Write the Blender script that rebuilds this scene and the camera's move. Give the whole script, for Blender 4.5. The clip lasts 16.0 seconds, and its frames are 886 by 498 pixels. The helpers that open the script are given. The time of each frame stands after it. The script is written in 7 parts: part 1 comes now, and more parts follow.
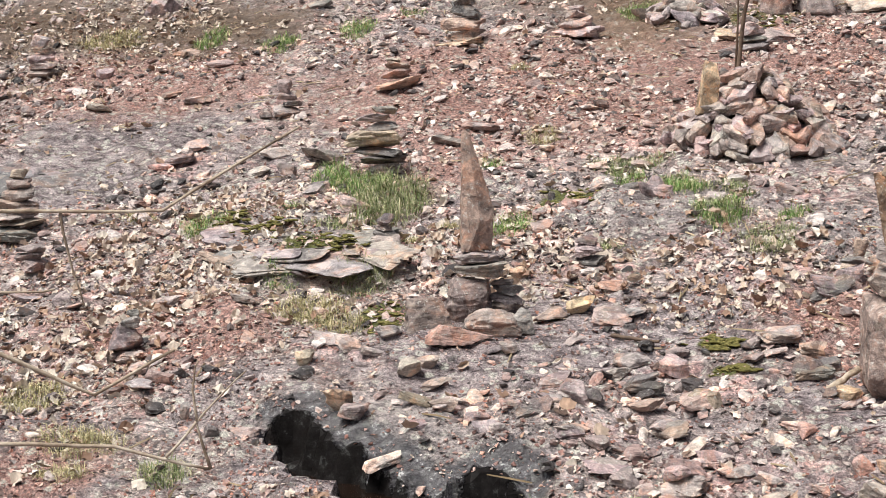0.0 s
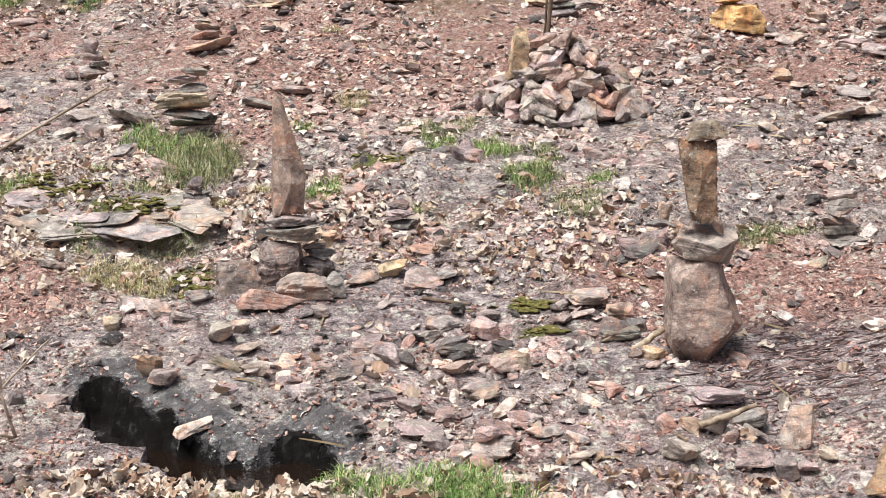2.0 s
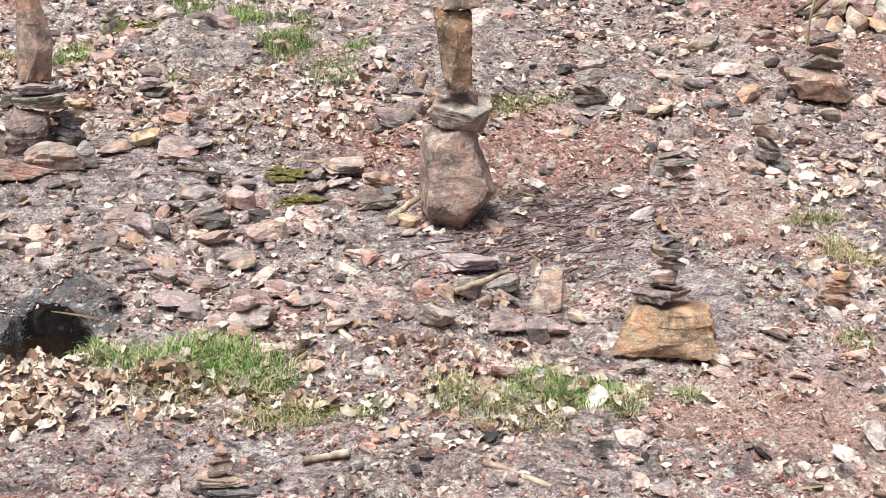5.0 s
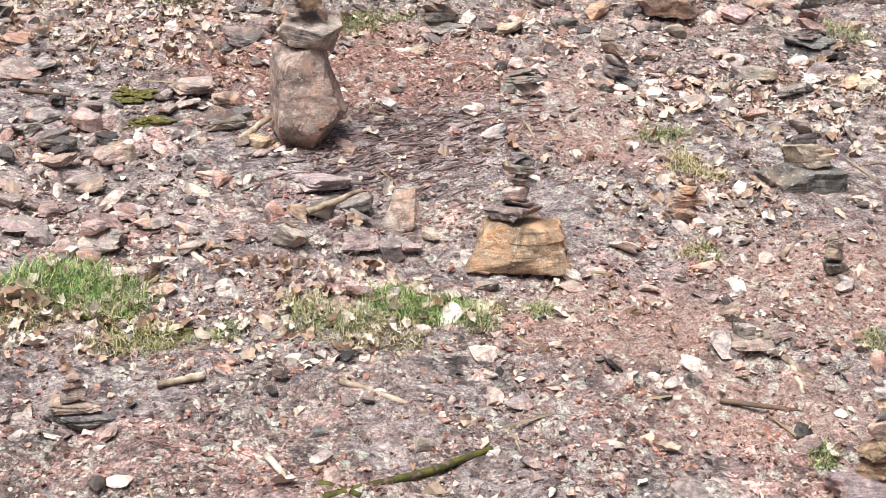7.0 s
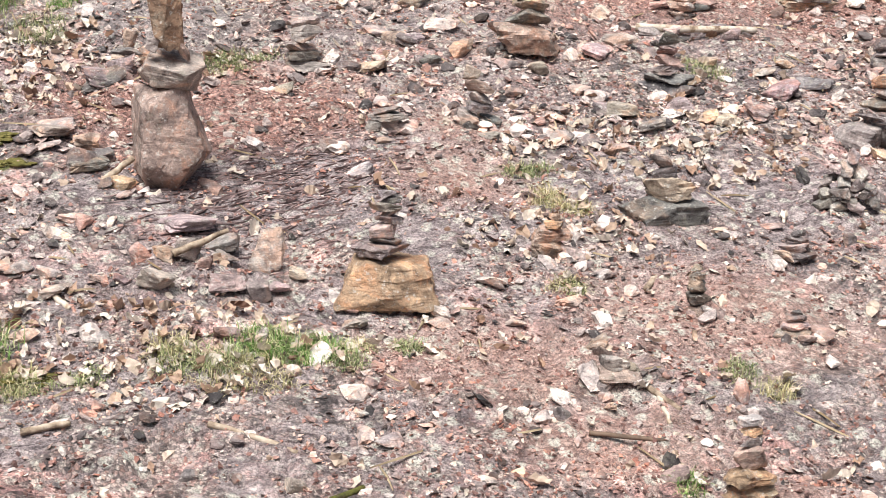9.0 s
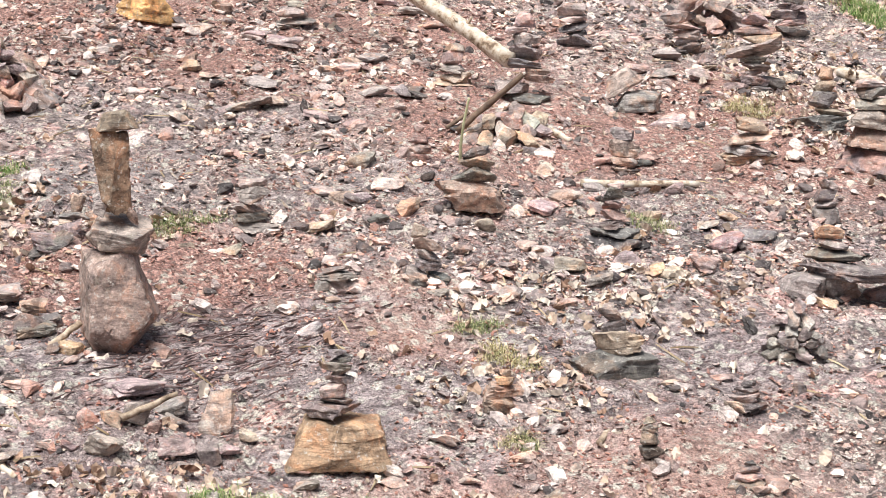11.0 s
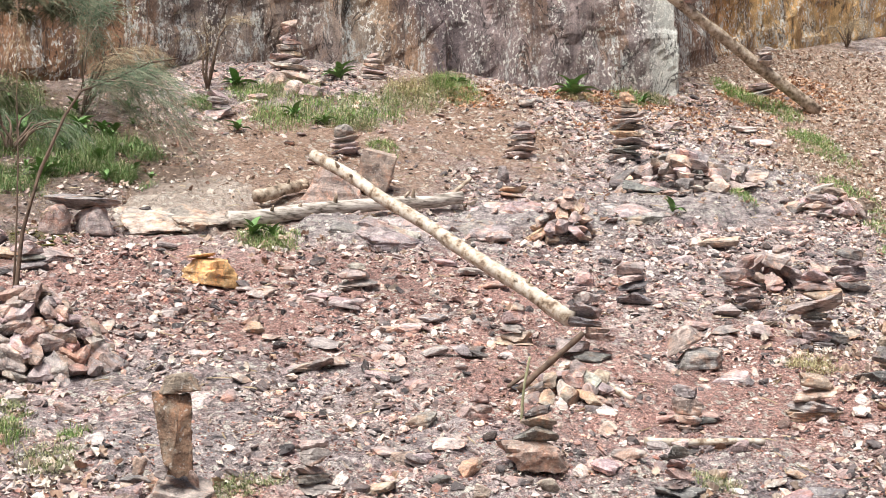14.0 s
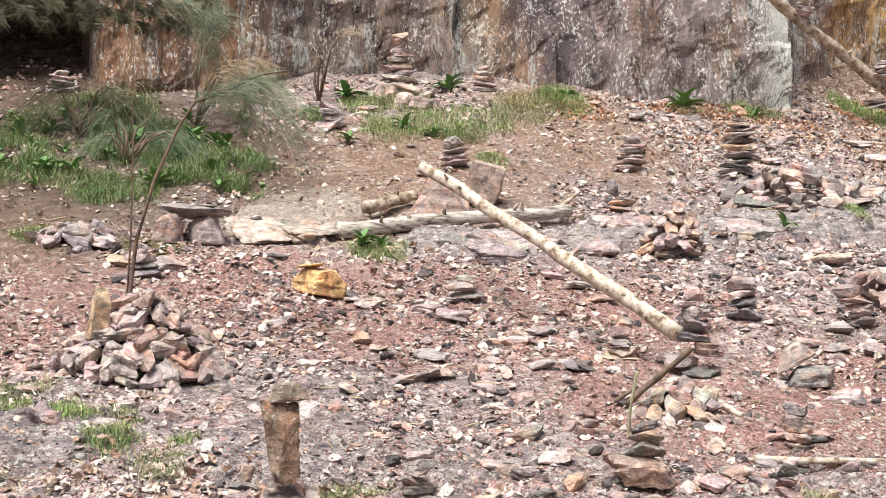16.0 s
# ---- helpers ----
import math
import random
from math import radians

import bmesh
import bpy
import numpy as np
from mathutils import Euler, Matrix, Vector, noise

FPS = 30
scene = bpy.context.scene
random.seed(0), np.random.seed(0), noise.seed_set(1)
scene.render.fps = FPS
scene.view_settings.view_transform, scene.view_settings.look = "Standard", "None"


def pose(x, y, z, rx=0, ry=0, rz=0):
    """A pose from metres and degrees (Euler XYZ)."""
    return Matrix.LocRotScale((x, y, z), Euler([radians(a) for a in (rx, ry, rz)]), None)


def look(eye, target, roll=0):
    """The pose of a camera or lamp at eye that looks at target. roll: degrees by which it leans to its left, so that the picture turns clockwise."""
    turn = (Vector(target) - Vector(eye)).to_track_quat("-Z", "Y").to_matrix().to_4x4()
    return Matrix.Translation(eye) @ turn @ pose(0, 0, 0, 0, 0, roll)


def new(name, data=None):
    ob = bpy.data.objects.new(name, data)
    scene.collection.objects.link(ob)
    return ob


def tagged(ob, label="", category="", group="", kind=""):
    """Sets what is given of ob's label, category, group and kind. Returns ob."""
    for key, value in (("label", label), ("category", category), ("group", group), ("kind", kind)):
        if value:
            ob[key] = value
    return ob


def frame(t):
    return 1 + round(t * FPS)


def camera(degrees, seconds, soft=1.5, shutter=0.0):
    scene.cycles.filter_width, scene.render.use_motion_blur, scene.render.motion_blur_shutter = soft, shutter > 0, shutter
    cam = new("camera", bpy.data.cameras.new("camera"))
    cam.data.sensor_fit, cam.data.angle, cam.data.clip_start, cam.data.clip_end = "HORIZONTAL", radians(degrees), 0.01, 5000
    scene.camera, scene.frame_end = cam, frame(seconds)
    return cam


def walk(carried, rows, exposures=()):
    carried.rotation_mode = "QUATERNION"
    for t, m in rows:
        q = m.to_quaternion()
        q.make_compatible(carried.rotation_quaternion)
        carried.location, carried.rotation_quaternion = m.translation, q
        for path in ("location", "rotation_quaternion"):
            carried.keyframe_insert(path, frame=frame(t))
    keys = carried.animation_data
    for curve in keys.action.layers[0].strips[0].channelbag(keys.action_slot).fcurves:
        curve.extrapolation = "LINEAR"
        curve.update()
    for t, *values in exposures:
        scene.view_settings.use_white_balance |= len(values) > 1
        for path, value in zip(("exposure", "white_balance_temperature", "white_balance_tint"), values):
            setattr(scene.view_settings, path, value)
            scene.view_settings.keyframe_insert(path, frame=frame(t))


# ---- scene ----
from math import cos, sin, pi, hypot, atan2, sqrt, tan

# ---- camera and its walk: it turns on the spot above the foot of the slope ----
EYE = 3.329
cam = camera(31.65, 16.0, soft=0.6)
WALK = [
    (0.0, pose(0, 0, EYE, 83.999, 0.995, 11.895)),
    (0.5, pose(0, 0, EYE, 83.425, 0.659, 10.690)),
    (1.0, pose(0, 0, EYE, 82.994, 0.542, 8.326)),
    (1.5, pose(0, 0, EYE, 82.831, 0.353, 6.589)),
    (2.0, pose(0, 0, EYE, 82.588, 0.280, 5.050)),
    (2.5, pose(0, 0, EYE, 82.301, 0.263, 3.620)),
    (3.0, pose(0, 0, EYE, 81.492, 0.120, 1.719)),
    (3.5, pose(0, 0, EYE, 80.481, -0.026, 0.227)),
    (4.0, pose(0, 0, EYE, 79.493, -0.124, -1.304)),
    (4.2, pose(0, 0, EYE, 79.088, -0.341, -1.865)),
    (6.3, pose(0, 0, EYE, 76.141, -0.973, -7.066)),
    (6.5, pose(0, 0, EYE, 75.811, -0.997, -7.715)),
    (7.0, pose(0, 0, EYE, 74.976, -1.241, -9.225)),
    (7.5, pose(0, 0, EYE, 74.463, -1.365, -10.700)),
    (8.0, pose(0, 0, EYE, 74.679, -1.595, -12.258)),
    (8.2, pose(0, 0, EYE, 74.915, -1.643, -12.803)),
    (10.3, pose(0, 0, EYE, 80.175, -0.789, -15.363)),
    (10.5, pose(0, 0, EYE, 80.798, -0.793, -15.621)),
    (11.0, pose(0, 0, EYE, 82.282, -0.549, -16.209)),
    (11.5, pose(0, 0, EYE, 83.987, -0.286, -16.306)),
    (12.0, pose(0, 0, EYE, 85.486, -0.303, -16.254)),
    (12.5, pose(0, 0, EYE, 86.935, 0.004, -15.982)),
    (13.0, pose(0, 0, EYE, 88.796, -0.012, -15.059)),
    (13.5, pose(0, 0, EYE, 90.122, 0.136, -14.466)),
    (14.0, pose(0, 0, EYE, 91.765, 0.139, -14.010)),
    (14.5, pose(0, 0, EYE, 92.303, -0.045, -13.320)),
    (15.0, pose(0, 0, EYE, 92.057, -0.094, -12.469)),
    (15.5, pose(0, 0, EYE, 92.063, -0.461, -11.227)),
    (16.0, pose(0, 0, EYE, 92.200, -0.635, -10.080)),
]
walk(cam, WALK, [(0.0, 0.59, 6250, 5), (3.0, 0.7, 6250, 5.5), (7.0, 0.73, 6250, 6.5), (12.5, 0.8, 6250, 7), (16.0, 0.82, 6250, 7)])

# ---- overcast daylight ----
world = bpy.data.worlds.new("sky")
scene.world = world
world.use_nodes = True
wn = world.node_tree
sky = wn.nodes.new("ShaderNodeTexSky")
sky.sky_type, sky.sun_disc = "NISHITA", False
sky.sun_elevation, sky.sun_rotation = radians(66), radians(200)
sky.air_density, sky.dust_density, sky.ozone_density = 1.0, 6.0, 0.6
bg = wn.nodes["Background"]
bg.inputs["Strength"].default_value = 0.046
wn.links.new(sky.outputs[0], bg.inputs["Color"])
sun = new("sun", bpy.data.lights.new("sun", "SUN"))
sun.data.energy, sun.data.angle, sun.data.color = 3.8, radians(36), (1.0, 0.96, 0.9)
sun.matrix_world = look((-5, -5.5, 16), (0, 0, 0))

# ---- materials ----
def mat_base(name, rough=0.85, spec=0.3):
    m = bpy.data.materials.new(name)
    m.use_nodes = True
    n = m.node_tree
    b = n.nodes["Principled BSDF"]
    b.inputs["Roughness"].default_value = rough
    b.inputs["Specular IOR Level"].default_value = spec
    return m, n, b


def node(n, kind, **inputs):
    k = n.nodes.new(kind)
    for key, v in inputs.items():
        k.inputs[key.replace("_", " ")].default_value = v
    return k


def pos_scaled(n, sx=1.0, sy=1.0, sz=1.0):
    g = n.nodes.new("ShaderNodeNewGeometry")
    mp = n.nodes.new("ShaderNodeMapping")
    mp.inputs["Scale"].default_value = (sx, sy, sz)
    if sx == sy == sz:
        mp.inputs["Rotation"].default_value = (0.6, 0.45, 0.8)
    else:
        mp.inputs["Rotation"].default_value = (0.12, -0.1, 0.7)
    n.links.new(g.outputs["Position"], mp.inputs["Vector"])
    return mp.outputs[0]


def noise_tex(n, vec, scale, detail=4.0, rough=0.6, dist=0.0):
    t = node(n, "ShaderNodeTexNoise", Scale=scale, Detail=detail, Roughness=rough, Distortion=dist)
    n.links.new(vec, t.inputs["Vector"])
    return t.outputs["Fac"]


def ramp(n, fac, stops):
    r = n.nodes.new("ShaderNodeValToRGB")
    e = r.color_ramp.elements
    while len(e) < len(stops):
        e.new(0.5)
    for el, (p, c) in zip(e, stops):
        el.position, el.color = p, (*c, 1) if len(c) == 3 else c
    n.links.new(fac, r.inputs[0])
    return r.outputs[0]


def step(n, fac, a, b):
    k = n.nodes.new("ShaderNodeMapRange")
    k.inputs["From Min"].default_value, k.inputs["From Max"].default_value = a, b
    n.links.new(fac, k.inputs["Value"])
    return k.outputs[0]


def mix(n, fac, a, b, mode="MIX"):
    k = n.nodes.new("ShaderNodeMix")
    k.data_type, k.blend_type = "RGBA", mode
    for sock, v in ((k.inputs[0], fac), (k.inputs[6], a), (k.inputs[7], b)):
        if hasattr(v, "node"):
            n.links.new(v, sock)
        else:
            sock.default_value = v if not isinstance(v, tuple) else (*v, 1)
    return k.outputs[2]


def mul(n, a, b, op="MULTIPLY"):
    k = n.nodes.new("ShaderNodeMath")
    k.operation = op
    for sock, v in ((k.inputs[0], a), (k.inputs[1], b)):
        if hasattr(v, "node"):
            n.links.new(v, sock)
        else:
            sock.default_value = v
    return k.outputs[0]


def bump(n, b, height, strength, dist, prev=None):
    k = node(n, "ShaderNodeBump", Strength=strength, Distance=dist)
    n.links.new(height, k.inputs["Height"])
    if prev:
        n.links.new(prev.outputs[0], k.inputs["Normal"])
    n.links.new(k.outputs[0], b.inputs["Normal"])
    return k


def rock_material(name, source, lichen=0.35, wet=False):
    """Slate: a tint from the object or from the piece, mottled, with lichen, rust and bedding."""
    m, n, b = mat_base(name, 0.35 if wet else 0.72, 0.5 if wet else 0.3)
    if source == "object":
        col = n.nodes.new("ShaderNodeObjectInfo").outputs["Color"]
    elif source == "island":
        g = n.nodes.new("ShaderNodeNewGeometry")
        col = ramp(n, g.outputs["Random Per Island"], [(0.0, (0.04, 0.036, 0.038)), (0.17, (0.1, 0.085, 0.087)), (0.32, (0.27, 0.22, 0.216)), (0.45, (0.35, 0.235, 0.215)), (0.58, (0.45, 0.375, 0.36)), (0.76, (0.54, 0.465, 0.445)), (0.94, (0.66, 0.59, 0.56)), (1.0, (0.46, 0.36, 0.3))])
    elif source == "red":
        g = n.nodes.new("ShaderNodeNewGeometry")
        col = ramp(n, g.outputs["Random Per Island"], [(0.0, (0.11, 0.06, 0.055)), (0.3, (0.22, 0.12, 0.105)), (0.6, (0.34, 0.2, 0.175)), (0.85, (0.46, 0.33, 0.3)), (1.0, (0.6, 0.5, 0.45))])
    else:
        rgb = n.nodes.new("ShaderNodeRGB")
        rgb.outputs[0].default_value = (*source, 1)
        col = rgb.outputs[0]
    p = pos_scaled(n)
    if source == "object":
        tc = n.nodes.new("ShaderNodeTexCoord")
        mp = n.nodes.new("ShaderNodeMapping")
        mp.inputs["Scale"].default_value = (1.6, 1.6, 7.0)
        mp.inputs["Rotation"].default_value = (0.15, -0.12, 0.0)
        n.links.new(tc.outputs["Object"], mp.inputs["Vector"])
        shift = n.nodes.new("ShaderNodeVectorMath")
        n.links.new(mp.outputs[0], shift.inputs[0])
        n.links.new(n.nodes.new("ShaderNodeObjectInfo").outputs["Location"], shift.inputs[1])
        bed = noise_tex(n, shift.outputs[0], 1.0, 7, 0.72, 0.5)
    else:
        bed = noise_tex(n, pos_scaled(n, 12, 12, 40), 1.0, 6, 0.7, 0.8)
    big = noise_tex(n, p, 10.0, 7, 0.72, 0.6)
    fine = noise_tex(n, p, 110.0, 5, 0.7, 0.3)
    col = mix(n, 1.0, col, ramp(n, big, [(0.36, (0.4, 0.39, 0.4)), (0.46, (0.95, 0.94, 0.94)), (0.53, (1.1, 1.09, 1.08)), (0.58, (1.6, 1.57, 1.52))]), "MULTIPLY")
    warm = step(n, noise_tex(n, p, 5.5, 7, 0.7, 0.8), 0.5, 0.6)
    col = mix(n, mul(n, warm, 0.55), col, mix(n, 1.0, col, (1.4, 0.95, 0.7), "MULTIPLY"))
    col = mix(n, 1.0, col, ramp(n, bed, [(0.36, (0.62, 0.61, 0.62)), (0.46, (1.0, 1.0, 1.0)), (0.66, (1.22, 1.2, 1.18))]), "MULTIPLY")
    olive = step(n, noise_tex(n, p, 13.0, 7, 0.74), 0.55, 0.61)
    col = mix(n, mul(n, olive, lichen * 0.8), col, (0.36, 0.335, 0.27))
    pale = step(n, noise_tex(n, p, 42.0, 6, 0.74), 0.58, 0.62)
    col = mix(n, mul(n, pale, lichen * 1.7), col, (0.6, 0.575, 0.54))
    col = mix(n, 1.0, col, ramp(n, fine, [(0.34, (0.8, 0.8, 0.8)), (0.5, (1.0, 1.0, 1.0)), (0.66, (1.18, 1.18, 1.18))]), "MULTIPLY")
    n.links.new(col, b.inputs["Base Color"])
    k = bump(n, b, bed, 0.75, 0.02)
    k = bump(n, b, noise_tex(n, p, 26.0, 7, 0.75), 0.75, 0.014, k)
    bump(n, b, fine, 0.4, 0.003, k)
    return m


STONE = rock_material("slate_stone", "object")
CHIPS = rock_material("slate_chips", "island", 0.22)
REDCHIPS = rock_material("red_chips", "red", 0.1)


def ground_material():
    m, n, b = mat_base("rocky_ground", 0.8, 0.35)
    p = pos_scaled(n)

    def mask(name, soft=0.25, scale=5.0):
        a = n.nodes.new("ShaderNodeAttribute")
        a.attribute_name = name
        broken = mul(n, noise_tex(n, p, scale, 5, 0.7), 1.2)
        return step(n, mul(n, a.outputs["Fac"], broken, "ADD"), 1.0 - soft, 1.0 + soft)

    warpc = node(n, "ShaderNodeTexNoise", Scale=9.0, Detail=6.0, Roughness=0.7).outputs["Color"]

    def cells(vec, scale, feature="F1", warp=0.05):
        v = node(n, "ShaderNodeTexVoronoi", Scale=scale, Randomness=1.0)
        v.feature = feature
        n.links.new(mix(n, warp, vec, warpc, "LINEAR_LIGHT"), v.inputs["Vector"])
        return v

    def pick(v):
        sep = n.nodes.new("ShaderNodeSeparateColor")
        n.links.new(v.outputs["Color"], sep.inputs[0])
        return sep.outputs[0]

    flat = pos_scaled(n, 1.0, 2.3, 1.0)
    plate, plate_edge = cells(flat, 4.2, warp=0.12), cells(flat, 4.2, "DISTANCE_TO_EDGE", 0.12)
    flake = cells(flat, 15.0, warp=0.05)
    base = ramp(n, noise_tex(n, p, 4.6, 12, 0.74, 0.7), [(0.37, (0.045, 0.04, 0.041)), (0.44, (0.15, 0.125, 0.126)), (0.5, (0.34, 0.29, 0.29)), (0.56, (0.54, 0.475, 0.46)), (0.64, (0.7, 0.63, 0.6))])
    base = mix(n, 1.0, base, ramp(n, pick(plate), [(0.0, (0.6, 0.57, 0.58)), (0.5, (1.0, 0.98, 0.98)), (1.0, (1.35, 1.28, 1.24))]), "MULTIPLY")
    base = mix(n, 1.0, base, ramp(n, pick(flake), [(0.0, (0.55, 0.54, 0.55)), (0.5, (1.0, 0.99, 0.98)), (1.0, (1.45, 1.42, 1.38))]), "MULTIPLY")
    base = mix(n, mul(n, step(n, noise_tex(n, p, 2.3, 8, 0.74, 0.6), 0.48, 0.56), 0.75), base, mix(n, 1.0, base, (1.22, 0.8, 0.76), "MULTIPLY"))
    base = mix(n, mul(n, step(n, plate_edge.outputs["Distance"], 0.05, 0.0), 0.6), base, (0.06, 0.045, 0.045))
    seam = step(n, noise_tex(n, pos_scaled(n, 1, 3.5, 1), 12.0, 9, 0.76, 0.9), 0.435, 0.4)
    base = mix(n, mul(n, seam, 0.75), base, (0.06, 0.045, 0.045))
    grit, grit_edge = cells(p, 58.0, warp=0.012), cells(p, 58.0, "DISTANCE_TO_EDGE", 0.012)
    gritc = ramp(n, pick(grit), [(0.0, (0.06, 0.05, 0.05)), (0.2, (0.2, 0.15, 0.14)), (0.4, (0.34, 0.2, 0.17)), (0.6, (0.42, 0.34, 0.315)), (0.8, (0.52, 0.41, 0.37)), (1.0, (0.75, 0.66, 0.59))])
    gritc = mix(n, mul(n, step(n, grit_edge.outputs["Distance"], 0.1, 0.0), 0.8), gritc, (0.045, 0.032, 0.03))
    loose = step(n, noise_tex(n, p, 3.4, 9, 0.76, 0.5), 0.46, 0.52)
    base = mix(n, mul(n, loose, 0.85), base, gritc)
    grain = mul(n, mul(n, noise_tex(n, p, 75.0, 3, 0.7), 0.55), mul(n, noise_tex(n, p, 210.0, 3, 0.7), 0.45), "ADD")
    soil = ramp(n, noise_tex(n, p, 45.0, 8, 0.8), [(0.36, (0.05, 0.032, 0.028)), (0.47, (0.22, 0.135, 0.118)), (0.62, (0.52, 0.38, 0.335))])
    soil = mix(n, 0.55, soil, mix(n, 1.0, gritc, (1.05, 0.72, 0.68), "MULTIPLY"))
    pink = ramp(n, noise_tex(n, p, 22.0, 6, 0.75), [(0.3, (0.2, 0.115, 0.098)), (0.5, (0.42, 0.255, 0.215)), (0.7, (0.62, 0.46, 0.4))])
    tan_ = ramp(n, noise_tex(n, p, 18.0, 6, 0.75), [(0.32, (0.11, 0.066, 0.048)), (0.5, (0.26, 0.165, 0.118)), (0.68, (0.43, 0.305, 0.24))])
    moss = ramp(n, noise_tex(n, p, 60.0, 4, 0.7), [(0.3, (0.04, 0.045, 0.012)), (0.7, (0.15, 0.15, 0.035))])
    damp = mul(n, step(n, noise_tex(n, p, 1.7, 9, 0.74, 0.8), 0.48, 0.54), 0.75)
    wetm = mul(n, mask("wet", 0.15, 4.0), damp, "MAXIMUM")
    slab = ramp(n, noise_tex(n, pos_scaled(n, 1, 2.2, 1), 7.0, 10, 0.75, 0.6), [(0.36, (0.035, 0.029, 0.032)), (0.44, (0.13, 0.105, 0.112)), (0.51, (0.29, 0.24, 0.25)), (0.57, (0.44, 0.37, 0.37)), (0.66, (0.64, 0.57, 0.56))])
    col = mix(n, mul(n, wetm, 0.85), base, slab)
    col = mix(n, mask("soil", 0.2, 6.0), col, soil)
    col = mix(n, mul(n, mask("pink", 0.45, 9.0), 0.75), col, pink)
    col = mix(n, mask("tan", 0.25, 5.0), col, tan_)
    ribm = mask("rib", 0.12, 7.0)
    col = mix(n, ribm, col, ramp(n, noise_tex(n, pos_scaled(n, 4, 4, 14), 2.0, 9, 0.75, 0.4), [(0.34, (0.06, 0.05, 0.052)), (0.45, (0.2, 0.168, 0.17)), (0.55, (0.38, 0.32, 0.31)), (0.7, (0.58, 0.52, 0.49))]))
    col = mix(n, mul(n, mask("pale", 0.2, 6.0), 0.7), col, (0.46, 0.37, 0.3))
    v = node(n, "ShaderNodeTexVoronoi", Scale=15.0, Randomness=1.0)
    n.links.new(mix(n, 0.02, p, node(n, "ShaderNodeTexNoise", Scale=30.0, Detail=4.0).outputs["Color"]), v.inputs["Vector"])
    spot = mul(n, step(n, v.outputs["Distance"], 0.4, 0.3), step(n, noise_tex(n, p, 2.6, 7, 0.7), 0.465, 0.51))
    spot = mul(n, spot, step(n, noise_tex(n, p, 70.0, 3, 0.6), 0.35, 0.5))
    col = mix(n, mul(n, spot, 0.75), col, (0.56, 0.54, 0.48))
    crust = mul(n, step(n, noise_tex(n, p, 13.0, 9, 0.72, 0.4), 0.555, 0.58), step(n, noise_tex(n, p, 1.9, 6, 0.65), 0.5, 0.58))
    col = mix(n, mul(n, crust, 0.4), col, (0.6, 0.56, 0.5))
    col = mix(n, mask("moss", 0.15, 22.0), col, moss)
    col = mix(n, 1.0, col, ramp(n, grain, [(0.38, (0.35, 0.34, 0.34)), (0.48, (0.95, 0.95, 0.95)), (0.6, (1.6, 1.58, 1.55))]), "MULTIPLY")
    col = mix(n, mask("bank", 0.3, 4.0), col, ramp(n, noise_tex(n, p, 14.0, 8, 0.75), [(0.3, (0.05, 0.034, 0.024)), (0.5, (0.13, 0.085, 0.06)), (0.7, (0.26, 0.18, 0.13))]))
    slickm = mask("slick", 0.15, 4.0)
    col = mix(n, mul(n, slickm, 0.9), col, ramp(n, noise_tex(n, p, 14.0, 9, 0.75), [(0.36, (0.012, 0.012, 0.014)), (0.5, (0.045, 0.043, 0.048)), (0.58, (0.11, 0.105, 0.11)), (0.62, (0.45, 0.45, 0.44))]))
    # near-black on the wet rock face: the shade of its undercut is in the colour
    wet_shadem = mask("black", 0.05, 6.0)
    col = mix(n, mul(n, wet_shadem, 0.9), col, (0.006, 0.005, 0.0045))
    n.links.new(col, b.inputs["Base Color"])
    r = n.nodes.new("ShaderNodeMapRange")
    r.inputs["To Min"].default_value, r.inputs["To Max"].default_value = 0.5, 0.14
    n.links.new(mul(n, mul(n, mul(n, wetm, 0.9), wet_shadem, "MAXIMUM"), slickm, "MAXIMUM"), r.inputs["Value"])
    n.links.new(r.outputs[0], b.inputs["Roughness"])
    n.links.new(mul(n, mul(n, wet_shadem, -0.48), 0.5, "ADD"), b.inputs["Specular IOR Level"])
    calm = mul(n, mul(n, mul(n, wet_shadem, -0.85), 1.0, "ADD"), mul(n, mul(n, slickm, -0.6), 1.0, "ADD"))
    k = bump(n, b, mul(n, noise_tex(n, pos_scaled(n, 12, 26, 60), 1.0, 6, 0.7, 0.6), calm), 0.8, 0.03)
    k = bump(n, b, mul(n, mul(n, mul(n, pick(plate), 0.6), mul(n, pick(flake), 0.4), "ADD"), calm), 0.9, 0.022, k)
    k = bump(n, b, mul(n, mul(n, step(n, grit_edge.outputs["Distance"], 0.0, 0.3), mul(n, calm, loose)), 1.0), 0.7, 0.008, k)
    k = bump(n, b, mul(n, noise_tex(n, p, 24.0, 8, 0.72), calm), 0.8, 0.018, k)
    bump(n, b, mul(n, grain, calm), 0.4, 0.003, k)
    return m


def plain_material(name, stops, scale, rough=0.8, random_source="island", bumpd=0.002, stretch=(1, 1, 1)):
    m, n, b = mat_base(name, rough, 0.25)
    if random_source == "island":
        f = n.nodes.new("ShaderNodeNewGeometry").outputs["Random Per Island"]
        col = ramp(n, f, stops)
        nz = noise_tex(n, pos_scaled(n, *stretch), scale, 4, 0.6)
        col = mix(n, 1.0, col, ramp(n, nz, [(0.3, (0.7, 0.7, 0.7)), (0.7, (1.25, 1.25, 1.25))]), "MULTIPLY")
    else:
        nz = noise_tex(n, pos_scaled(n, *stretch), scale, 6, 0.65)
        col = ramp(n, nz, stops)
    n.links.new(col, b.inputs["Base Color"])
    bump(n, b, nz, 0.6, bumpd)
    return m


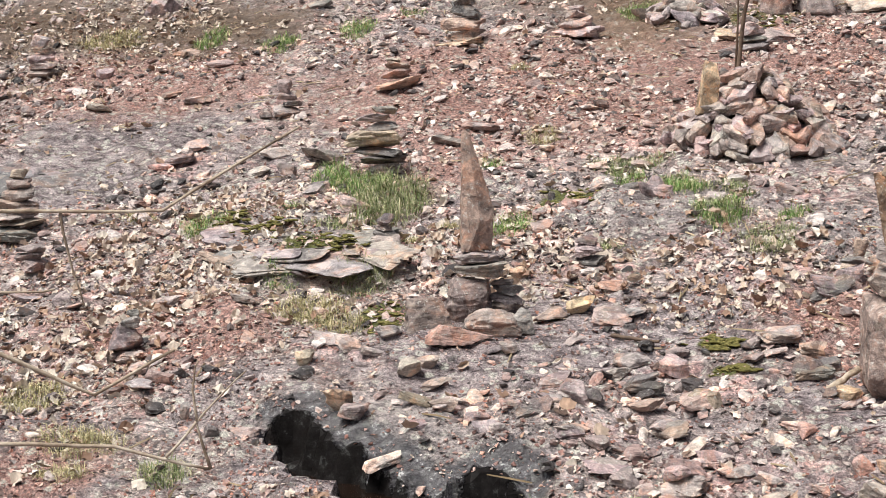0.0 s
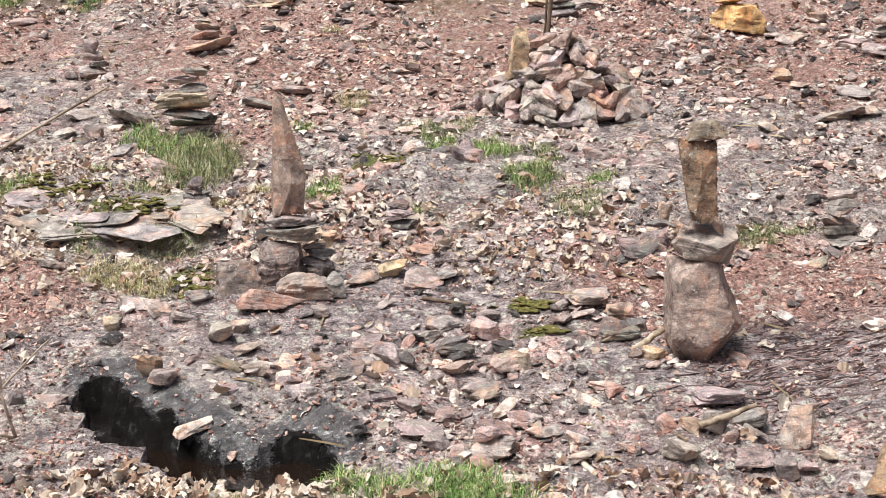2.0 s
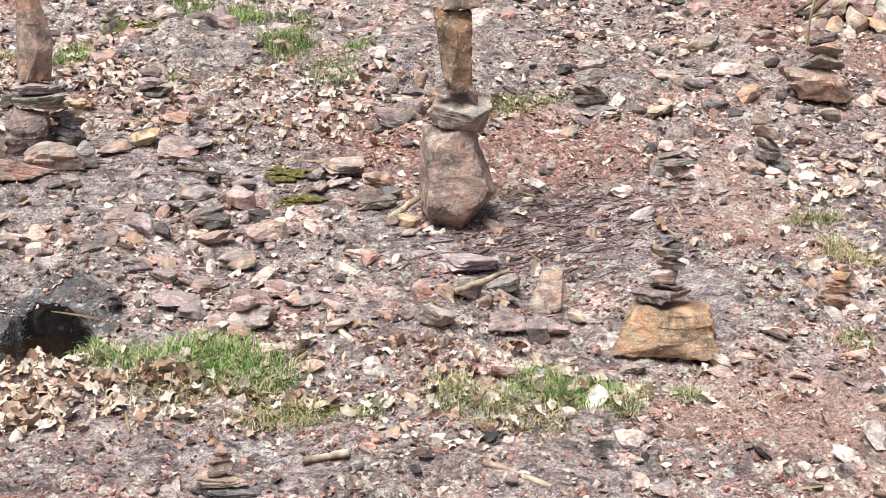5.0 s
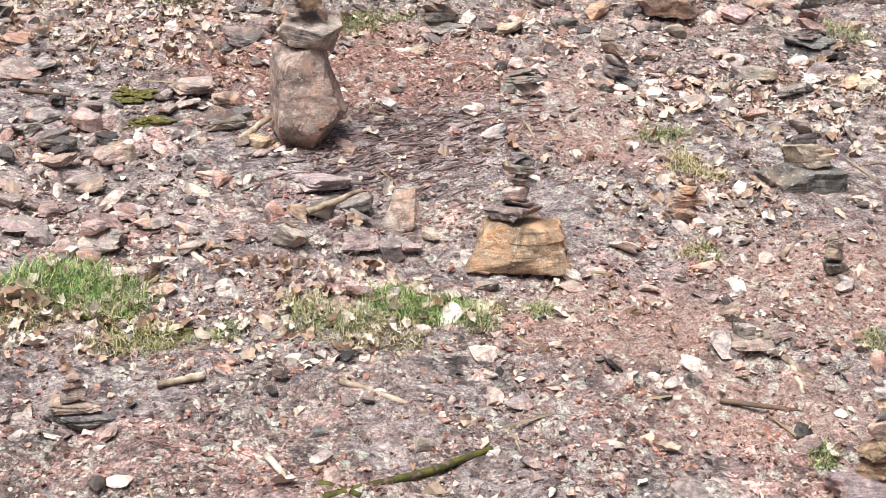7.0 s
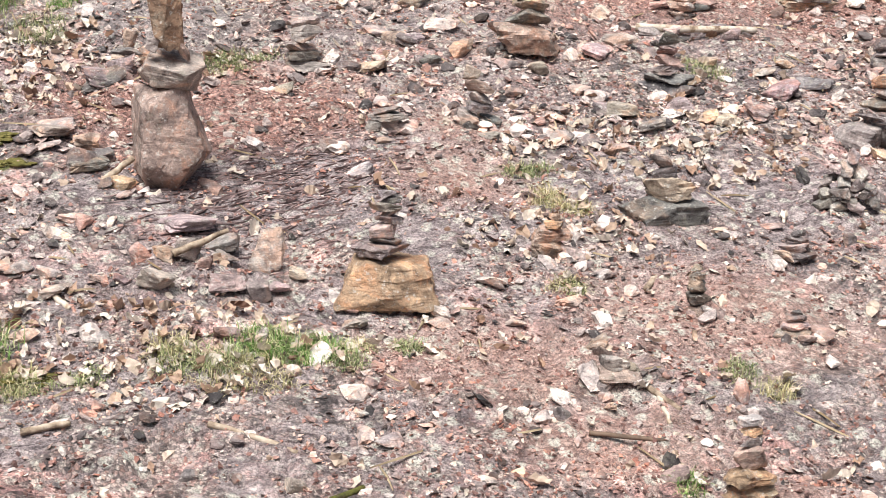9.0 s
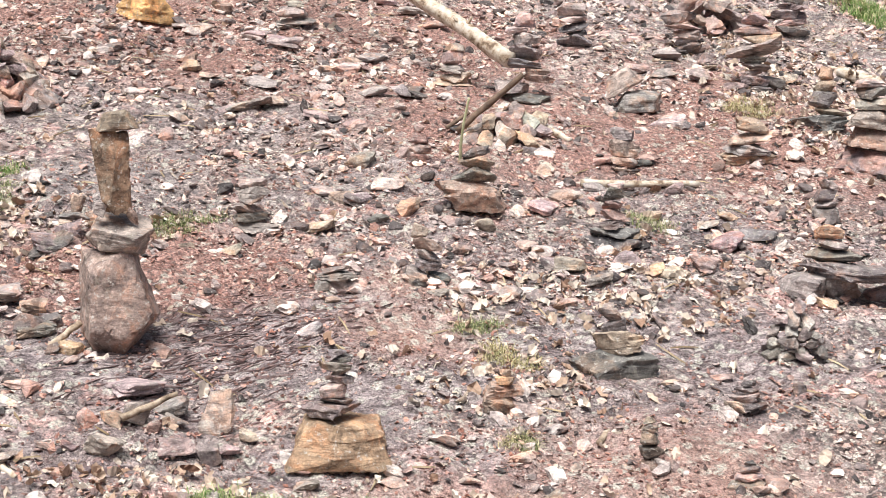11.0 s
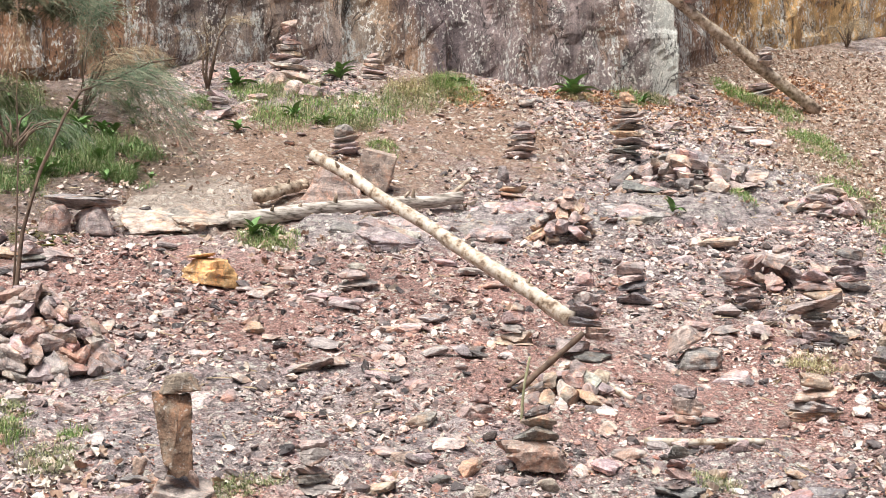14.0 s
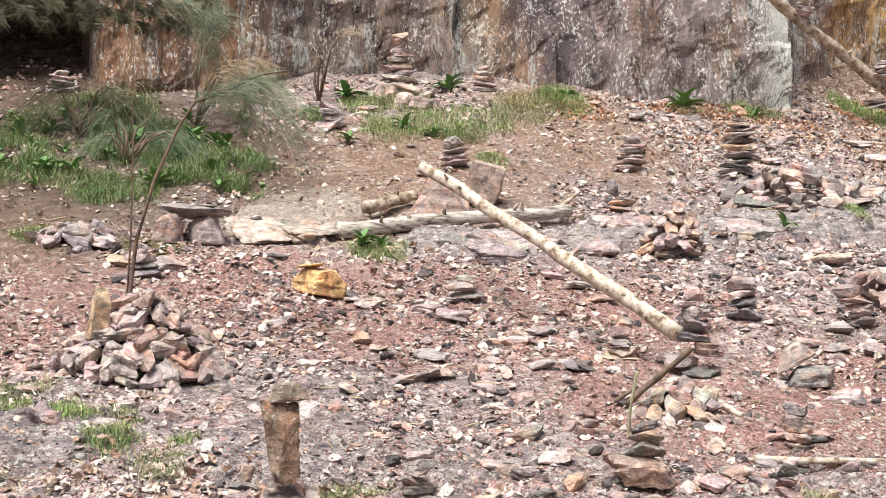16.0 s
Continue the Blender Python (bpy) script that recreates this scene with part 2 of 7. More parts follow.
GROUND = ground_material()
LEAF = plain_material("dry_leaf", [(0.0, (0.16, 0.09, 0.065)), (0.15, (0.38, 0.25, 0.18)), (0.32, (0.48, 0.36, 0.28)), (0.55, (0.56, 0.46, 0.385)), (0.9, (0.66, 0.59, 0.52)), (1.0, (0.45, 0.35, 0.28))], 40.0, 0.7)
RUSTLEAF = plain_material("rust_leaf", [(0.0, (0.2, 0.1, 0.06)), (0.35, (0.4, 0.2, 0.11)), (0.7, (0.56, 0.33, 0.2)), (1.0, (0.62, 0.46, 0.34))], 40.0, 0.7)
BLADE_G = plain_material("green_grass", [(0.0, (0.09, 0.18, 0.04)), (0.45, (0.22, 0.36, 0.1)), (0.7, (0.38, 0.46, 0.19)), (0.82, (0.56, 0.5, 0.3)), (1.0, (0.7, 0.58, 0.4))], 20.0, 0.6)
BLADE_B = plain_material("bank_grass", [(0.0, (0.06, 0.12, 0.035)), (0.4, (0.16, 0.27, 0.09)), (0.66, (0.27, 0.36, 0.15)), (0.85, (0.38, 0.36, 0.2)), (1.0, (0.5, 0.42, 0.27))], 20.0, 0.6)
BLADE_M = plain_material("mixed_grass", [(0.0, (0.1, 0.15, 0.05)), (0.5, (0.28, 0.31, 0.14)), (1.0, (0.62, 0.55, 0.37))], 20.0, 0.6)
BLADE_Y = plain_material("dry_grass", [(0.0, (0.2, 0.2, 0.08)), (0.4, (0.46, 0.41, 0.22)), (1.0, (0.68, 0.57, 0.38))], 20.0, 0.7)
WEED = plain_material("weed_leaf", [(0.0, (0.09, 0.18, 0.05)), (1.0, (0.26, 0.4, 0.15))], 30.0, 0.5)
HANG = plain_material("juniper", [(0.0, (0.04, 0.04, 0.022)), (0.6, (0.1, 0.098, 0.055)), (1.0, (0.22, 0.2, 0.125))], 20.0, 0.8)
BROOM = plain_material("broom_twig", [(0.0, (0.06, 0.1, 0.055)), (0.6, (0.17, 0.22, 0.14)), (1.0, (0.36, 0.37, 0.25))], 20.0, 0.7)
STRAW = plain_material("dry_stalk", [(0.0, (0.2, 0.14, 0.08)), (1.0, (0.5, 0.4, 0.27))], 20.0, 0.8)
WOODS = {
    "pale": plain_material("pale_wood", [(0.36, (0.15, 0.1, 0.07)), (0.43, (0.36, 0.27, 0.195)), (0.5, (0.5, 0.42, 0.34)), (0.66, (0.68, 0.62, 0.55))], 15.0, 0.75, "pos", 0.014),
    "bleach": plain_material("bleached_wood", [(0.34, (0.09, 0.075, 0.06)), (0.45, (0.34, 0.29, 0.25)), (0.55, (0.52, 0.46, 0.41)), (0.7, (0.68, 0.63, 0.58))], 9.0, 0.8, "pos", 0.012, (0.8, 2, 5)),
    "grey": plain_material("grey_wood", [(0.35, (0.09, 0.068, 0.05)), (0.46, (0.28, 0.21, 0.155)), (0.56, (0.42, 0.34, 0.265)), (0.66, (0.56, 0.48, 0.4))], 14.0, 0.85, "pos", 0.014),
    "brown": plain_material("brown_wood", [(0.3, (0.07, 0.05, 0.04)), (0.7, (0.22, 0.15, 0.11))], 20.0, 0.85, "pos", 0.004),
    "green": plain_material("green_twig", [(0.3, (0.35, 0.36, 0.2)), (0.7, (0.6, 0.58, 0.38))], 20.0, 0.6, "pos", 0.002),
    "moss": plain_material("mossy_wood", [(0.36, (0.16, 0.11, 0.08)), (0.45, (0.05, 0.045, 0.02)), (0.52, (0.08, 0.08, 0.02)), (0.68, (0.15, 0.13, 0.035))], 18.0, 0.95, "pos", 0.02),
}
wm, wnn, wb = mat_base("dark_face_sheet", 0.04, 0.5)
wb.inputs["Base Color"].default_value = (0.012, 0.007, 0.005, 1)
bump(wnn, wb, noise_tex(wnn, pos_scaled(wnn), 5.0, 2, 0.5), 0.05, 0.01)
FACE_SHEET = wm


def cliff_material():
    m, n, b = mat_base("cliff_rock", 0.75, 0.35)
    p = pos_scaled(n)
    g = n.nodes.new("ShaderNodeNewGeometry")
    side = n.nodes.new("ShaderNodeSeparateXYZ")
    n.links.new(g.outputs["Position"], side.inputs[0])
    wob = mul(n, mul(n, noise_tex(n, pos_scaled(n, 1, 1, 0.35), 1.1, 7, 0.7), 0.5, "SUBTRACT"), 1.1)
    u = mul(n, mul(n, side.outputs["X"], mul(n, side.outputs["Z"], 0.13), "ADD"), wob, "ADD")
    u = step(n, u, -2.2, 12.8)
    # joints part the wall into upright panels of colour, darkest at the hollow's end
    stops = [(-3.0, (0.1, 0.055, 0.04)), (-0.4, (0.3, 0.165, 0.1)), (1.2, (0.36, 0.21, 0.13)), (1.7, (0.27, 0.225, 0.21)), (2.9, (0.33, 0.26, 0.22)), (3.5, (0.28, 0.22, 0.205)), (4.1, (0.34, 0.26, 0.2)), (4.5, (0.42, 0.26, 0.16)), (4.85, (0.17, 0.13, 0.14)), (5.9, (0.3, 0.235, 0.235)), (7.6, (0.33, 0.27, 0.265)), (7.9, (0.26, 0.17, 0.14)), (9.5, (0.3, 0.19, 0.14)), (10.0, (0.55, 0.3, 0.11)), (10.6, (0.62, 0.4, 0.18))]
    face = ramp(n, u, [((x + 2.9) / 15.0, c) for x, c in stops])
    face = mix(n, 1.0, face, (0.8, 0.79, 0.78), "MULTIPLY")
    mott = noise_tex(n, pos_scaled(n, 1, 1, 0.6), 4.5, 11, 0.78, 0.6)
    col = mix(n, 1.0, face, ramp(n, mott, [(0.33, (0.36, 0.35, 0.37)), (0.48, (0.95, 0.95, 0.95)), (0.66, (1.65, 1.58, 1.5))]), "MULTIPLY")
    rust = step(n, noise_tex(n, pos_scaled(n, 1.2, 1.2, 0.35), 1.3, 8, 0.74, 0.9), 0.53, 0.6)
    col = mix(n, mul(n, rust, 0.5), col, ramp(n, noise_tex(n, p, 14.0, 5, 0.7), [(0.3, (0.13, 0.07, 0.045)), (0.7, (0.45, 0.26, 0.14))]))
    dark = step(n, noise_tex(n, pos_scaled(n, 3.2, 3.2, 0.22), 1.0, 7, 0.72), 0.53, 0.6)
    col = mix(n, mul(n, dark, 0.6), col, (0.075, 0.055, 0.058))
    streak = mul(n, step(n, noise_tex(n, pos_scaled(n, 2.0, 2.0, 0.35), 1.0, 6, 0.66, 0.6), 0.53, 0.58), step(n, noise_tex(n, pos_scaled(n, 1, 1, 0.6), 22.0, 7, 0.78), 0.46, 0.54))
    col = mix(n, mul(n, streak, 0.8), col, (0.6, 0.62, 0.6))
    rim = step(n, mul(n, side.outputs["X"], mul(n, noise_tex(n, p, 5.0, 7, 0.75), 0.7), "ADD"), 7.72, 8.0)
    rim = mul(n, rim, step(n, side.outputs["X"], 7.95, 7.8))
    col = mix(n, mul(n, rim, 0.7), col, (0.62, 0.63, 0.58))
    speck = mul(n, step(n, noise_tex(n, pos_scaled(n, 1, 1, 0.7), 26.0, 4, 0.6, 0.3), 0.545, 0.575), step(n, noise_tex(n, pos_scaled(n, 1.4, 1.4, 0.5), 1.6, 6, 0.7, 0.8), 0.42, 0.54))
    col = mix(n, mul(n, speck, 0.9), col, (0.7, 0.67, 0.62))
    crack = noise_tex(n, pos_scaled(n, 1.7, 1.7, 0.5), 1.5, 5, 0.6, 1.2)
    near = mul(n, mul(n, crack, 0.5, "SUBTRACT"), 1.0)
    line = step(n, mul(n, near, near), 0.00012, 0.00002)
    col = mix(n, mul(n, line, 0.75), col, (0.03, 0.024, 0.024))
    col = mix(n, 1.0, col, ramp(n, noise_tex(n, p, 55.0, 5, 0.75), [(0.36, (0.6, 0.6, 0.6)), (0.5, (1.0, 1.0, 1.0)), (0.64, (1.35, 1.35, 1.35))]), "MULTIPLY")
    n.links.new(col, b.inputs["Base Color"])
    k = bump(n, b, mott, 0.8, 0.08)
    k = bump(n, b, mul(n, line, -1.0), 0.6, 0.03, k)
    bump(n, b, noise_tex(n, p, 40.0, 7, 0.75), 0.7, 0.02, k)
    return m


CLIFF = cliff_material()
TINTS = {"h": (0.26, 0.2, 0.175), "i": (0.28, 0.185, 0.14), "j": (0.37, 0.295, 0.25), "k": (0.33, 0.275, 0.245), "m": (0.25, 0.2, 0.19), "g": (0.29, 0.25, 0.245), "p": (0.36, 0.285, 0.285), "l": (0.414, 0.372, 0.349), "b": (0.378, 0.295, 0.246), "r": (0.333, 0.240, 0.213), "o": (0.486, 0.345, 0.249), "O": (0.562, 0.337, 0.171), "y": (0.28, 0.2, 0.14), "w": (0.418, 0.336, 0.307), "n": (0.165, 0.152, 0.15), "s": (0.392, 0.310, 0.254), "t": (0.338, 0.289, 0.272)}
WORDS = {"g": "dark grey slate", "p": "purple-grey slate", "l": "pale grey slate", "b": "brown slate", "r": "red-brown slate", "o": "orange-brown stone", "O": "ochre stone", "y": "ochre sandstone", "w": "pale pinkish stone", "n": "blackish green slate", "t": "purple-brown stone", "s": "tan stone"}

# ---- the slope ----
TS = tan(radians(16.0))
MOSS = [(-3.131, 8.688, 0.133, 0.174), (-2.883, 8.412, 0.192, 0.108), (-2.417, 8.181, 0.248, 0.134), (-1.903, 7.509, 0.141, 0.181), (-0.249, 7.221, 0.094, 0.06), (-1.165, 9.106, 0.199, 0.173), (-0.237, 7.211, 0.079, 0.061), (-0.191, 6.957, 0.102, 0.057), (-0.175, 5.455, 0.183, 0.073), (-1.186, 9.126, 0.165, 0.153), (-0.109, 13.031, 0.278, 0.308)]
LITTER = [(-3.185, 8.311, 0.831, 0.988), (-3.422, 7.106, 0.617, 0.843), (-1.419, 5.56, 0.75, 0.3), (-0.965, 5.45, 0.6, 0.25), (0.223, 5.615, 0.547, 0.31), (0.446, 5.354, 0.407, 0.181), (8.667, 17.086, 1.486, 5.429), (6.127, 17.969, 2.195, 1.876), (11.215, 21.183, 2.023, 7.361), (-1.47, 8.334, 0.492, 0.494), (-0.191, 7.991, 0.744, 0.507), (2.025, 6.253, 0.291, 0.257), (2.945, 7.038, 0.834, 0.405), (5.671, 9.775, 0.714, 1.694), (-1.18, 8.04, 0.473, 0.456), (2.391, 6.263, 0.148, 0.213), (1.48, 15.715, 0.684, 1.813), (1.851, 12.653, 0.647, 0.376), (-5.61, 12.78, 0.98, 1.305)]
SOIL = [(2.076, 11.377, 2.336, 1.371), (0.298, 12.233, 1.125, 1.007), (4.782, 9.469, 1.28, 1.384), (3.205, 9.501, 0.941, 1.028), (-1.497, 11.439, 2.068, 1.506), (-4.88, 11.63, 1.158, 1.065), (-2.106, 9.887, 0.548, 0.698), (0.743, 7.595, 0.912, 0.536), (-3.009, 5.877, 0.282, 0.301), (-2.942, 7.249, 0.563, 0.42)]
PINK = [(1.64, 5.328, 0.44, 0.27), (1.534, 5.407, 0.468, 0.236), (2.377, 4.345, 0.223, 0.188), (1.936, 7.246, 0.247, 0.197), (1.815, 6.79, 0.31, 0.29), (2.595, 5.522, 0.583, 0.357), (1.897, 4.832, 0.395, 0.206)]
TAN = [(2.655, 15.825, 1.512, 1.885), (1.358, 14.363, 0.833, 1.22), (4.639, 17.44, 1.047, 2.509), (8.579, 15.711, 0.751, 2.629), (10.278, 19.42, 2.008, 7.069), (-1.077, 13.303, 0.561, 1.196)]
# dark bank soil; the last patch paints shade on the cliff hollow's floor
BANK_AND_SHADE = [(-6.438, 13.188, 1.326, 1.075), (-5.0, 13.1, 1.3, 0.9), (-1.003, 16.292, 1.899, 3.527), (0.693, 15.843, 0.912, 1.827), (-1.495, 18.078, 1.274, 2.508)]
WET = [(0.1, 7.6, 0.7, 0.45), (1.15, 6.95, 0.7, 0.42), (1.6, 6.35, 0.5, 0.3), (-0.6, 7.35, 0.6, 0.3), (-1.202, 7.078, 0.867, 0.361), (-1.001, 7.57, 0.639, 0.337), (-1.549, 6.055, 0.688, 0.278), (0.839, 6.991, 0.51, 0.344), (0.372, 6.72, 0.483, 0.208), (-4.717, 9.403, 0.81, 0.732), (1.241, 5.805, 0.378, 0.215), (0.695, 6.587, 0.537, 0.311), (-4.379, 10.404, 0.88, 0.569), (0.325, 5.36, 0.609, 0.144), (2.696, 6.707, 0.529, 0.367), (3.339, 6.533, 0.636, 0.373), (-0.356, 5.072, 0.418, 0.194)]
RUBBLE = [(-0.994, 6.559, 1.023, 0.57), (1.965, 8.612, 1.056, 0.624), (2.989, 7.224, 0.853, 0.353), (1.891, 10.359, 1.593, 1.133), (5.183, 10.947, 1.295, 1.979), (5.812, 14.514, 1.33, 2.54), (-0.096, 7.238, 0.676, 0.719), (-0.554, 6.412, 0.607, 0.532), (-3.982, 9.927, 0.99, 0.769), (5.196, 9.46, 0.989, 1.81), (-1.2, 7.969, 0.586, 0.449), (-0.2, 8.351, 0.597, 0.394), (1.918, 9.331, 1.304, 0.618)]
# low rock ribs that stand out of the slope: x, y, half width, half depth, height, turn
RIBS = [(-2.5, 8.2, 0.42, 0.3, 0.1, -20), (-2.2, 8.05, 0.3, 0.2, 0.06, -15), (-2.75, 8.6, 0.4, 0.22, 0.06, -20), (2.8, 13.2, 0.85, 0.4, 0.1, 8), (4.3, 13.6, 0.85, 0.42, 0.1, 12), (5.9, 14.1, 1.0, 0.55, 0.1, 14), (1.05, 13.7, 0.5, 0.5, 0.1, 8), (1.3, 14.3, 0.5, 0.6, 0.06, 0), (6.7, 15.2, 1.0, 0.7, 0.1, 10), (-1.55, 6.35, 0.7, 0.26, 0.05, -20), (0.6, 8.6, 0.5, 0.3, 0.04, 10), (-0.6, 8.9, 0.55, 0.3, 0.05, 5)]
PALE_RIBS = RIBS[1:2] + RIBS[6:8]
HOLLOW = [(-2.07, 6.42, 0.09), (-1.97, 6.28, 0.09), (-1.86, 6.17, 0.09), (-1.75, 6.13, 0.09), (-1.63, 6.01, 0.09), (-1.51, 5.91, 0.09), (-1.39, 5.85, 0.09), (-1.27, 5.83, 0.09), (-1.19, 5.89, 0.09), (-1.14, 5.98, 0.09), (-1.05, 5.89, 0.09)]


def in_regions(x, y, regs):
    """How far a point lies inside the patches: 0.5 in the middle, 0 on the rim."""
    best = np.full(np.shape(x), -1.0)
    for cx, cy, rx, ry in regs:
        best = np.maximum(best, 0.5 - 0.5 * (((x - cx) / rx) ** 2 + ((y - cy) / ry) ** 2))
    return best


def smooth(e0, e1, v):
    t = np.clip((v - e0) / (e1 - e0), 0, 1)
    return t * t * (3 - 2 * t)


def waves(x, y):
    return (0.5 * np.sin(1.7 * x + 0.6 * y) * np.sin(1.3 * y - 0.5 * x + 1) + 0.3 * np.sin(4.1 * x - 2.3 * y + 0.4) * np.sin(3.3 * y + 1.7 * x) + 0.2 * np.sin(9.0 * x + 5.0 * y) * np.sin(8.0 * y - 4.0 * x + 2))


def lattice(x, y, seed):
    """Smooth value noise between 0 and 1."""
    ix, iy = np.floor(x).astype(np.int64), np.floor(y).astype(np.int64)
    fx, fy = x - ix, y - iy
    fx, fy = fx * fx * (3 - 2 * fx), fy * fy * (3 - 2 * fy)

    def h(a, b):
        n = (a * 374761393 + b * 668265263 + seed * 974711) & 0xFFFFFFFF
        n = ((n ^ (n >> 13)) * 1274126177) & 0xFFFFFFFF
        return ((n ^ (n >> 16)) & 0xFFFF) / 65535.0

    return (h(ix, iy) * (1 - fx) + h(ix + 1, iy) * fx) * (1 - fy) + (h(ix, iy + 1) * (1 - fx) + h(ix + 1, iy + 1) * fx) * fy


def ribs(x, y):
    z = np.zeros(np.shape(x))
    wob = 0.45 * (lattice(x * 5, y * 5, 3) - 0.5) + 0.3 * (lattice(x * 14, y * 14, 4) - 0.5)
    for cx, cy, rx, ry, h, turn in RIBS:
        c, s_ = cos(radians(turn)), sin(radians(turn))
        u, v = ((x - cx) * c + (y - cy) * s_) / rx, (-(x - cx) * s_ + (y - cy) * c) / ry
        d = np.sqrt(u * u + v * v) + wob
        tier = 0.55 * smooth(1.08, 0.98, d) + 0.3 * smooth(0.8, 0.72, d) + 0.15 * smooth(0.5, 0.42, d)
        z = np.maximum(z, h * tier)
    return z


def terraces(x, y):
    """Split slate: small flat steps with broken edges, and grit."""
    n = 1.4 * lattice(x * 2.2, y * 2.2 + 0.6 * x, 7) + 0.9 * lattice(x * 5.5, y * 6.5, 8) + 0.5 * lattice(x * 15, y * 17, 9)
    k = n * 4.0
    f = k - np.floor(k)
    stepped = np.floor(k) + smooth(0.0, 0.18, f)
    return 0.012 * stepped + 0.012 * (lattice(x * 22, y * 24, 10) - 0.5) + 0.01 * (lattice(x * 47, y * 49, 11) - 0.5)


def ground_np(x, y):
    x, y = np.asarray(x, float), np.asarray(y, float)
    yy = np.clip(y, 0, 26)
    z = yy * TS + 0.05 * (np.sqrt((yy - 14) ** 2 + 4) + (yy - 14))
    d = np.full(np.shape(x), 9.0)
    for cx, cy, r in HOLLOW:
        d = np.minimum(d, np.hypot(x - cx, y - cy) / r)
    near = smooth(3, 4.2, y) * smooth(22, 20, y) * smooth(14, 11, np.abs(x))
    z = z + near * (0.012 * waves(x, y) + terraces(x, y) * (0.35 + 0.65 * smooth(1.5, 3.2, d)) - 0.045 + ribs(x, y))
    z = z + 1.55 * smooth(3.4, 0.2, y)
    return z - 0.2 * smooth(1.3, 0.9, d + 0.35 * (lattice(x * 7, y * 7, 21) - 0.5))


def ground_z(x, y):
    return float(ground_np(x, y))


def axis(a, b, stepsize, lo, hi):
    mid = list(np.arange(a, b, stepsize))
    left, right, s = [], [], stepsize
    v = a
    while v > lo:
        s *= 1.35
        v -= s
        left.append(v)
    v, s = mid[-1], stepsize
    while v < hi:
        s *= 1.35
        v += s
        right.append(v)
    return np.array(left[::-1] + mid + right)


def build_ground():
    xs = axis(-8, 11, 0.042, -420, 420)
    ys = np.concatenate([[v for v in axis(3.6, 9.5, 0.026, -420, 9.6) if v < 9.5], axis(9.5, 19.8, 0.05, 9.5, 420)])
    X, Y = np.meshgrid(xs, ys)
    Zs = ground_np(X, Y)
    nx, ny = len(xs), len(ys)
    verts = np.stack([X.ravel(), Y.ravel(), Zs.ravel()], 1)
    i = (np.arange(ny - 1)[:, None] * nx + np.arange(nx - 1)[None]).ravel()
    faces = np.stack([i, i + 1, i + nx + 1, i + nx], 1)
    me = bpy.data.meshes.new("ground")
    me.from_pydata(verts.tolist(), [], faces.tolist())
    for name, regs in (("soil", SOIL), ("pink", PINK), ("tan", TAN), ("wet", WET), ("moss", MOSS), ("black", [(c[0], c[1] + 0.02, c[2] * 1.3, c[2] * 1.3) for c in HOLLOW]), ("slick", [(c[0] + 0.03, c[1] + 0.13, 0.2, 0.14) for c in HOLLOW]), ("bank", BANK_AND_SHADE), ("rib", [(r[0], r[1], r[2] * 1.05, r[3] * 1.1) for r in RIBS]), ("pale", [(r[0], r[1], r[2] * 1.1, r[3] * 1.1) for r in PALE_RIBS])):
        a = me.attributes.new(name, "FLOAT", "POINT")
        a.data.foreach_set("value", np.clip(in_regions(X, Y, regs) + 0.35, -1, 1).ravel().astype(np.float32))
    me.materials.append(GROUND)
    tagged(new("ground", me), "sloping bare slate ground with red gravel patches", "ground", kind="structure")


build_ground()
# an added flat dark sheet in the hollow stands in for the wet rock face
face_sheet = bmesh.new()
bmesh.ops.create_grid(face_sheet, x_segments=12, y_segments=8, size=0.5)
for v in face_sheet.verts:
    v.co = Vector((-1.6 + v.co.x * 1.25, 6.08 + v.co.y * 0.8, 0))
wme = bpy.data.meshes.new("face_sheet")
face_sheet.to_mesh(wme)
wme.materials.append(FACE_SHEET)
wob = tagged(new("face_sheet", wme), "dark glossy sheet standing in for a wet rock face", "puddle", kind="structure")
wob.location.z = 1.66

# ---- stones ----
def finish(bm, name, mats, smooth_shade=False):
    me = bpy.data.meshes.new(name)
    if smooth_shade:
        for f in bm.faces:
            f.smooth = True
    bm.to_mesh(me)
    bm.free()
    for m in mats:
        me.materials.append(m)
    return me


def unit_bm(bm):
    """Scale to one metre in every direction, standing on z = 0."""
    co = np.array([v.co for v in bm.verts])
    lo, hi = co.min(0), co.max(0)
    for v in bm.verts:
        v.co = Vector(((v.co.x - lo[0]) / (hi[0] - lo[0]) - 0.5, (v.co.y - lo[1]) / (hi[1] - lo[1]) - 0.5, (v.co.z - lo[2]) / (hi[2] - lo[2])))


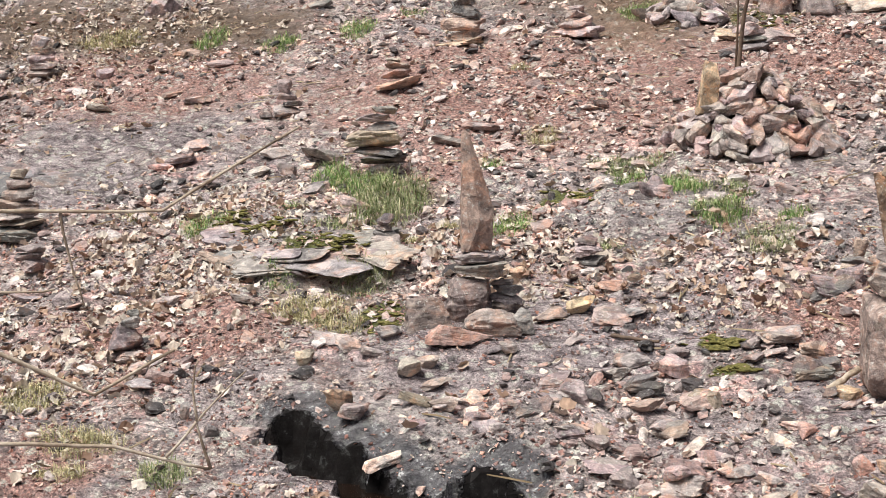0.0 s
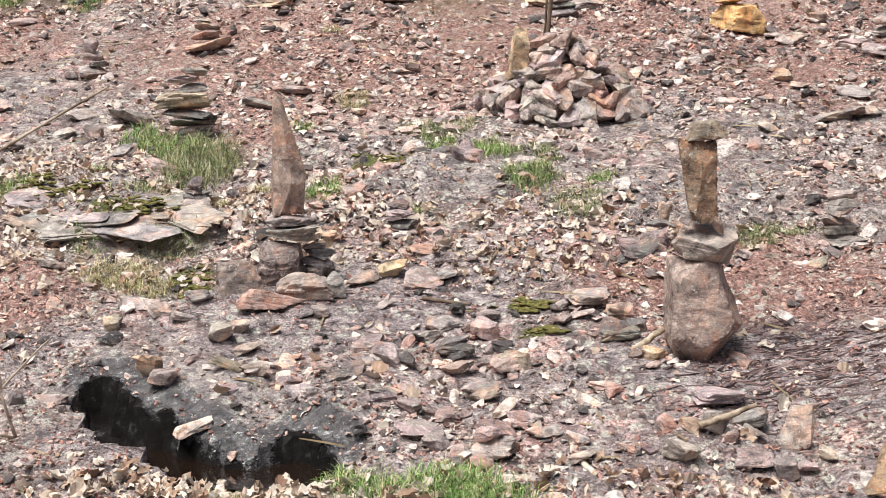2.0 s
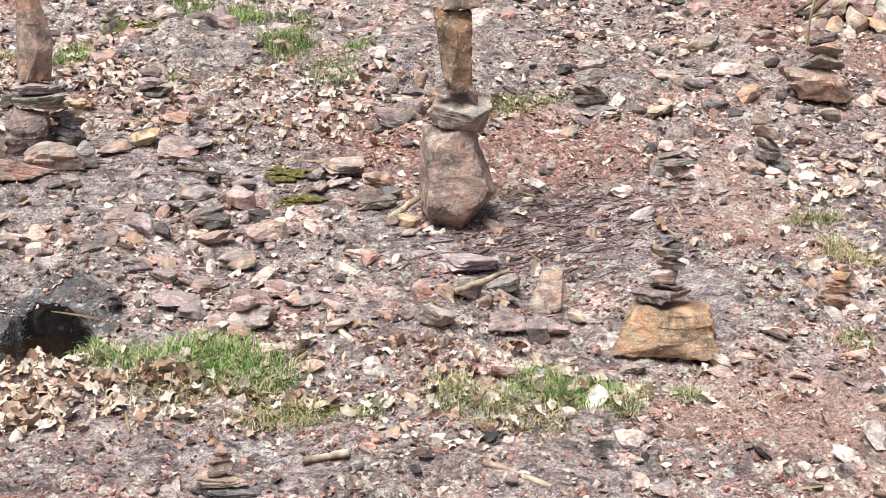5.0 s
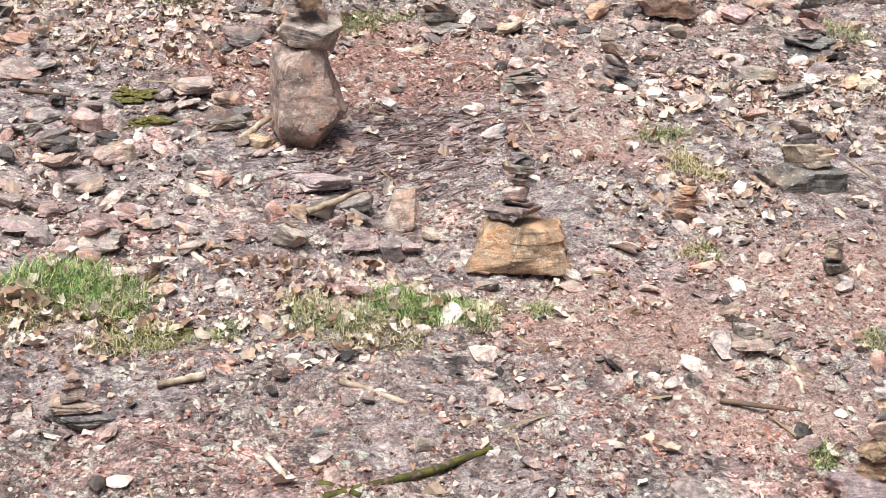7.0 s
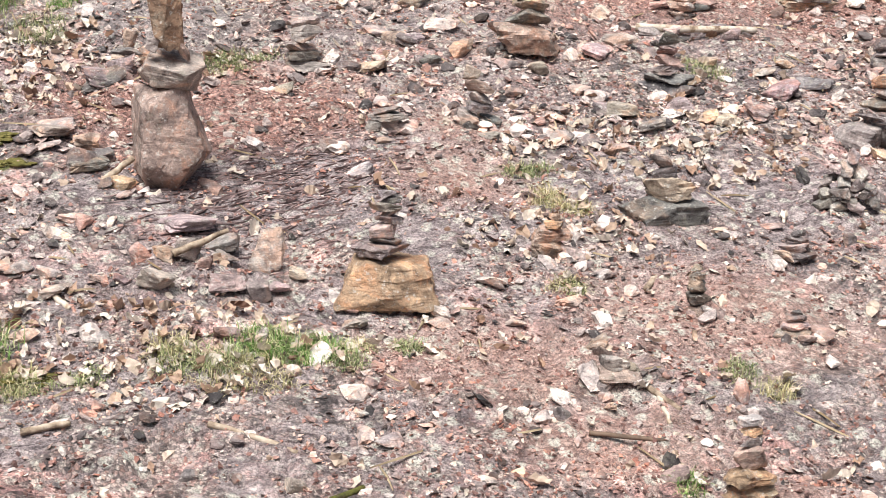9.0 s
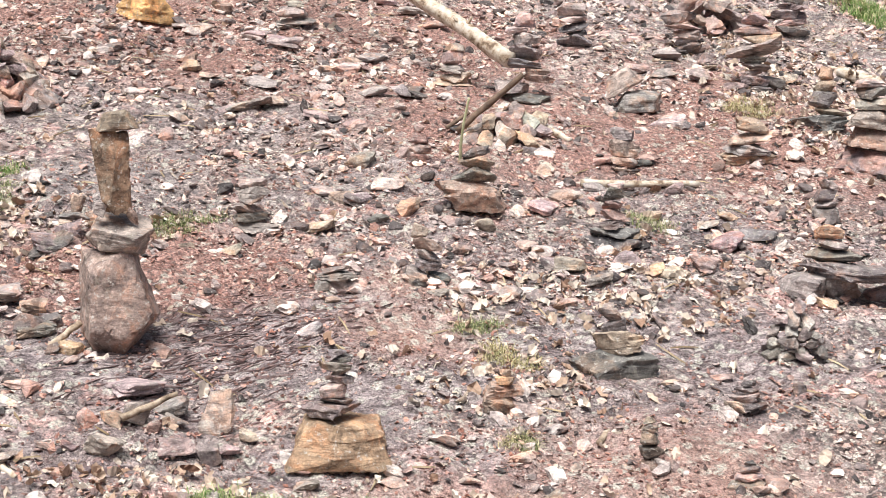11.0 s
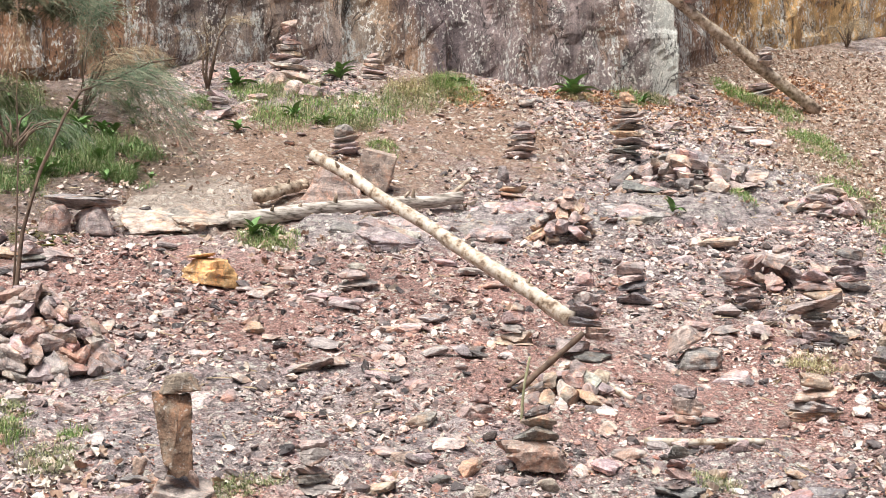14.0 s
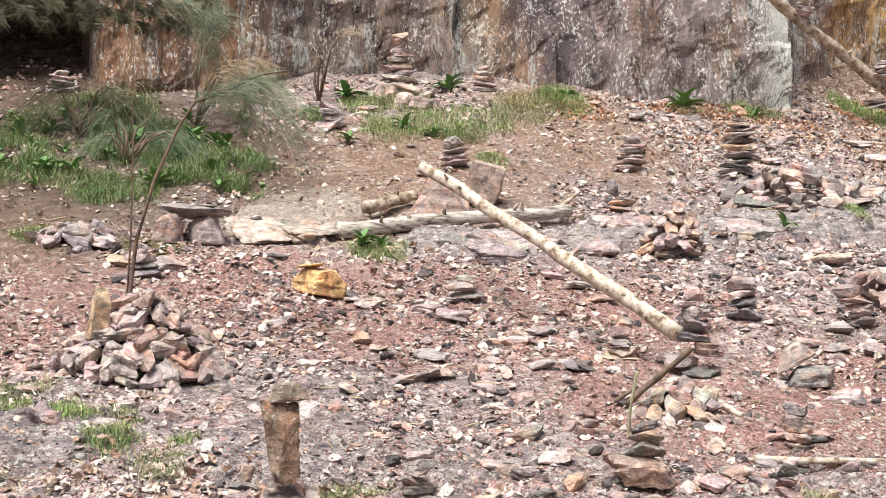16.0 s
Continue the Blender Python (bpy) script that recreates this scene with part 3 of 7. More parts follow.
def hull(points, cuts=0, amount=0.0, seed=0, bevel=0.0):
    bm = bmesh.new()
    for p in points:
        bm.verts.new(p)
    r = bmesh.ops.convex_hull(bm, input=bm.verts)
    bmesh.ops.delete(bm, geom=[g for g in set(r["geom_interior"] + r["geom_unused"]) if isinstance(g, bmesh.types.BMVert)], context="VERTS")
    bmesh.ops.dissolve_limit(bm, angle_limit=radians(9), verts=bm.verts, edges=bm.edges)
    if bevel:
        bmesh.ops.bevel(bm, geom=bm.edges[:] + bm.verts[:], offset=bevel, segments=1, affect="EDGES", clamp_overlap=True)
    bmesh.ops.triangulate(bm, faces=bm.faces)
    if cuts:
        bmesh.ops.subdivide_edges(bm, edges=bm.edges, cuts=cuts, use_grid_fill=True)
        off = Vector((seed * 7.3, seed * 3.1, seed * 1.7))
        bm.normal_update()
        moves = []
        for v in bm.verts:
            q = v.co * 2.2 + off
            layer = noise.noise(Vector((v.co.x * 1.5, v.co.y * 1.5, v.co.z * 9.0)) + off)
            chip = noise.voronoi(q * 0.9)[0][0]
            moves.append(v.normal * amount * (0.45 * (noise.cell(q * 1.1 + 0.35 * noise.noise_vector(q * 1.3)) - 0.5) + 0.5 * noise.noise(q) + 1.1 * (chip - 0.4) + 0.3 * noise.noise(q * 3.1) + 0.45 * layer))
        for v, m in zip(bm.verts, moves):
            v.co += m
    unit_bm(bm)
    return bm


def ball(sub):
    bm = bmesh.new()
    bmesh.ops.create_icosphere(bm, subdivisions=sub, radius=1.0)
    bm.verts.ensure_lookup_table()
    out = np.array([v.co[:] for v in bm.verts]), [[v.index for v in f.verts] for f in bm.faces]
    bm.free()
    return out


BALLS = {k: ball(k) for k in (2, 3, 4, 5)}


def cleaved(seed, flat, planes, hard, rough, sub):
    """A broken stone: a body cut by planes (normal, distance), its edges worn, its faces flaked. One metre each way, on z = 0."""
    V, F = BALLS[sub]
    d = V * np.array((1.0, 1.0, flat))
    d /= np.linalg.norm(d, axis=1)[:, None]
    total = np.zeros(len(d))
    for nrm, dist in planes:
        nrm = np.array(nrm) / np.linalg.norm(nrm)
        total += (np.maximum(d @ nrm, 0) / dist) ** hard
    P = d * (total ** (-1 / hard))[:, None]
    off = Vector((seed * 7.31, seed * 3.17, seed * 1.73))
    for k in range(len(P)):
        q = Vector(P[k])
        side = max(0.0, 1 - abs(d[k][2]) / max(flat, 0.3))
        leaf = noise.cell(Vector((q.x * 1.6, q.y * 1.6, q.z * 7 / max(flat, 0.25) * 0.5)) + off) - 0.5
        flake = noise.cell(q * 2.6 + 0.5 * noise.noise_vector(q * 2 + off) + off) - 0.5
        P[k] *= 1 + rough * (0.8 * noise.noise(q * 1.5 + off) + 0.5 * noise.noise(q * 5.0 + off) + 0.9 * leaf * side + 0.5 * flake)
    lo, hi = P.min(0), P.max(0)
    return (P - lo) / (hi - lo) - np.array((0.5, 0.5, 0.0)), F


def slab_planes(rng, flat):
    """A split slab with a warped top, thin broken rims and an angular outline."""
    turn, k = rng.uniform(0, 6.28), rng.randint(4, 6)
    out = [((rng.gauss(0, 0.14), rng.gauss(0, 0.14), 1), flat * rng.uniform(0.8, 1.05)), ((rng.gauss(0, 0.12), rng.gauss(0, 0.12), -1), flat * rng.uniform(0.8, 1.05))]
    for sgn in (1, 1, -1):
        a = rng.uniform(0, 6.28)
        t = rng.uniform(0.25, 0.7)
        out.append(((t * cos(a), t * sin(a), sgn), flat * rng.uniform(0.95, 1.2)))
    for j in range(k):
        a = turn + 6.28 * (j + rng.uniform(-0.36, 0.36)) / k
        out.append(((cos(a), sin(a), rng.uniform(-0.7, 0.6)), rng.uniform(0.58, 1.0)))
    return out


def block_planes(rng):
    """An angular chunk: six skewed faces and a few knocked-off corners."""
    out = []
    for ax in range(3):
        for sgn in (-1, 1):
            v = [rng.gauss(0, 0.32) for _ in range(3)]
            v[ax] = sgn
            out.append((v, rng.uniform(0.55, 0.95)))
    for j in range(3):
        out.append(((rng.gauss(0, 1), rng.gauss(0, 1), rng.gauss(0, 1)), rng.uniform(0.75, 1.0)))
    return out


def boulder_planes(rng):
    """A block that stands on a broad flat foot."""
    out = [((rng.gauss(0, 0.15), rng.gauss(0, 0.15), 1), 0.8), ((0, 0, -1), 0.6)]
    t0 = rng.uniform(0, 6)
    for j in range(5):
        a = t0 + 6.28 * (j + rng.uniform(-0.25, 0.25)) / 5
        out.append(((cos(a), sin(a), rng.uniform(-0.1, 0.45)), rng.uniform(0.75, 1.0)))
    for j in range(3):
        a = rng.uniform(0, 6.28)
        out.append(((cos(a), sin(a), rng.uniform(0.7, 1.3)), rng.uniform(0.8, 0.98)))
    return out


def mesh_of(name, data, mat=None):
    me = bpy.data.meshes.new(name)
    me.from_pydata(data[0].tolist(), [], data[1])
    me.set_sharp_from_angle(angle=radians(24))
    me.materials.append(mat or STONE)
    return me


def two_sizes(name, seed, flat, planes, hard, rough):
    """The same stone twice: plain for where it stays small, finer for where it comes near."""
    return mesh_of(name, cleaved(seed, flat, planes, hard, rough, 3)), mesh_of(name, cleaved(seed, flat, planes, hard, rough, 4))


SLABS = [two_sizes("slab_stone", k, 0.42, slab_planes(random.Random(100 + k), rng_flat), 44, 0.1) for k, rng_flat in enumerate([0.26, 0.34, 0.42, 0.3] * 7)]
BLOCKS = [two_sizes("block_stone", 40 + k, 1.0, block_planes(random.Random(300 + k)), 60, 0.06) for k in range(26)]
BIG = [two_sizes("boulder", 80 + k, 0.9, boulder_planes(random.Random(500 + k)), 50, 0.07) for k in range(8)]


def near_one(pair, w, x, y):
    """The finer mesh for a stone that is wide for its distance."""
    return pair[1 if w / hypot(x, y) > 0.026 else 0]


def hero(name, seed, tall, planes, rough=0.05):
    """One of the big stones, by its own faces: normal and offset, half its width being one."""
    cut = [(v, off / sqrt(sum(c * c for c in v))) for v, off in planes]
    return mesh_of(name, cleaved(seed, tall, cut, 70, rough, 5))


def shape_spire():
    """A tall splinter: upright on one side, drawing in towards a narrow tip on the other."""
    return hero("spire_stone", 3, 3.4, [((-1, -0.1, 0.02), 0.95), ((1, 0, 0.3), 0.66), ((1, 0, -0.08), 1.08), ((-0.55, -1, 0.05), 0.8), ((0.7, -1, 0.22), 0.72), ((0, 1, 0.05), 0.75), ((0.3, 0, 1), 3.5), ((0, 0, -1), 3.6), ((0.5, -0.8, -0.25), 1.25)], 0.04)


def shape_tall():
    """A big split block: a narrow side, a broad front that bulges low on one flank, an undercut foot."""
    return hero("tall_stone", 5, 1.25, [((0.15, -1, 0.14), 0.62), ((-1, -0.25, 0.05), 0.85), ((1, -0.15, 0.42), 0.98), ((0.9, -0.3, -0.75), 1.2), ((-0.1, -0.8, -0.75), 1.12), ((0, 0, -1), 1.28), ((0.12, 0.1, 1), 1.25), ((-0.45, -0.5, 0.8), 1.15), ((0, 1, 0), 0.75), ((-0.7, 0, -0.75), 1.25), ((0.5, -0.9, 0.55), 1.0)], 0.045)


def shape_pillar():
    """A standing stone that widens upwards, with a waist near its foot."""
    return hero("pillar_stone", 9, 2.1, [((-0.5, -1, 0.1), 0.75), ((0.6, -1, -0.05), 0.8), ((-1, 0, -0.16), 0.8), ((1, 0, 0.02), 0.85), ((0, 1, 0), 0.8), ((0.15, -0.1, 1), 2.2), ((0, 0, -1), 2.2), ((-1, -0.3, -0.9), 2.05), ((0.1, -1, 0.4), 1.05)], 0.07)


def shape_seat():
    """A skewed block, its pale top sloping to the front."""
    return hero("seat_stone", 14, 0.6, [((-0.35, -1, -0.3), 0.72), ((1, -0.45, -0.35), 0.85), ((-0.05, -0.42, 1), 0.52), ((0, 0, -1), 0.55), ((-1, 0, 0.35), 0.9), ((1, 0.2, 0), 0.98), ((0, 1, 0), 0.8), ((0.3, -0.6, -1), 0.72), ((-0.9, -0.2, -0.7), 0.9)], 0.05)


def shape_chunk():
    """A rough lump with a light sloping back and a broken dark front."""
    return hero("chunk_stone", 17, 0.9, [((-0.1, -1, -0.35), 0.82), ((-0.1, -0.8, 0.7), 0.75), ((0.1, 0.1, 1), 0.85), ((-1, -0.2, 0.3), 0.85), ((1, -0.1, 0.1), 0.95), ((0, 0, -1), 0.85), ((0, 1, 0), 0.8), ((-0.8, -0.6, -0.3), 0.95), ((0.7, -0.7, -0.2), 1.0)], 0.08)


def shape_mound():
    """A broad stone with a flat back and sloping shoulders."""
    return hero("mound_stone", 11, 0.6, [((0.1, -0.05, 1), 0.5), ((-0.35, -1, 0.55), 0.82), ((0.45, -1, 0.35), 0.85), ((-1, 0, 0.42), 0.98), ((1, 0, 0.3), 1.0), ((0, 0, -1), 0.5), ((0, 1, 0), 0.8), ((0, -1, -0.6), 1.0), ((0.7, -0.5, 0.8), 0.95), ((-0.6, -0.3, 0.9), 0.85)], 0.055)


SPECIAL = {"seat": shape_seat(), "chunk": shape_chunk(), "mound": shape_mound(), "spire": shape_spire(), "tall": shape_tall(), "pillar": shape_pillar()}
rs = random.Random(4)


def tint(code, spread=0.25):
    k = rs.uniform(1 - spread, 1 + spread)
    return tuple(min(1, c * k * rs.uniform(0.95, 1.05)) for c in TINTS[code]) + (1.0,)


def stone_object(name, mesh, code, m, scale, parent=None):
    ob = new(name, mesh)
    ob.color = tint(code)
    ob.parent = parent
    ob.matrix_basis = m @ Matrix.Diagonal((*scale, 1))
    return ob


def facing(x, y):
    return -atan2(x, y)


SPOTS = []


def cairn(label, x, y, stones):
    """A cairn: stones (width, height, shift sideways, colour) from the ground up."""
    root = tagged(new("cairn"), label, "cairn", group="stone cairns on the slope")
    root.location = (x, y, ground_z(x, y))
    root.rotation_euler.z = facing(x, y)
    SPOTS.append((x, y, stones[0][0]))
    stones = list(stones)
    while len(stones) > 4 and sum(q[1] for q in stones) / len(stones) < min(0.0062 * hypot(x, y), 0.062):
        k = min(range(len(stones) - 1), key=lambda j: stones[j][1] + stones[j + 1][1])
        a, b = stones[k], stones[k + 1]
        stones[k:k + 2] = [(max(a[0], b[0]), a[1] + b[1], 0.5 * (a[2] + b[2]), a[3])]
    z = -0.015 - 0.06 * stones[0][1]
    for k, (w, h, dx, code) in enumerate(stones):
        code, shape, lean = (code.split(":") + ["", ""])[:3]
        turned = rs.uniform(-0.35, 0.35)
        if shape in SPECIAL:
            mesh, turned, d = SPECIAL[shape], 0.0, w * 0.8
        elif shape == "block":
            mesh, d = near_one(rs.choice(BIG), w, x, y), w * 0.75
        elif h / w < 0.5:
            mesh, d = near_one(rs.choice(SLABS), w, x, y), w * rs.uniform(0.65, 0.85)
            turned += rs.choice((0, pi))
        else:
            mesh, d = near_one(rs.choice(BLOCKS), w, x, y), w * rs.uniform(0.65, 0.85)
            turned += rs.choice((0, pi))
        tilt = float(lean) if lean else 0 if shape in SPECIAL else rs.uniform(-6, 6)
        dx += 0 if shape else rs.uniform(-0.05, 0.05) * w
        m = pose(dx, rs.uniform(-0.04, 0.04) * w, z, rs.uniform(-4, 6) if not shape else 0, tilt * (1.0 if lean else 1.5), 0) @ Matrix.Rotation(turned, 4, "Z")
        stone_object("stone", mesh, code, m, (w * rs.uniform(0.98, 1.14), d, h * (1.24 if not shape else 1.03)), root)
        z += h
    return root


def rock(x, y, w, h, code, tilt=0):
    """A loose stone lying on the ground."""
    k = h / w
    d = w * rs.uniform(0.6, 0.8)
    hh = max(0.24 * w, (h - 0.4 * d) * 1.0)
    if w > 0.25 and hh / w > 0.36:
        pair = rs.choice(BIG)
    elif hh / w < 0.42:
        pair = rs.choice(SLABS)
    else:
        pair = rs.choice(BLOCKS)
    mesh = near_one(pair, w, x, y)
    m = pose(x, y, ground_z(x, y) - 0.12 * hh, 12 + rs.uniform(-14, 14), tilt + rs.uniform(-16, 16), math.degrees(facing(x, y))) @ Matrix.Rotation(rs.uniform(-0.4, 0.4) + rs.choice((0, pi)), 4, "Z")
    ob = stone_object("stone", mesh, code, m, (w * 1.03, d, hh * 1.1))
    return tagged(ob, WORDS[code] + " stone lying loose on the rocky ground", "stone", group="loose stones")


def heap(label, x, y, r, height, n, size, codes):
    """A cone of thrown-together stones."""
    root = tagged(new("stone_heap"), label, "stone heap")
    root.location = (x, y, ground_z(x, y))
    root.rotation_euler = (radians(14), 0, facing(x, y))
    rh = random.Random(n)
    for k in range(n):
        f = sqrt((k + 0.5) / n)
        a = k * 2.39996 + rh.uniform(-0.3, 0.3)
        px, py = r * f * cos(a), r * 0.75 * f * sin(a)
        s = size * rh.uniform(0.65, 1.25)
        zz = max(0.0, height * (1 - f ** 1.15) - s * 0.35) + rh.uniform(-0.1, 0.1) * s
        mesh = near_one(rh.choice(BLOCKS if rh.random() < 0.72 else SLABS), 1.4 * s, x, y)
        hs = s * rh.uniform(0.4, 0.7)
        m = pose(px, py, zz, 0, 0, math.degrees(a)) @ pose(0, 0, 0, rh.uniform(-20, 20), rh.uniform(5, 45) * (0.3 + f * 0.7), 0) @ Matrix.Rotation(rh.uniform(0, 6.28), 4, "Z")
        stone_object("stone", mesh, rh.choice(codes), m, (s * rh.uniform(1.0, 1.3), s * rh.uniform(0.6, 0.85), hs), root)
    return root


def outcrop(label, x, y, w, d, h, code, turn=0, layers=9, seed=0):
    """Bedrock that breaks out of the slope in overlapping, thin, ragged plates."""
    rng = random.Random(seed + 60)
    root = tagged(new("rock_outcrop"), label, "rock outcrop")
    root.matrix_basis = pose(x, y, ground_z(x, y) - 0.02, 17, 0, math.degrees(facing(x, y)) + turn)
    for k in range(layers):
        f, a = sqrt((k + 0.3) / layers), k * 2.4 + seed
        sw, sd, sh = w * rng.uniform(0.4, 0.65), d * rng.uniform(0.4, 0.7), h * rng.uniform(0.7, 1.15) * (1.1 - 0.45 * f)
        m = pose(0.36 * w * f * cos(a), 0.36 * d * f * sin(a), -1.0 * sh, rng.uniform(-4, 4), rng.uniform(-6, 6), rng.choice((0, 180)) + rng.uniform(-40, 40))
        stone_object("rock_plate", SLABS[rng.randrange(len(SLABS))][1], code, m, (sw, sd, sh * 1.6), root)
    return root


outcrop("tan layered bedrock step beside the fallen log", 1.05, 13.55, 1.0, 1.0, 0.1, "k", 6, 12, 1)
outcrop("grey rounded bedrock below the fallen log", 2.75, 13.0, 0.98, 0.6, 0.19, "g", 4, 9, 3)
outcrop("grey layered bedrock with pale lichen", 3.45, 13.2, 0.8, 0.6, 0.15, "g", -6, 9, 4)
outcrop("dark purple flat bedrock on the slope", 4.1, 13.75, 0.7, 0.5, 0.13, "p", 10, 9, 5)
outcrop("grey layered bedrock among the rubble", 5.1, 13.7, 0.9, 0.6, 0.11, "g", 8, 9, 6)
outcrop("flat purple-grey bedrock on the upper slope", 6.6, 14.9, 1.2, 0.9, 0.1, "p", 12, 9, 7)
outcrop("mossy pale bedrock beside the grass", -2.5, 8.16, 0.98, 0.6, 0.042, "g", -24, 16, 8)
outcrop("dark wet bedrock slab on the slope", -4.62, 9.55, 1.3, 0.6, 0.11, "n", 8, 10, 12)
outcrop("grey bedrock hump among grass", -3.0, 8.5, 0.5, 0.35, 0.07, "g", -16, 8, 9)

# ---- the cliff ----
def build_cliff():
    path = [(-16, 15.5), (-6, 17.2), (-2.6, 18.0), (0.2, 19.1), (3.2, 20.45), (4.6, 20.0), (6.0, 19.35), (7.75, 19.1), (8.25, 20.6), (10.6, 22.4), (14.0, 24.2), (24, 28)]
    seg = [0]
    for a, b in zip(path, path[1:]):
        seg.append(seg[-1] + hypot(b[0] - a[0], b[1] - a[1]))
    s = np.concatenate([np.linspace(0, 12.5, 50), np.arange(12.6, 33, 0.07), np.linspace(33, seg[-1], 25)])
    px, py = np.interp(s, seg, [p[0] for p in path]), np.interp(s, seg, [p[1] for p in path])
    hz = np.concatenate([np.arange(-0.6, 2.6, 0.07), np.linspace(2.7, 8, 22)])
    verts, nx = [], len(s)
    base = ground_np(px, py)
    for h in hz:
        for k in range(nx):
            x, y, z = px[k], py[k], base[k] + h
            q = Vector((s[k], h * 0.7, 1.0))
            lean = x + 0.13 * (z - 5) + 0.25 * noise.noise(q * 1.3)
            push = sum(a * float(smooth(c - 0.06, c + 0.06, lean)) for c, a in ((-0.3, 0.35), (1.4, -0.28), (2.9, 0.2), (3.9, -0.22), (4.65, 0.18), (5.05, -0.3), (5.9, 0.34), (6.7, -0.05), (8.6, 0.2), (9.4, -0.25), (10.8, 0.2)))
            ledge = float(smooth(0.42, 0.5, 0.5 + 0.5 * noise.noise(Vector((lean * 0.7, h * 1.1 - 0.3 * lean, 3)))))
            c2 = float(smooth(0.5, 0.55, 0.5 + 0.5 * noise.noise(Vector((lean * 1.8 - 0.4 * h, h * 1.6, 8)))))
            push += 0.07 * ledge + 0.04 * c2 + 0.12 * noise.noise(q * 0.8) + 0.05 * noise.noise(q * 2.6) + 0.025 * noise.noise(q * 7)
            back = 0.05 * h
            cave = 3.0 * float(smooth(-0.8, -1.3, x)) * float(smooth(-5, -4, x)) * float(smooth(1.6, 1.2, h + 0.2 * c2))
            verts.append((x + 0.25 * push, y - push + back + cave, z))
    faces = [(r * nx + k, r * nx + k + 1, (r + 1) * nx + k + 1, (r + 1) * nx + k) for r in range(len(hz) - 1) for k in range(nx - 1)]
    top = len(verts)
    for k in range(nx):
        verts.append((px[k], py[k] + 6, base[k] + 8))
    faces += [((len(hz) - 1) * nx + k, (len(hz) - 1) * nx + k + 1, top + k + 1, top + k) for k in range(nx - 1)]
    me = bpy.data.meshes.new("cliff")
    me.from_pydata(verts, [], faces)
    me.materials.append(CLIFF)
    tagged(new("cliff", me), "purple-brown rock cliff streaked white and orange", "cliff", kind="structure")


build_cliff()

# ---- wood ----
def tube(bm, pts, radii, sides=8, rough=0.0, seed=0):
    """A tapered, slightly knobbly tube along the points, with closed ends."""
    rings = []
    for k, p in enumerate(pts):
        p = Vector(p)
        d = (Vector(pts[min(k + 1, len(pts) - 1)]) - Vector(pts[max(k - 1, 0)])).normalized()
        u = d.cross(Vector((0.3, 0.1, 1))).normalized()
        w = d.cross(u)
        ring = []
        for a in range(sides):
            r = radii[k] * (1 + rough * noise.noise(p * 9 + Vector((a * 1.3, seed, 0))))
            ring.append(bm.verts.new(p + (u * cos(2 * pi * a / sides) + w * sin(2 * pi * a / sides)) * r))
        rings.append(ring)
    for a, b in zip(rings, rings[1:]):
        for k in range(sides):
            bm.faces.new((a[k], a[(k + 1) % sides], b[(k + 1) % sides], b[k]))
    bm.faces.new(rings[0][::-1])
    bm.faces.new(rings[-1])


def stick(label, a, b, thick, wood, bend=0.0, name="stick"):
    a, b = Vector(a) + Vector((0, 0, 0.02)), Vector(b) + Vector((0, 0, 0.02))
    n = 18
    side = (b - a).cross(Vector((0, 0, 1))).normalized()
    sd = random.Random(round(a.x * 1000))
    pts = []
    for k in range(n + 1):
        f = k / n
        wob = 0.25 * thick * noise.noise(Vector((f * 5, a.x, a.y))) + bend * sin(pi * f) * (b - a).length
        pts.append(a.lerp(b, f) + side * wob + Vector((0, 0, 0.2 * thick * noise.noise(Vector((f * 4, a.y, 3))))))
    radii = [thick / 2 * (1.05 - 0.25 * k / n) for k in range(n + 1)]
    bm = bmesh.new()
    tube(bm, pts, radii, 12 if thick > 0.05 else 7, 0.28, sd.random() * 10)
    ob = new(name, finish(bm, name, [WOODS[wood]], True))
    if thick > 0.06:
        for k in range(6):
            j = sd.randint(2, n - 2)
            d = Vector((sd.uniform(-1, 1), sd.uniform(-1, 0.3), sd.uniform(0, 1))).normalized()
            kb = bmesh.new()
            tube(kb, [pts[j], pts[j] + d * thick * 0.58, pts[j] + d * thick * sd.uniform(0.62, 1.1)], [thick * 0.17, thick * 0.12, thick * 0.07], 7, 0.3, k)
            knot = new("branch_stub", finish(kb, "branch_stub", [WOODS["grey"]], True))
            knot.parent = ob
    return tagged(ob, label, {"tree_trunk": "trunk", "log": "log"}.get(name, name))


stick("bleached dead tree trunk propped on a cairn", (3.334, 9.891, 3.159), (1.94, 11.921, 4.409), 0.108, "pale", 0.02, "tree_trunk")
stick("bleached fallen log lying on the ledge", (1.443, 13.289, 3.981), (3.68, 13.968, 4.224), 0.139, "bleach", -0.03, "log")
stick("short grey log end behind the block", (1.784, 14.003, 4.216), (2.283, 14.385, 4.366), 0.126, "grey", 0, "log")
stick("forked branch stub of the fallen log", (3.551, 14.03, 4.225), (3.805, 14.177, 4.424), 0.048, "grey", 0, "branch")
stick("dark stick leaning on the cairn", (2.818, 9.35, 2.732), (3.2, 9.226, 3.086), 0.043, "brown", 0.02, "stick")
stick("thin pale green twig standing in a cairn", (2.514, 8.297, 2.616), (2.53, 8.18, 2.982), 0.017, "green", 0.03, "twig")
stick("pale peeled stick lying on gravel", (3.307, 8.473, 2.477), (4.031, 8.423, 2.463), 0.046, "pale", 0.04, "stick")
stick("grey stick leaning against the tall cairn", (0.218, 6.758, 1.971), (0.363, 6.788, 2.08), 0.033, "grey", 0, "stick")
stick("pale stick lying on the stones", (0.467, 6.009, 1.835), (0.686, 6.063, 1.911), 0.028, "grey", 0, "stick")
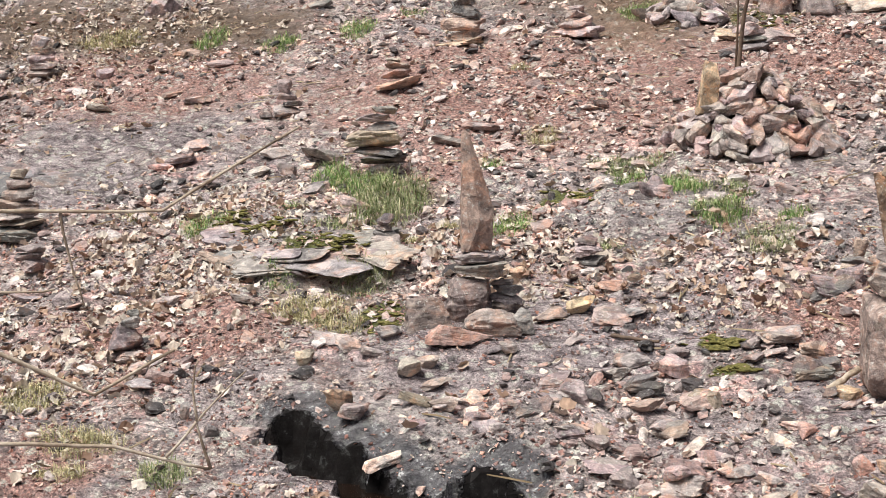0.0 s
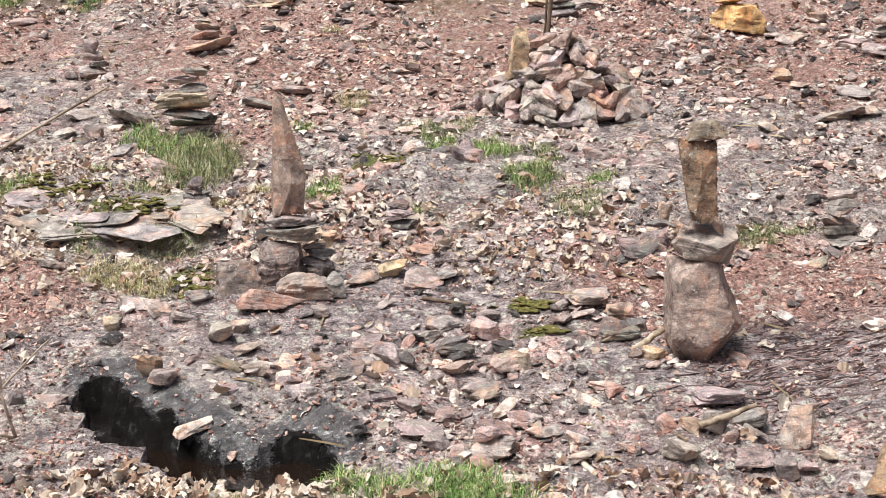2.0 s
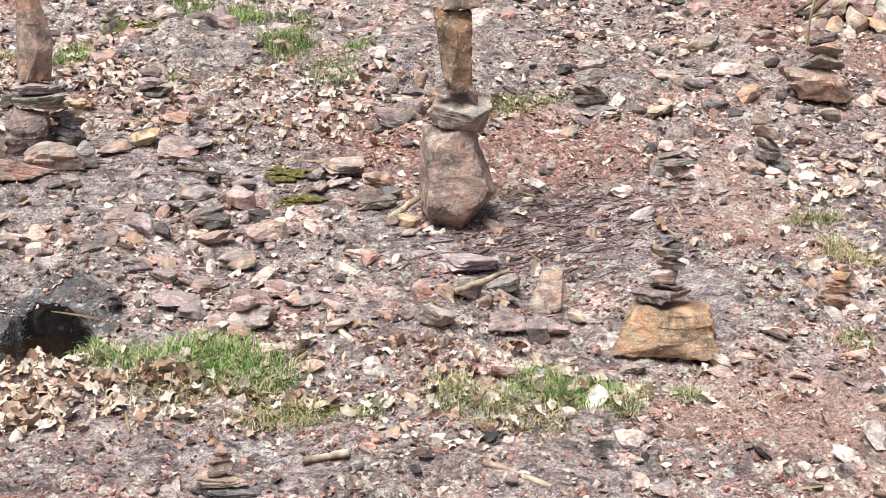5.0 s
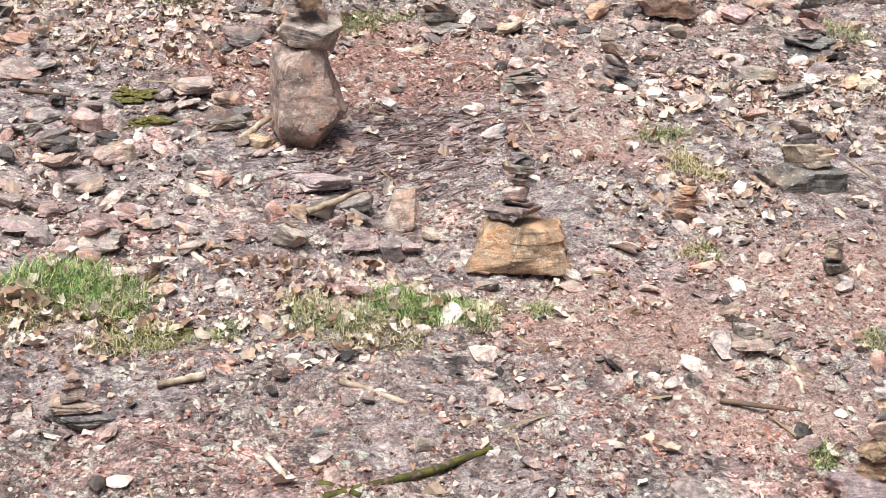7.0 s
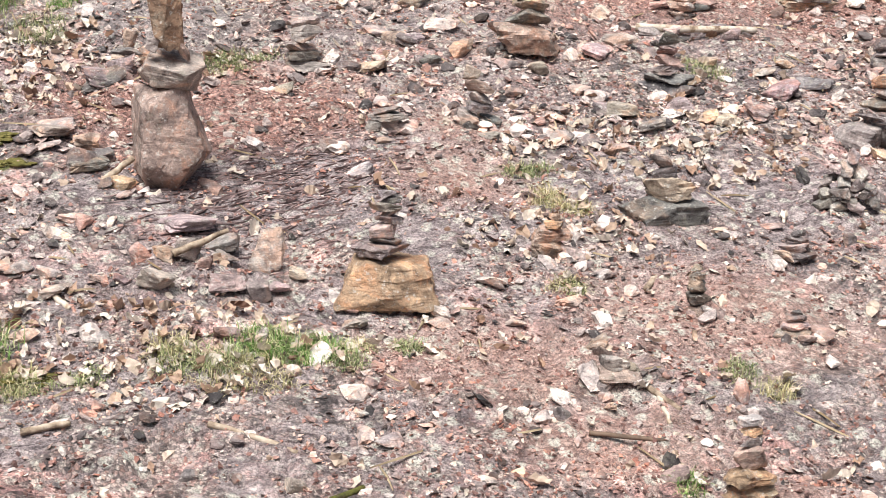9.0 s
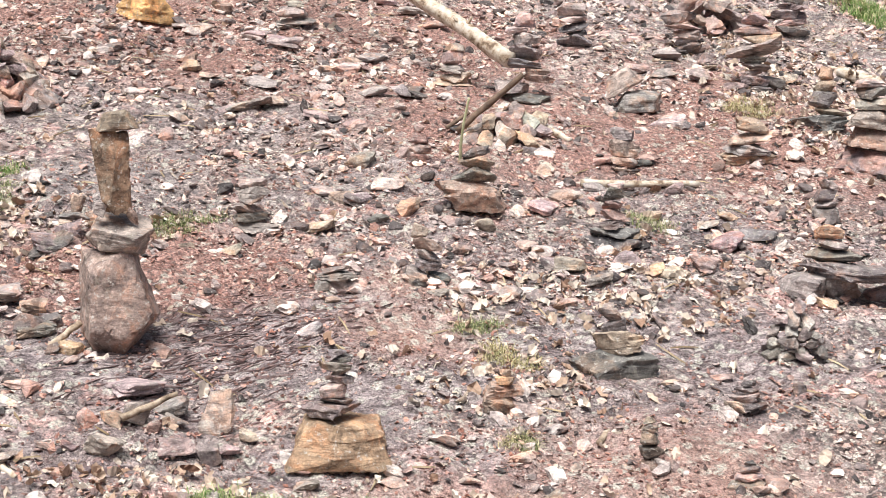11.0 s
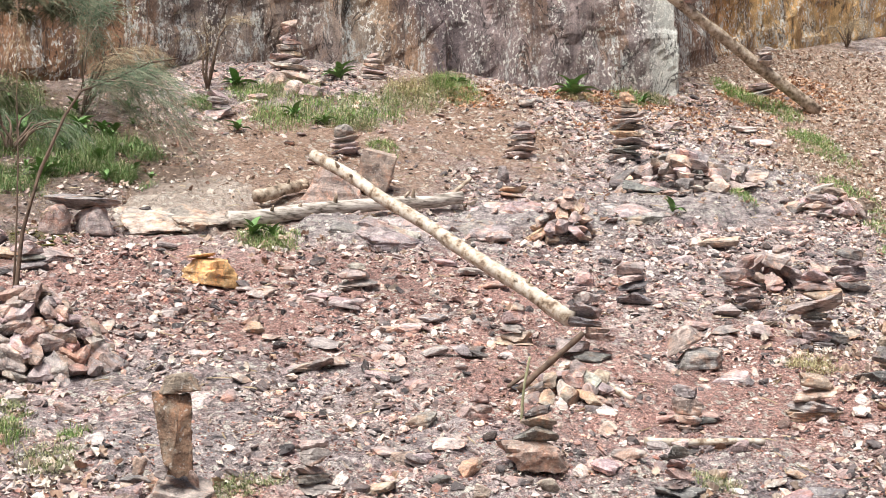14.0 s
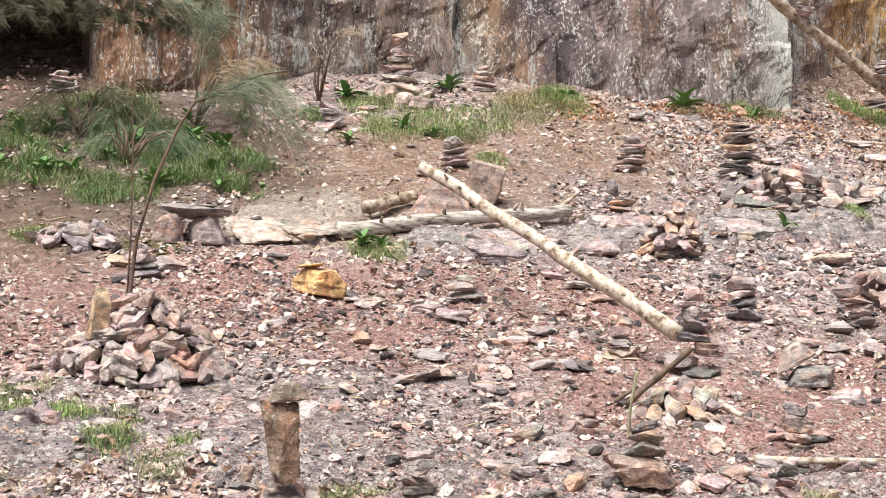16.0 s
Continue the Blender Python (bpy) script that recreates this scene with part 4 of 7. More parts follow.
stick("brown stick on bare rock", (0.499, 5.046, 1.473), (0.776, 4.861, 1.42), 0.023, "grey", -0.05, "stick")
stick("short weathered stick on rock", (-0.116, 5.058, 1.481), (0.043, 5.093, 1.491), 0.027, "grey", 0.01, "stick")
stick("mossy branch lying on the ground", (0.389, 4.458, 1.309), (0.957, 4.655, 1.365), 0.031, "moss", 0.05, "branch")
stick("broken pale branch on the ground", (0.23, 4.657, 1.376), (0.321, 4.477, 1.314), 0.025, "pale", 0, "branch")
stick("short mossy branch stub on the ground", (0.385, 4.509, 1.333), (0.509, 4.445, 1.315), 0.025, "moss", 0, "branch")
stick("thin brown stick on soil", (1.803, 4.865, 1.421), (2.061, 4.796, 1.401), 0.018, "brown", 0.02, "stick")
stick("grey stick on bare rock", (2.353, 5.765, 1.68), (2.481, 5.942, 1.731), 0.028, "grey", 0.02, "stick")
stick("forked grey stick by the rubble", (2.109, 5.099, 1.493), (2.189, 4.964, 1.449), 0.025, "grey", 0.02, "stick")
stick("short pale fork of the stick", (2.136, 5.053, 1.475), (2.117, 4.887, 1.427), 0.019, "pale", 0, "stick")
stick("thin dark stick lying on wet rock", (-0.748, 7.299, 2.118), (-0.517, 7.241, 2.101), 0.019, "brown", 0.02, "stick")
stick("pale flat piece of wood on rock", (-0.01, 5.91, 1.727), (0.065, 5.805, 1.687), 0.031, "pale", 0, "stick")
stick("pale broken log by the boulders", (6.061, 10.374, 3.08), (6.268, 10.106, 3.002), 0.086, "pale", 0, "log")
stick("small pale stick in the rubble", (3.38, 9.369, 2.757), (3.498, 9.155, 2.675), 0.051, "pale", 0, "stick")
stick("thin stick across dark slabs", (2.77, 9.432, 2.746), (2.931, 9.476, 2.838), 0.029, "brown", 0, "stick")
stick("grey weathered trunk leaning against the cliff", (9.42, 18.05, 5.65), (6.30, 17.64, 7.76), 0.155, "grey", 0.03, "tree_trunk")

# ---- cairns ----
cairn("small cairn of stacked dark slate at the bank", -5.787, 11.756, [(0.264, 0.049, -0.008, 'g'), (0.203, 0.041, 0.023, 'g'), (0.228, 0.032, 0.025, 'p'), (0.178, 0.036, 0.016, 'p'), (0.237, 0.033, 0.008, 'p'), (0.172, 0.03, 0.022, 'p'), (0.182, 0.05, 0.009, 'l'), (0.155, 0.054, 0, 'l'), (0.091, 0.032, 0, 'p')])
cairn("squat cairn of dark slate blocks on gravel", -4.371, 8.479, [(0.349, 0.077, 0.002, 'n'), (0.291, 0.062, 0.014, 'b'), (0.283, 0.046, -0.01, 'g'), (0.258, 0.06, 0.003, 'b'), (0.2, 0.032, 0.013, 'p'), (0.191, 0.041, 0.018, 'g'), (0.15, 0.03, 0.019, 'p'), (0.138, 0.022, 0.022, 'p'), (0.1, 0.053, 0.027, 'b')])
cairn("two dark slate lumps stacked on the ground", -4.033, 7.99, [(0.195, 0.042, -0.009, 'g'), (0.172, 0.058, 0.01, 'g'), (0.151, 0.047, -0.025, 'p'), (0.147, 0.04, -0.007, 'g')])
cairn("dark pointed cairn of slate on leafy ground", -3.056, 7.015, [(0.224, 0.049, 0.014, 'g'), (0.181, 0.115, -0.005, 'g'), (0.098, 0.055, 0.016, 'g'), (0.06, 0.033, 0.027, 'n')])
cairn("slim cairn of purple slate on red gravel", -3.399, 10.689, [(0.193, 0.029, 0.005, 'p'), (0.143, 0.034, -0.013, 'p'), (0.153, 0.027, 0.035, 'n'), (0.14, 0.037, 0.046, 'n'), (0.136, 0.029, 0.017, 'p'), (0.116, 0.027, 0.01, 'b'), (0.112, 0.04, 0.008, 'p'), (0.104, 0.048, 0.016, 'r')])
cairn("cairn of green slate and brown slabs in grass", -2.419, 9.446, [(0.23, 0.075, 0.06, 'g'), (0.29, 0.06, 0.03, 'n'), (0.3, 0.05, 0.02, 'n'), (0.34, 0.105, -0.02, 's'), (0.22, 0.06, 0.04, 'g'), (0.2, 0.045, -0.02, 'p'), (0.15, 0.045, 0.05, 'l')])
cairn("tiny cairn of dark slate discs on a pale slab", -2.081, 8.266, [(0.198, 0.086, 0, 'w'), (0.117, 0.037, -0.006, 'n'), (0.105, 0.031, -0.012, 'g'), (0.08, 0.028, 0, 'n'), (0.062, 0.025, 0, 'g')])
cairn("low cairn of brown slate on red gravel", -2.706, 11.299, [(0.316, 0.038, 0.005, 'b'), (0.256, 0.044, 0.011, 'b'), (0.217, 0.035, -0.032, 'r'), (0.161, 0.031, -0.033, 'p'), (0.192, 0.054, -0.017, 'b'), (0.108, 0.033, -0.042, 'l')])
cairn("cairn of brown and grey slabs on the slope", -2.489, 12.53, [(0.42, 0.049, -0.005, 'b'), (0.316, 0.068, 0.035, 'b'), (0.347, 0.052, 0.011, 'b'), (0.334, 0.048, 0.009, 'b'), (0.237, 0.054, 0.064, 'n'), (0.192, 0.054, 0.036, 'n'), (0.192, 0.054, 0.036, 'n'), (0.155, 0.054, 0.027, 'g')])
cairn("low cairn of purple slate on pale ground", -1.558, 12.551, [(0.405, 0.041, 0.038, 'p'), (0.341, 0.039, 0.02, 'b'), (0.27, 0.037, -0.003, 'p'), (0.241, 0.035, 0.003, 'p'), (0.18, 0.028, 0.011, 'g'), (0.166, 0.034, 0.024, 'b'), (0.126, 0.045, 0, 'p')])
cairn("tall cairn with a standing pale stone spire", -1.424, 7.566, [(0.25, 0.224, -0.07, 'm:chunk'), (0.26, 0.066, 0.0, 'g'), (0.235, 0.058, -0.006, 'g'), (0.165, 0.593, -0.011, 'j:spire')])
cairn("stack of thin dark slabs leaning on a boulder", -1.308, 7.626, [(0.174, 0.056, 0, 'g'), (0.169, 0.045, -0.006, 'g'), (0.146, 0.045, 0.011, 'n'), (0.113, 0.028, -0.011, 'g')])
for label, mesh, code, x, y, lift, rx, ry, w, d, h in (
        ("layered grey-brown boulder at the foot of the spire cairn", BIG[3][1], "m", -1.66, 7.42, -0.03, 8, -6, 0.26, 0.22, 0.165),
        ("long red-brown stone leaning at the foot of the spire cairn", BLOCKS[9][1], "r", -1.47, 7.2, -0.01, 10, 15, 0.32, 0.17, 0.1),
        ("flat brown layered slab under the spire cairn", SLABS[10][1], "m", -1.33, 7.36, -0.03, 4, -4, 0.3, 0.24, 0.16),
        ("rough red-brown lump beside the spire cairn", BLOCKS[15][1], "t", -1.2, 7.36, -0.02, 5, 8, 0.15, 0.13, 0.14)):
    stone = stone_object("stone", mesh, code, pose(x, y, ground_z(x, y) + lift, rx, ry, math.degrees(facing(x, y))), (w, d, h))
    tagged(stone, label, "stone", group="loose stones")
rock(-1.215, 7.158, 0.085, 0.081, 't')
rock(-1.203, 7.444, 0.099, 0.1, 'g')
rock(-1.271, 7.174, 0.106, 0.054, 'g')
cairn("low cairn of three dark slate pieces on leaves", -0.934, 8.111, [(0.171, 0.035, 0.006, 'g'), (0.165, 0.038, 0, 'n'), (0.153, 0.065, -0.018, 'p'), (0.112, 0.041, -0.024, 'p')])
balanced = cairn("tall balanced cairn of big red-brown rocks", 0.527, 6.762, [(0.355, 0.456, 0, 'h:tall'), (0.285, 0.165, -0.01, 'k:seat:9'), (0.178, 0.361, -0.03, 'i:pillar'), (0.165, 0.085, 0.005, 'h:block:-6')])
stone_object("stone", BLOCKS[4][1], "t", pose(-0.085, -0.03, 0.575, 0, 10, 20), (0.065, 0.055, 0.07), balanced)
stone_object("stone", SLABS[6][1], "r", pose(0.045, -0.02, 0.57, 0, 62, 30), (0.1, 0.06, 0.03), balanced)
cairn("small dark cairn of slate beside the tall one", 0.392, 7.963, [(0.15, 0.092, -0.012, 'p'), (0.15, 0.04, 0.017, 'n'), (0.075, 0.075, 0.023, 'r')])
rock(0.294, 7.797, 0.237, 0.131, 'n', -14)
rock(0.311, 6.721, 0.118, 0.101, 'o')
rock(0.241, 6.708, 0.074, 0.055, 'n')
rock(0.171, 6.87, 0.151, 0.087, 'n')
rock(0.672, 8.131, 0.106, 0.077, 'r')
rock(0.494, 8.12, 0.071, 0.101, 'r')
cairn("cairn of grey slate with an orange chip", 1.31, 8.039, [(0.217, 0.053, 0.023, 'g'), (0.164, 0.053, 0.006, 'g'), (0.147, 0.047, -0.018, 'p'), (0.153, 0.038, 0.012, 'g'), (0.176, 0.038, -0.012, 'p'), (0.129, 0.029, 0.012, 'p'), (0.088, 0.023, 0, 'n')])
cairn("small cairn of rounded purple stones", 2.434, 8.835, [(0.152, 0.029, 0.006, 'p'), (0.113, 0.037, -0.013, 'g'), (0.139, 0.028, -0.003, 'p'), (0.12, 0.031, 0.01, 'g'), (0.106, 0.066, -0.007, 'r'), (0.073, 0.046, 0, 'r')])
cairn("cairn on a broad reddish boulder slab", 2.539, 8.143, [(0.4, 0.16, 0, 'b'), (0.25, 0.085, 0.0, 'n::-6'), (0.2, 0.065, 0.02, 'b::12'), (0.14, 0.05, 0.025, 'n')])
cairn("stacked slate cairn propping a dead trunk", 3.441, 9.896, [(0.287, 0.026, 0.027, 'n'), (0.237, 0.026, 0.028, 'b'), (0.234, 0.039, -0.08, 'g'), (0.183, 0.043, -0.069, 'g'), (0.211, 0.045, 0.096, 'b'), (0.17, 0.045, 0.09, 'b'), (0.272, 0.03, -0.004, 'n'), (0.198, 0.026, -0.041, 'n'), (0.226, 0.034, 0.029, 'g'), (0.198, 0.026, 0.038, 'g'), (0.196, 0.029, -0.044, 'p'), (0.178, 0.031, -0.046, 'p'), (0.181, 0.049, 0.045, 'g'), (0.158, 0.045, -0.053, 'p'), (0.136, 0.045, 0.038, 'p'), (0.098, 0.037, -0.045, 'g')])
cairn("cairn of dark flat slates on red gravel", 4.239, 11.103, [(0.273, 0.036, 0.012, 'n'), (0.207, 0.027, -0.026, 'g'), (0.196, 0.027, 0.008, 'n'), (0.16, 0.036, 0.029, 'n'), (0.23, 0.055, 0.017, 'n'), (0.213, 0.051, -0.009, 'p'), (0.145, 0.051, 0.009, 'p'), (0.205, 0.034, -0.017, 'n')])
cairn("cairn on a wide brown rock", 3.062, 10.267, [(0.293, 0.06, -0.012, 'b'), (0.224, 0.062, 0.003, 'b'), (0.185, 0.025, -0.023, 'g'), (0.139, 0.029, -0.024, 'g'), (0.162, 0.05, 0.008, 'p'), (0.139, 0.038, 0, 'g'), (0.1, 0.054, 0.023, 'l')])
cairn("leaning pink stone on a grey boulder", 4.222, 9.869, [(0.34, 0.15, 0.02, 'g:block'), (0.25, 0.14, -0.05, 'w:block:-30')])
cairn("cairn of dark slates with side stones", 3.689, 8.756, [(0.15, 0.035, 0.006, 'n'), (0.129, 0.032, 0.005, 'g'), (0.164, 0.027, 0.018, 'p'), (0.123, 0.034, 0.016, 'b'), (0.198, 0.024, -0.001, 'n'), (0.157, 0.03, -0.008, 'g'), (0.13, 0.044, -0.007, 'g'), (0.082, 0.041, -0.007, 'l')])
rock(3.58, 8.832, 0.144, 0.082, 'p')
rock(3.831, 8.793, 0.13, 0.076, 'n')
rock(3.879, 8.834, 0.152, 0.069, 'r')
cairn("stack of red slate beside a clump of stones", 5.168, 11.138, [(0.175, 0.027, 0.037, 'g'), (0.144, 0.033, 0.032, 'g'), (0.192, 0.026, 0, 'g'), (0.168, 0.034, 0.017, 'g'), (0.227, 0.036, 0.019, 'p'), (0.208, 0.033, 0.002, 'p'), (0.271, 0.04, 0.005, 'r'), (0.259, 0.03, 0.002, 'g'), (0.201, 0.026, -0.038, 'r'), (0.186, 0.034, -0.053, 'g'), (0.149, 0.095, 0.026, 'p')])
cairn("tall dark slate cairn with a wide slab", 5.3, 10.203, [(0.22, 0.051, 0.01, 'g'), (0.161, 0.037, 0.021, 'g'), (0.195, 0.032, -0.018, 'p'), (0.145, 0.041, -0.014, 'p'), (0.203, 0.026, 0.013, 'g'), (0.195, 0.031, 0.007, 'g'), (0.179, 0.048, -0.008, 'n'), (0.179, 0.048, 0.016, 'g'), (0.39, 0.042, -0.024, 'g'), (0.284, 0.047, -0.001, 'b'), (0.293, 0.026, 0.047, 'p'), (0.282, 0.03, 0.04, 'p'), (0.22, 0.024, -0.057, 'g'), (0.197, 0.033, -0.064, 'p'), (0.187, 0.048, 0.041, 'n')])
cairn("leaning stack of purple and dark slates", 6.284, 11.565, [(0.287, 0.033, 0.029, 'n'), (0.243, 0.04, 0.015, 'g'), (0.268, 0.036, 0.043, 'p'), (0.246, 0.033, 0.024, 'g'), (0.287, 0.037, -0.003, 'g'), (0.224, 0.027, -0.009, 'p'), (0.259, 0.055, 0.046, 'p'), (0.231, 0.046, 0, 'n'), (0.166, 0.037, 0.028, 'g')])
rock(5.166, 10.229, 0.178, 0.105, 'p')
rock(5.461, 10.241, 0.163, 0.123, 'g')
rock(5.642, 10.357, 0.141, 0.1, 'b')
cairn("broad cairn of brown slabs on leaves", 4.562, 8.839, [(0.34, 0.075, 0, 'b'), (0.31, 0.06, -0.01, 'g'), (0.28, 0.065, 0.01, 'b'), (0.2, 0.04, 0.02, 's'), (0.18, 0.045, 0, 'b')])
cairn("cairn with a dark green slate and orange top", 5.414, 9.431, [(0.41, 0.1, 0, 'n::-8'), (0.2, 0.06, 0.03, 'b'), (0.18, 0.1, -0.02, 'n'), (0.14, 0.08, 0, 's'), (0.1, 0.085, 0.01, 'o')])
cairn("large cairn of dark boulders and slabs", 5.315, 8.713, [(0.5, 0.15, 0.05, 'g:block'), (0.42, 0.13, 0.06, 'b:block'), (0.34, 0.12, 0.03, 't:block'), (0.26, 0.07, 0.05, 'g'), (0.22, 0.06, 0.03, 'n'), (0.18, 0.05, 0, 'p')])
cairn("tall cairn of thin dark slates on a wide slab", 3.188, 7.686, [(0.31, 0.072, 0, 'n'), (0.26, 0.05, -0.01, 'n'), (0.19, 0.04, 0.0, 'g'), (0.155, 0.053, 0.005, 'r'), (0.11, 0.048, 0.0, 'r'), (0.11, 0.034, 0.004, 'n'), (0.105, 0.034, -0.012, 'n'), (0.085, 0.034, 0.008, 'p')])
rock(3.364, 7.763, 0.104, 0.086, 'o')
cairn("slim cairn of dark discs on gravel", 4.605, 7.927, [(0.155, 0.025, -0.005, 'n'), (0.147, 0.02, -0.006, 'n'), (0.136, 0.022, 0.005, 'g'), (0.132, 0.023, -0.004, 'g'), (0.123, 0.042, -0.006, 'g'), (0.116, 0.039, 0.006, 'n'), (0.136, 0.032, -0.006, 'p'), (0.116, 0.032, 0.006, 'p'), (0.084, 0.023, 0, 'g')])
cairn("overhanging dark slabs on a pale boulder", 4.123, 7.026, [(0.202, 0.104, 0.029, 'g'), (0.49, 0.075, 0.087, 'n'), (0.277, 0.075, 0, 'n'), (0.179, 0.052, -0.006, 'g'), (0.144, 0.069, -0.017, 'o')])
rock(3.96, 7.081, 0.287, 0.203, 'g')
rock(4.007, 6.853, 0.113, 0.091, 'o')
rock(4.388, 6.974, 0.173, 0.117, 'g')
cairn("dark slate slab cairn with a grey top", 2.649, 6.336, [(0.4, 0.11, 0, 'n'), (0.23, 0.09, 0.01, 'b'), (0.12, 0.06, -0.005, 'n'), (0.1, 0.05, -0.02, 'g'), (0.06, 0.025, -0.03, 'p')])
rock(2.955, 6.777, 0.091, 0.055, 'l')
cairn("slim small cairn of dark stones", 2.5, 5.583, [(0.099, 0.046, 0.004, 'r'), (0.085, 0.046, 0, 'n'), (0.076, 0.06, -0.009, 'g'), (0.067, 0.032, 0, 'g'), (0.049, 0.028, -0.009, 'l')])
cairn("cairn of red and tan stones among leaves", 2.026, 6.051, [(0.17, 0.075, 0, 'r'), (0.17, 0.06, -0.005, 'b'), (0.075, 0.04, 0.02, 'o'), (0.05, 0.03, 0.015, 'b')])
cairn("low cairn of thin dark slates", 3.119, 5.964, [(0.185, 0.035, 0, 'n'), (0.127, 0.032, -0.01, 'p'), (0.102, 0.032, -0.01, 'g'), (0.063, 0.025, 0, 'n')])
cairn("cairn on a big ochre-yellow boulder", 1.282, 5.809, [(0.385, 0.198, 0, 'y:mound'), (0.241, 0.045, -0.022, 'p'), (0.131, 0.032, -0.013, 'n'), (0.105, 0.059, -0.018, 'p'), (0.114, 0.027, 0, 'g'), (0.079, 0.023, 0.013, 'g'), (0.127, 0.029, -0.018, 'g'), (0.092, 0.025, 0.004, 'n'), (0.074, 0.023, -0.009, 'g')])
rock(1.369, 6.818, 0.132, 0.083, 'l')
cairn("cairn of chunky brown stones", 2.035, 7.274, [(0.132, 0.083, -0.055, 'g'), (0.138, 0.05, 0.011, 'g'), (0.127, 0.05, 0.022, 'g'), (0.132, 0.061, 0.006, 'b'), (0.088, 0.066, -0.022, 'b')])
rock(2.112, 7.303, 0.116, 0.079, 'n')
rock(1.991, 7.367, 0.128, 0.096, 'g')
cairn("small tent of slate slabs over stones", 1.592, 7.253, [(0.119, 0.071, 0, 'w'), (0.211, 0.033, 0, 'g'), (0.13, 0.027, -0.011, 'g')])
rock(1.524, 7.258, 0.092, 0.082, 'g')
rock(1.666, 7.247, 0.092, 0.082, 'p')
rock(1.549, 7.145, 0.08, 0.043, 'g')
cairn("low cairn of red stones on a dark slab", -0.372, 4.919, [(0.232, 0.043, 0.015, 'n'), (0.155, 0.035, -0.007, 'r'), (0.088, 0.039, -0.011, 'r'), (0.07, 0.029, -0.007, 'r'), (0.048, 0.02, -0.011, 'r')])
cairn("tall cairn of orange sandstone slabs", 2.137, 4.32, [(0.31, 0.045, 0, 'o'), (0.255, 0.085, -0.01, 'g'), (0.19, 0.085, 0.02, 'o'), (0.175, 0.045, 0.02, 'o'), (0.115, 0.075, 0.02, 's'), (0.08, 0.035, 0.01, 'g'), (0.07, 0.03, 0.015, 'o'), (0.075, 0.032, 0.01, 'l')])
cairn("small cairn of grey slates on bare rock", 2.827, 5.373, [(0.15, 0.032, 0, 'g'), (0.111, 0.027, 0.009, 'p'), (0.075, 0.032, 0.004, 'g'), (0.044, 0.018, 0.004, 'n')])
cairn("two purple stones stacked on gravel", -0.338, 5.951, [(0.187, 0.085, 0, 'p'), (0.113, 0.049, -0.013, 'p')])
cairn("low rubble cairn of brown stones", 2.03, 5.177, [(0.175, 0.057, 0, 'b'), (0.125, 0.048, -0.029, 'l'), (0.071, 0.035, -0.075, 'b')])
rock(2.022, 5.388, 0.077, 0.041, 'b')
cairn("cairn of dark and rusty slates at the back", 5.956, 15.728, [(0.489, 0.074, -0.086, 'n'), (0.365, 0.057, -0.046, 'g'), (0.37, 0.045, -0.008, 'n'), (0.293, 0.05, 0.011, 'n'), (0.406, 0.037, 0.033, 'g'), (0.373, 0.046, 0.027, 'p'), (0.37, 0.077, -0.012, 'o'), (0.346, 0.071, 0.036, 'n'), (0.37, 0.065, 0.012, 'g'), (0.322, 0.059, 0.036, 'p'), (0.274, 0.059, 0.012, 'b'), (0.215, 0.059, 0.024, 'b'), (0.155, 0.053, 0.012, 'o'), (0.131, 0.041, 0, 'g')])
cairn("small cairn of grey slates on pale ground", 4.814, 15.815, [(0.32, 0.077, 0, 'p'), (0.344, 0.065, 0, 'g'), (0.273, 0.059, 0.024, 'p'), (0.285, 0.059, -0.012, 'g'), (0.214, 0.053, 0.024, 'p'), (0.178, 0.047, 0, 'g'), (0.119, 0.035, 0.012, 'l')])
cairn("tall cairn of pale slates below the cliff", 2.879, 19.58, [(0.473, 0.072, 0, 'l'), (0.387, 0.064, 0.029, 'l'), (0.43, 0.064, -0.029, 'w'), (0.33, 0.064, 0.029, 'b'), (0.287, 0.064, -0.014, 'l'), (0.315, 0.057, 0.014, 'p'), (0.215, 0.086, 0, 'p'), (0.201, 0.086, 0.014, 'r'), (0.244, 0.086, 0.014, 'w')])
rock(2.611, 18.78, 0.315, 0.235, 'w')
rock(2.765, 18.315, 0.294, 0.229, 'w')
rock(2.921, 18.179, 0.293, 0.214, 'p')
rock(3.078, 18.228, 0.214, 0.175, 'p')
rock(2.853, 19.007, 0.416, 0.168, 'w')
rock(3.13, 18.881, 0.235, 0.14, 'w')
cairn("small cairn of slates at the cliff foot", 3.892, 19.216, [(0.355, 0.071, 0, 'g'), (0.327, 0.071, 0.014, 'p'), (0.284, 0.071, 0.014, 'b'), (0.227, 0.071, 0, 'g'), (0.156, 0.057, 0.014, 'p')])
cairn("clump of grey stones below the cliff", 1.771, 17.259, [(0.301, 0.084, 0.004, 'g'), (0.225, 0.066, 0.01, 'g'), (0.251, 0.064, -0.011, 'g'), (0.235, 0.073, -0.01, 'p')])
rock(2.139, 17.821, 0.259, 0.13, 'l')
rock(2.297, 18.034, 0.236, 0.146, 'w')
cairn("small cairn of brown stones on pale rock", 4.283, 14.434, [(0.27, 0.043, 0.011, 'b'), (0.237, 0.032, 0.013, 'b'), (0.238, 0.042, 0.028, 'g'), (0.173, 0.033, 0.003, 'g'), (0.119, 0.139, -0.076, 'g')])
cairn("low cairn of slate pieces on red gravel", 2.236, 11.696, [(0.317, 0.032, -0.013, 'g'), (0.276, 0.028, 0.017, 'g'), (0.24, 0.028, 0.004, 'p'), (0.228, 0.031, 0.006, 'p'), (0.214, 0.051, -0.026, 'g'), (0.137, 0.042, 0, 'l')])
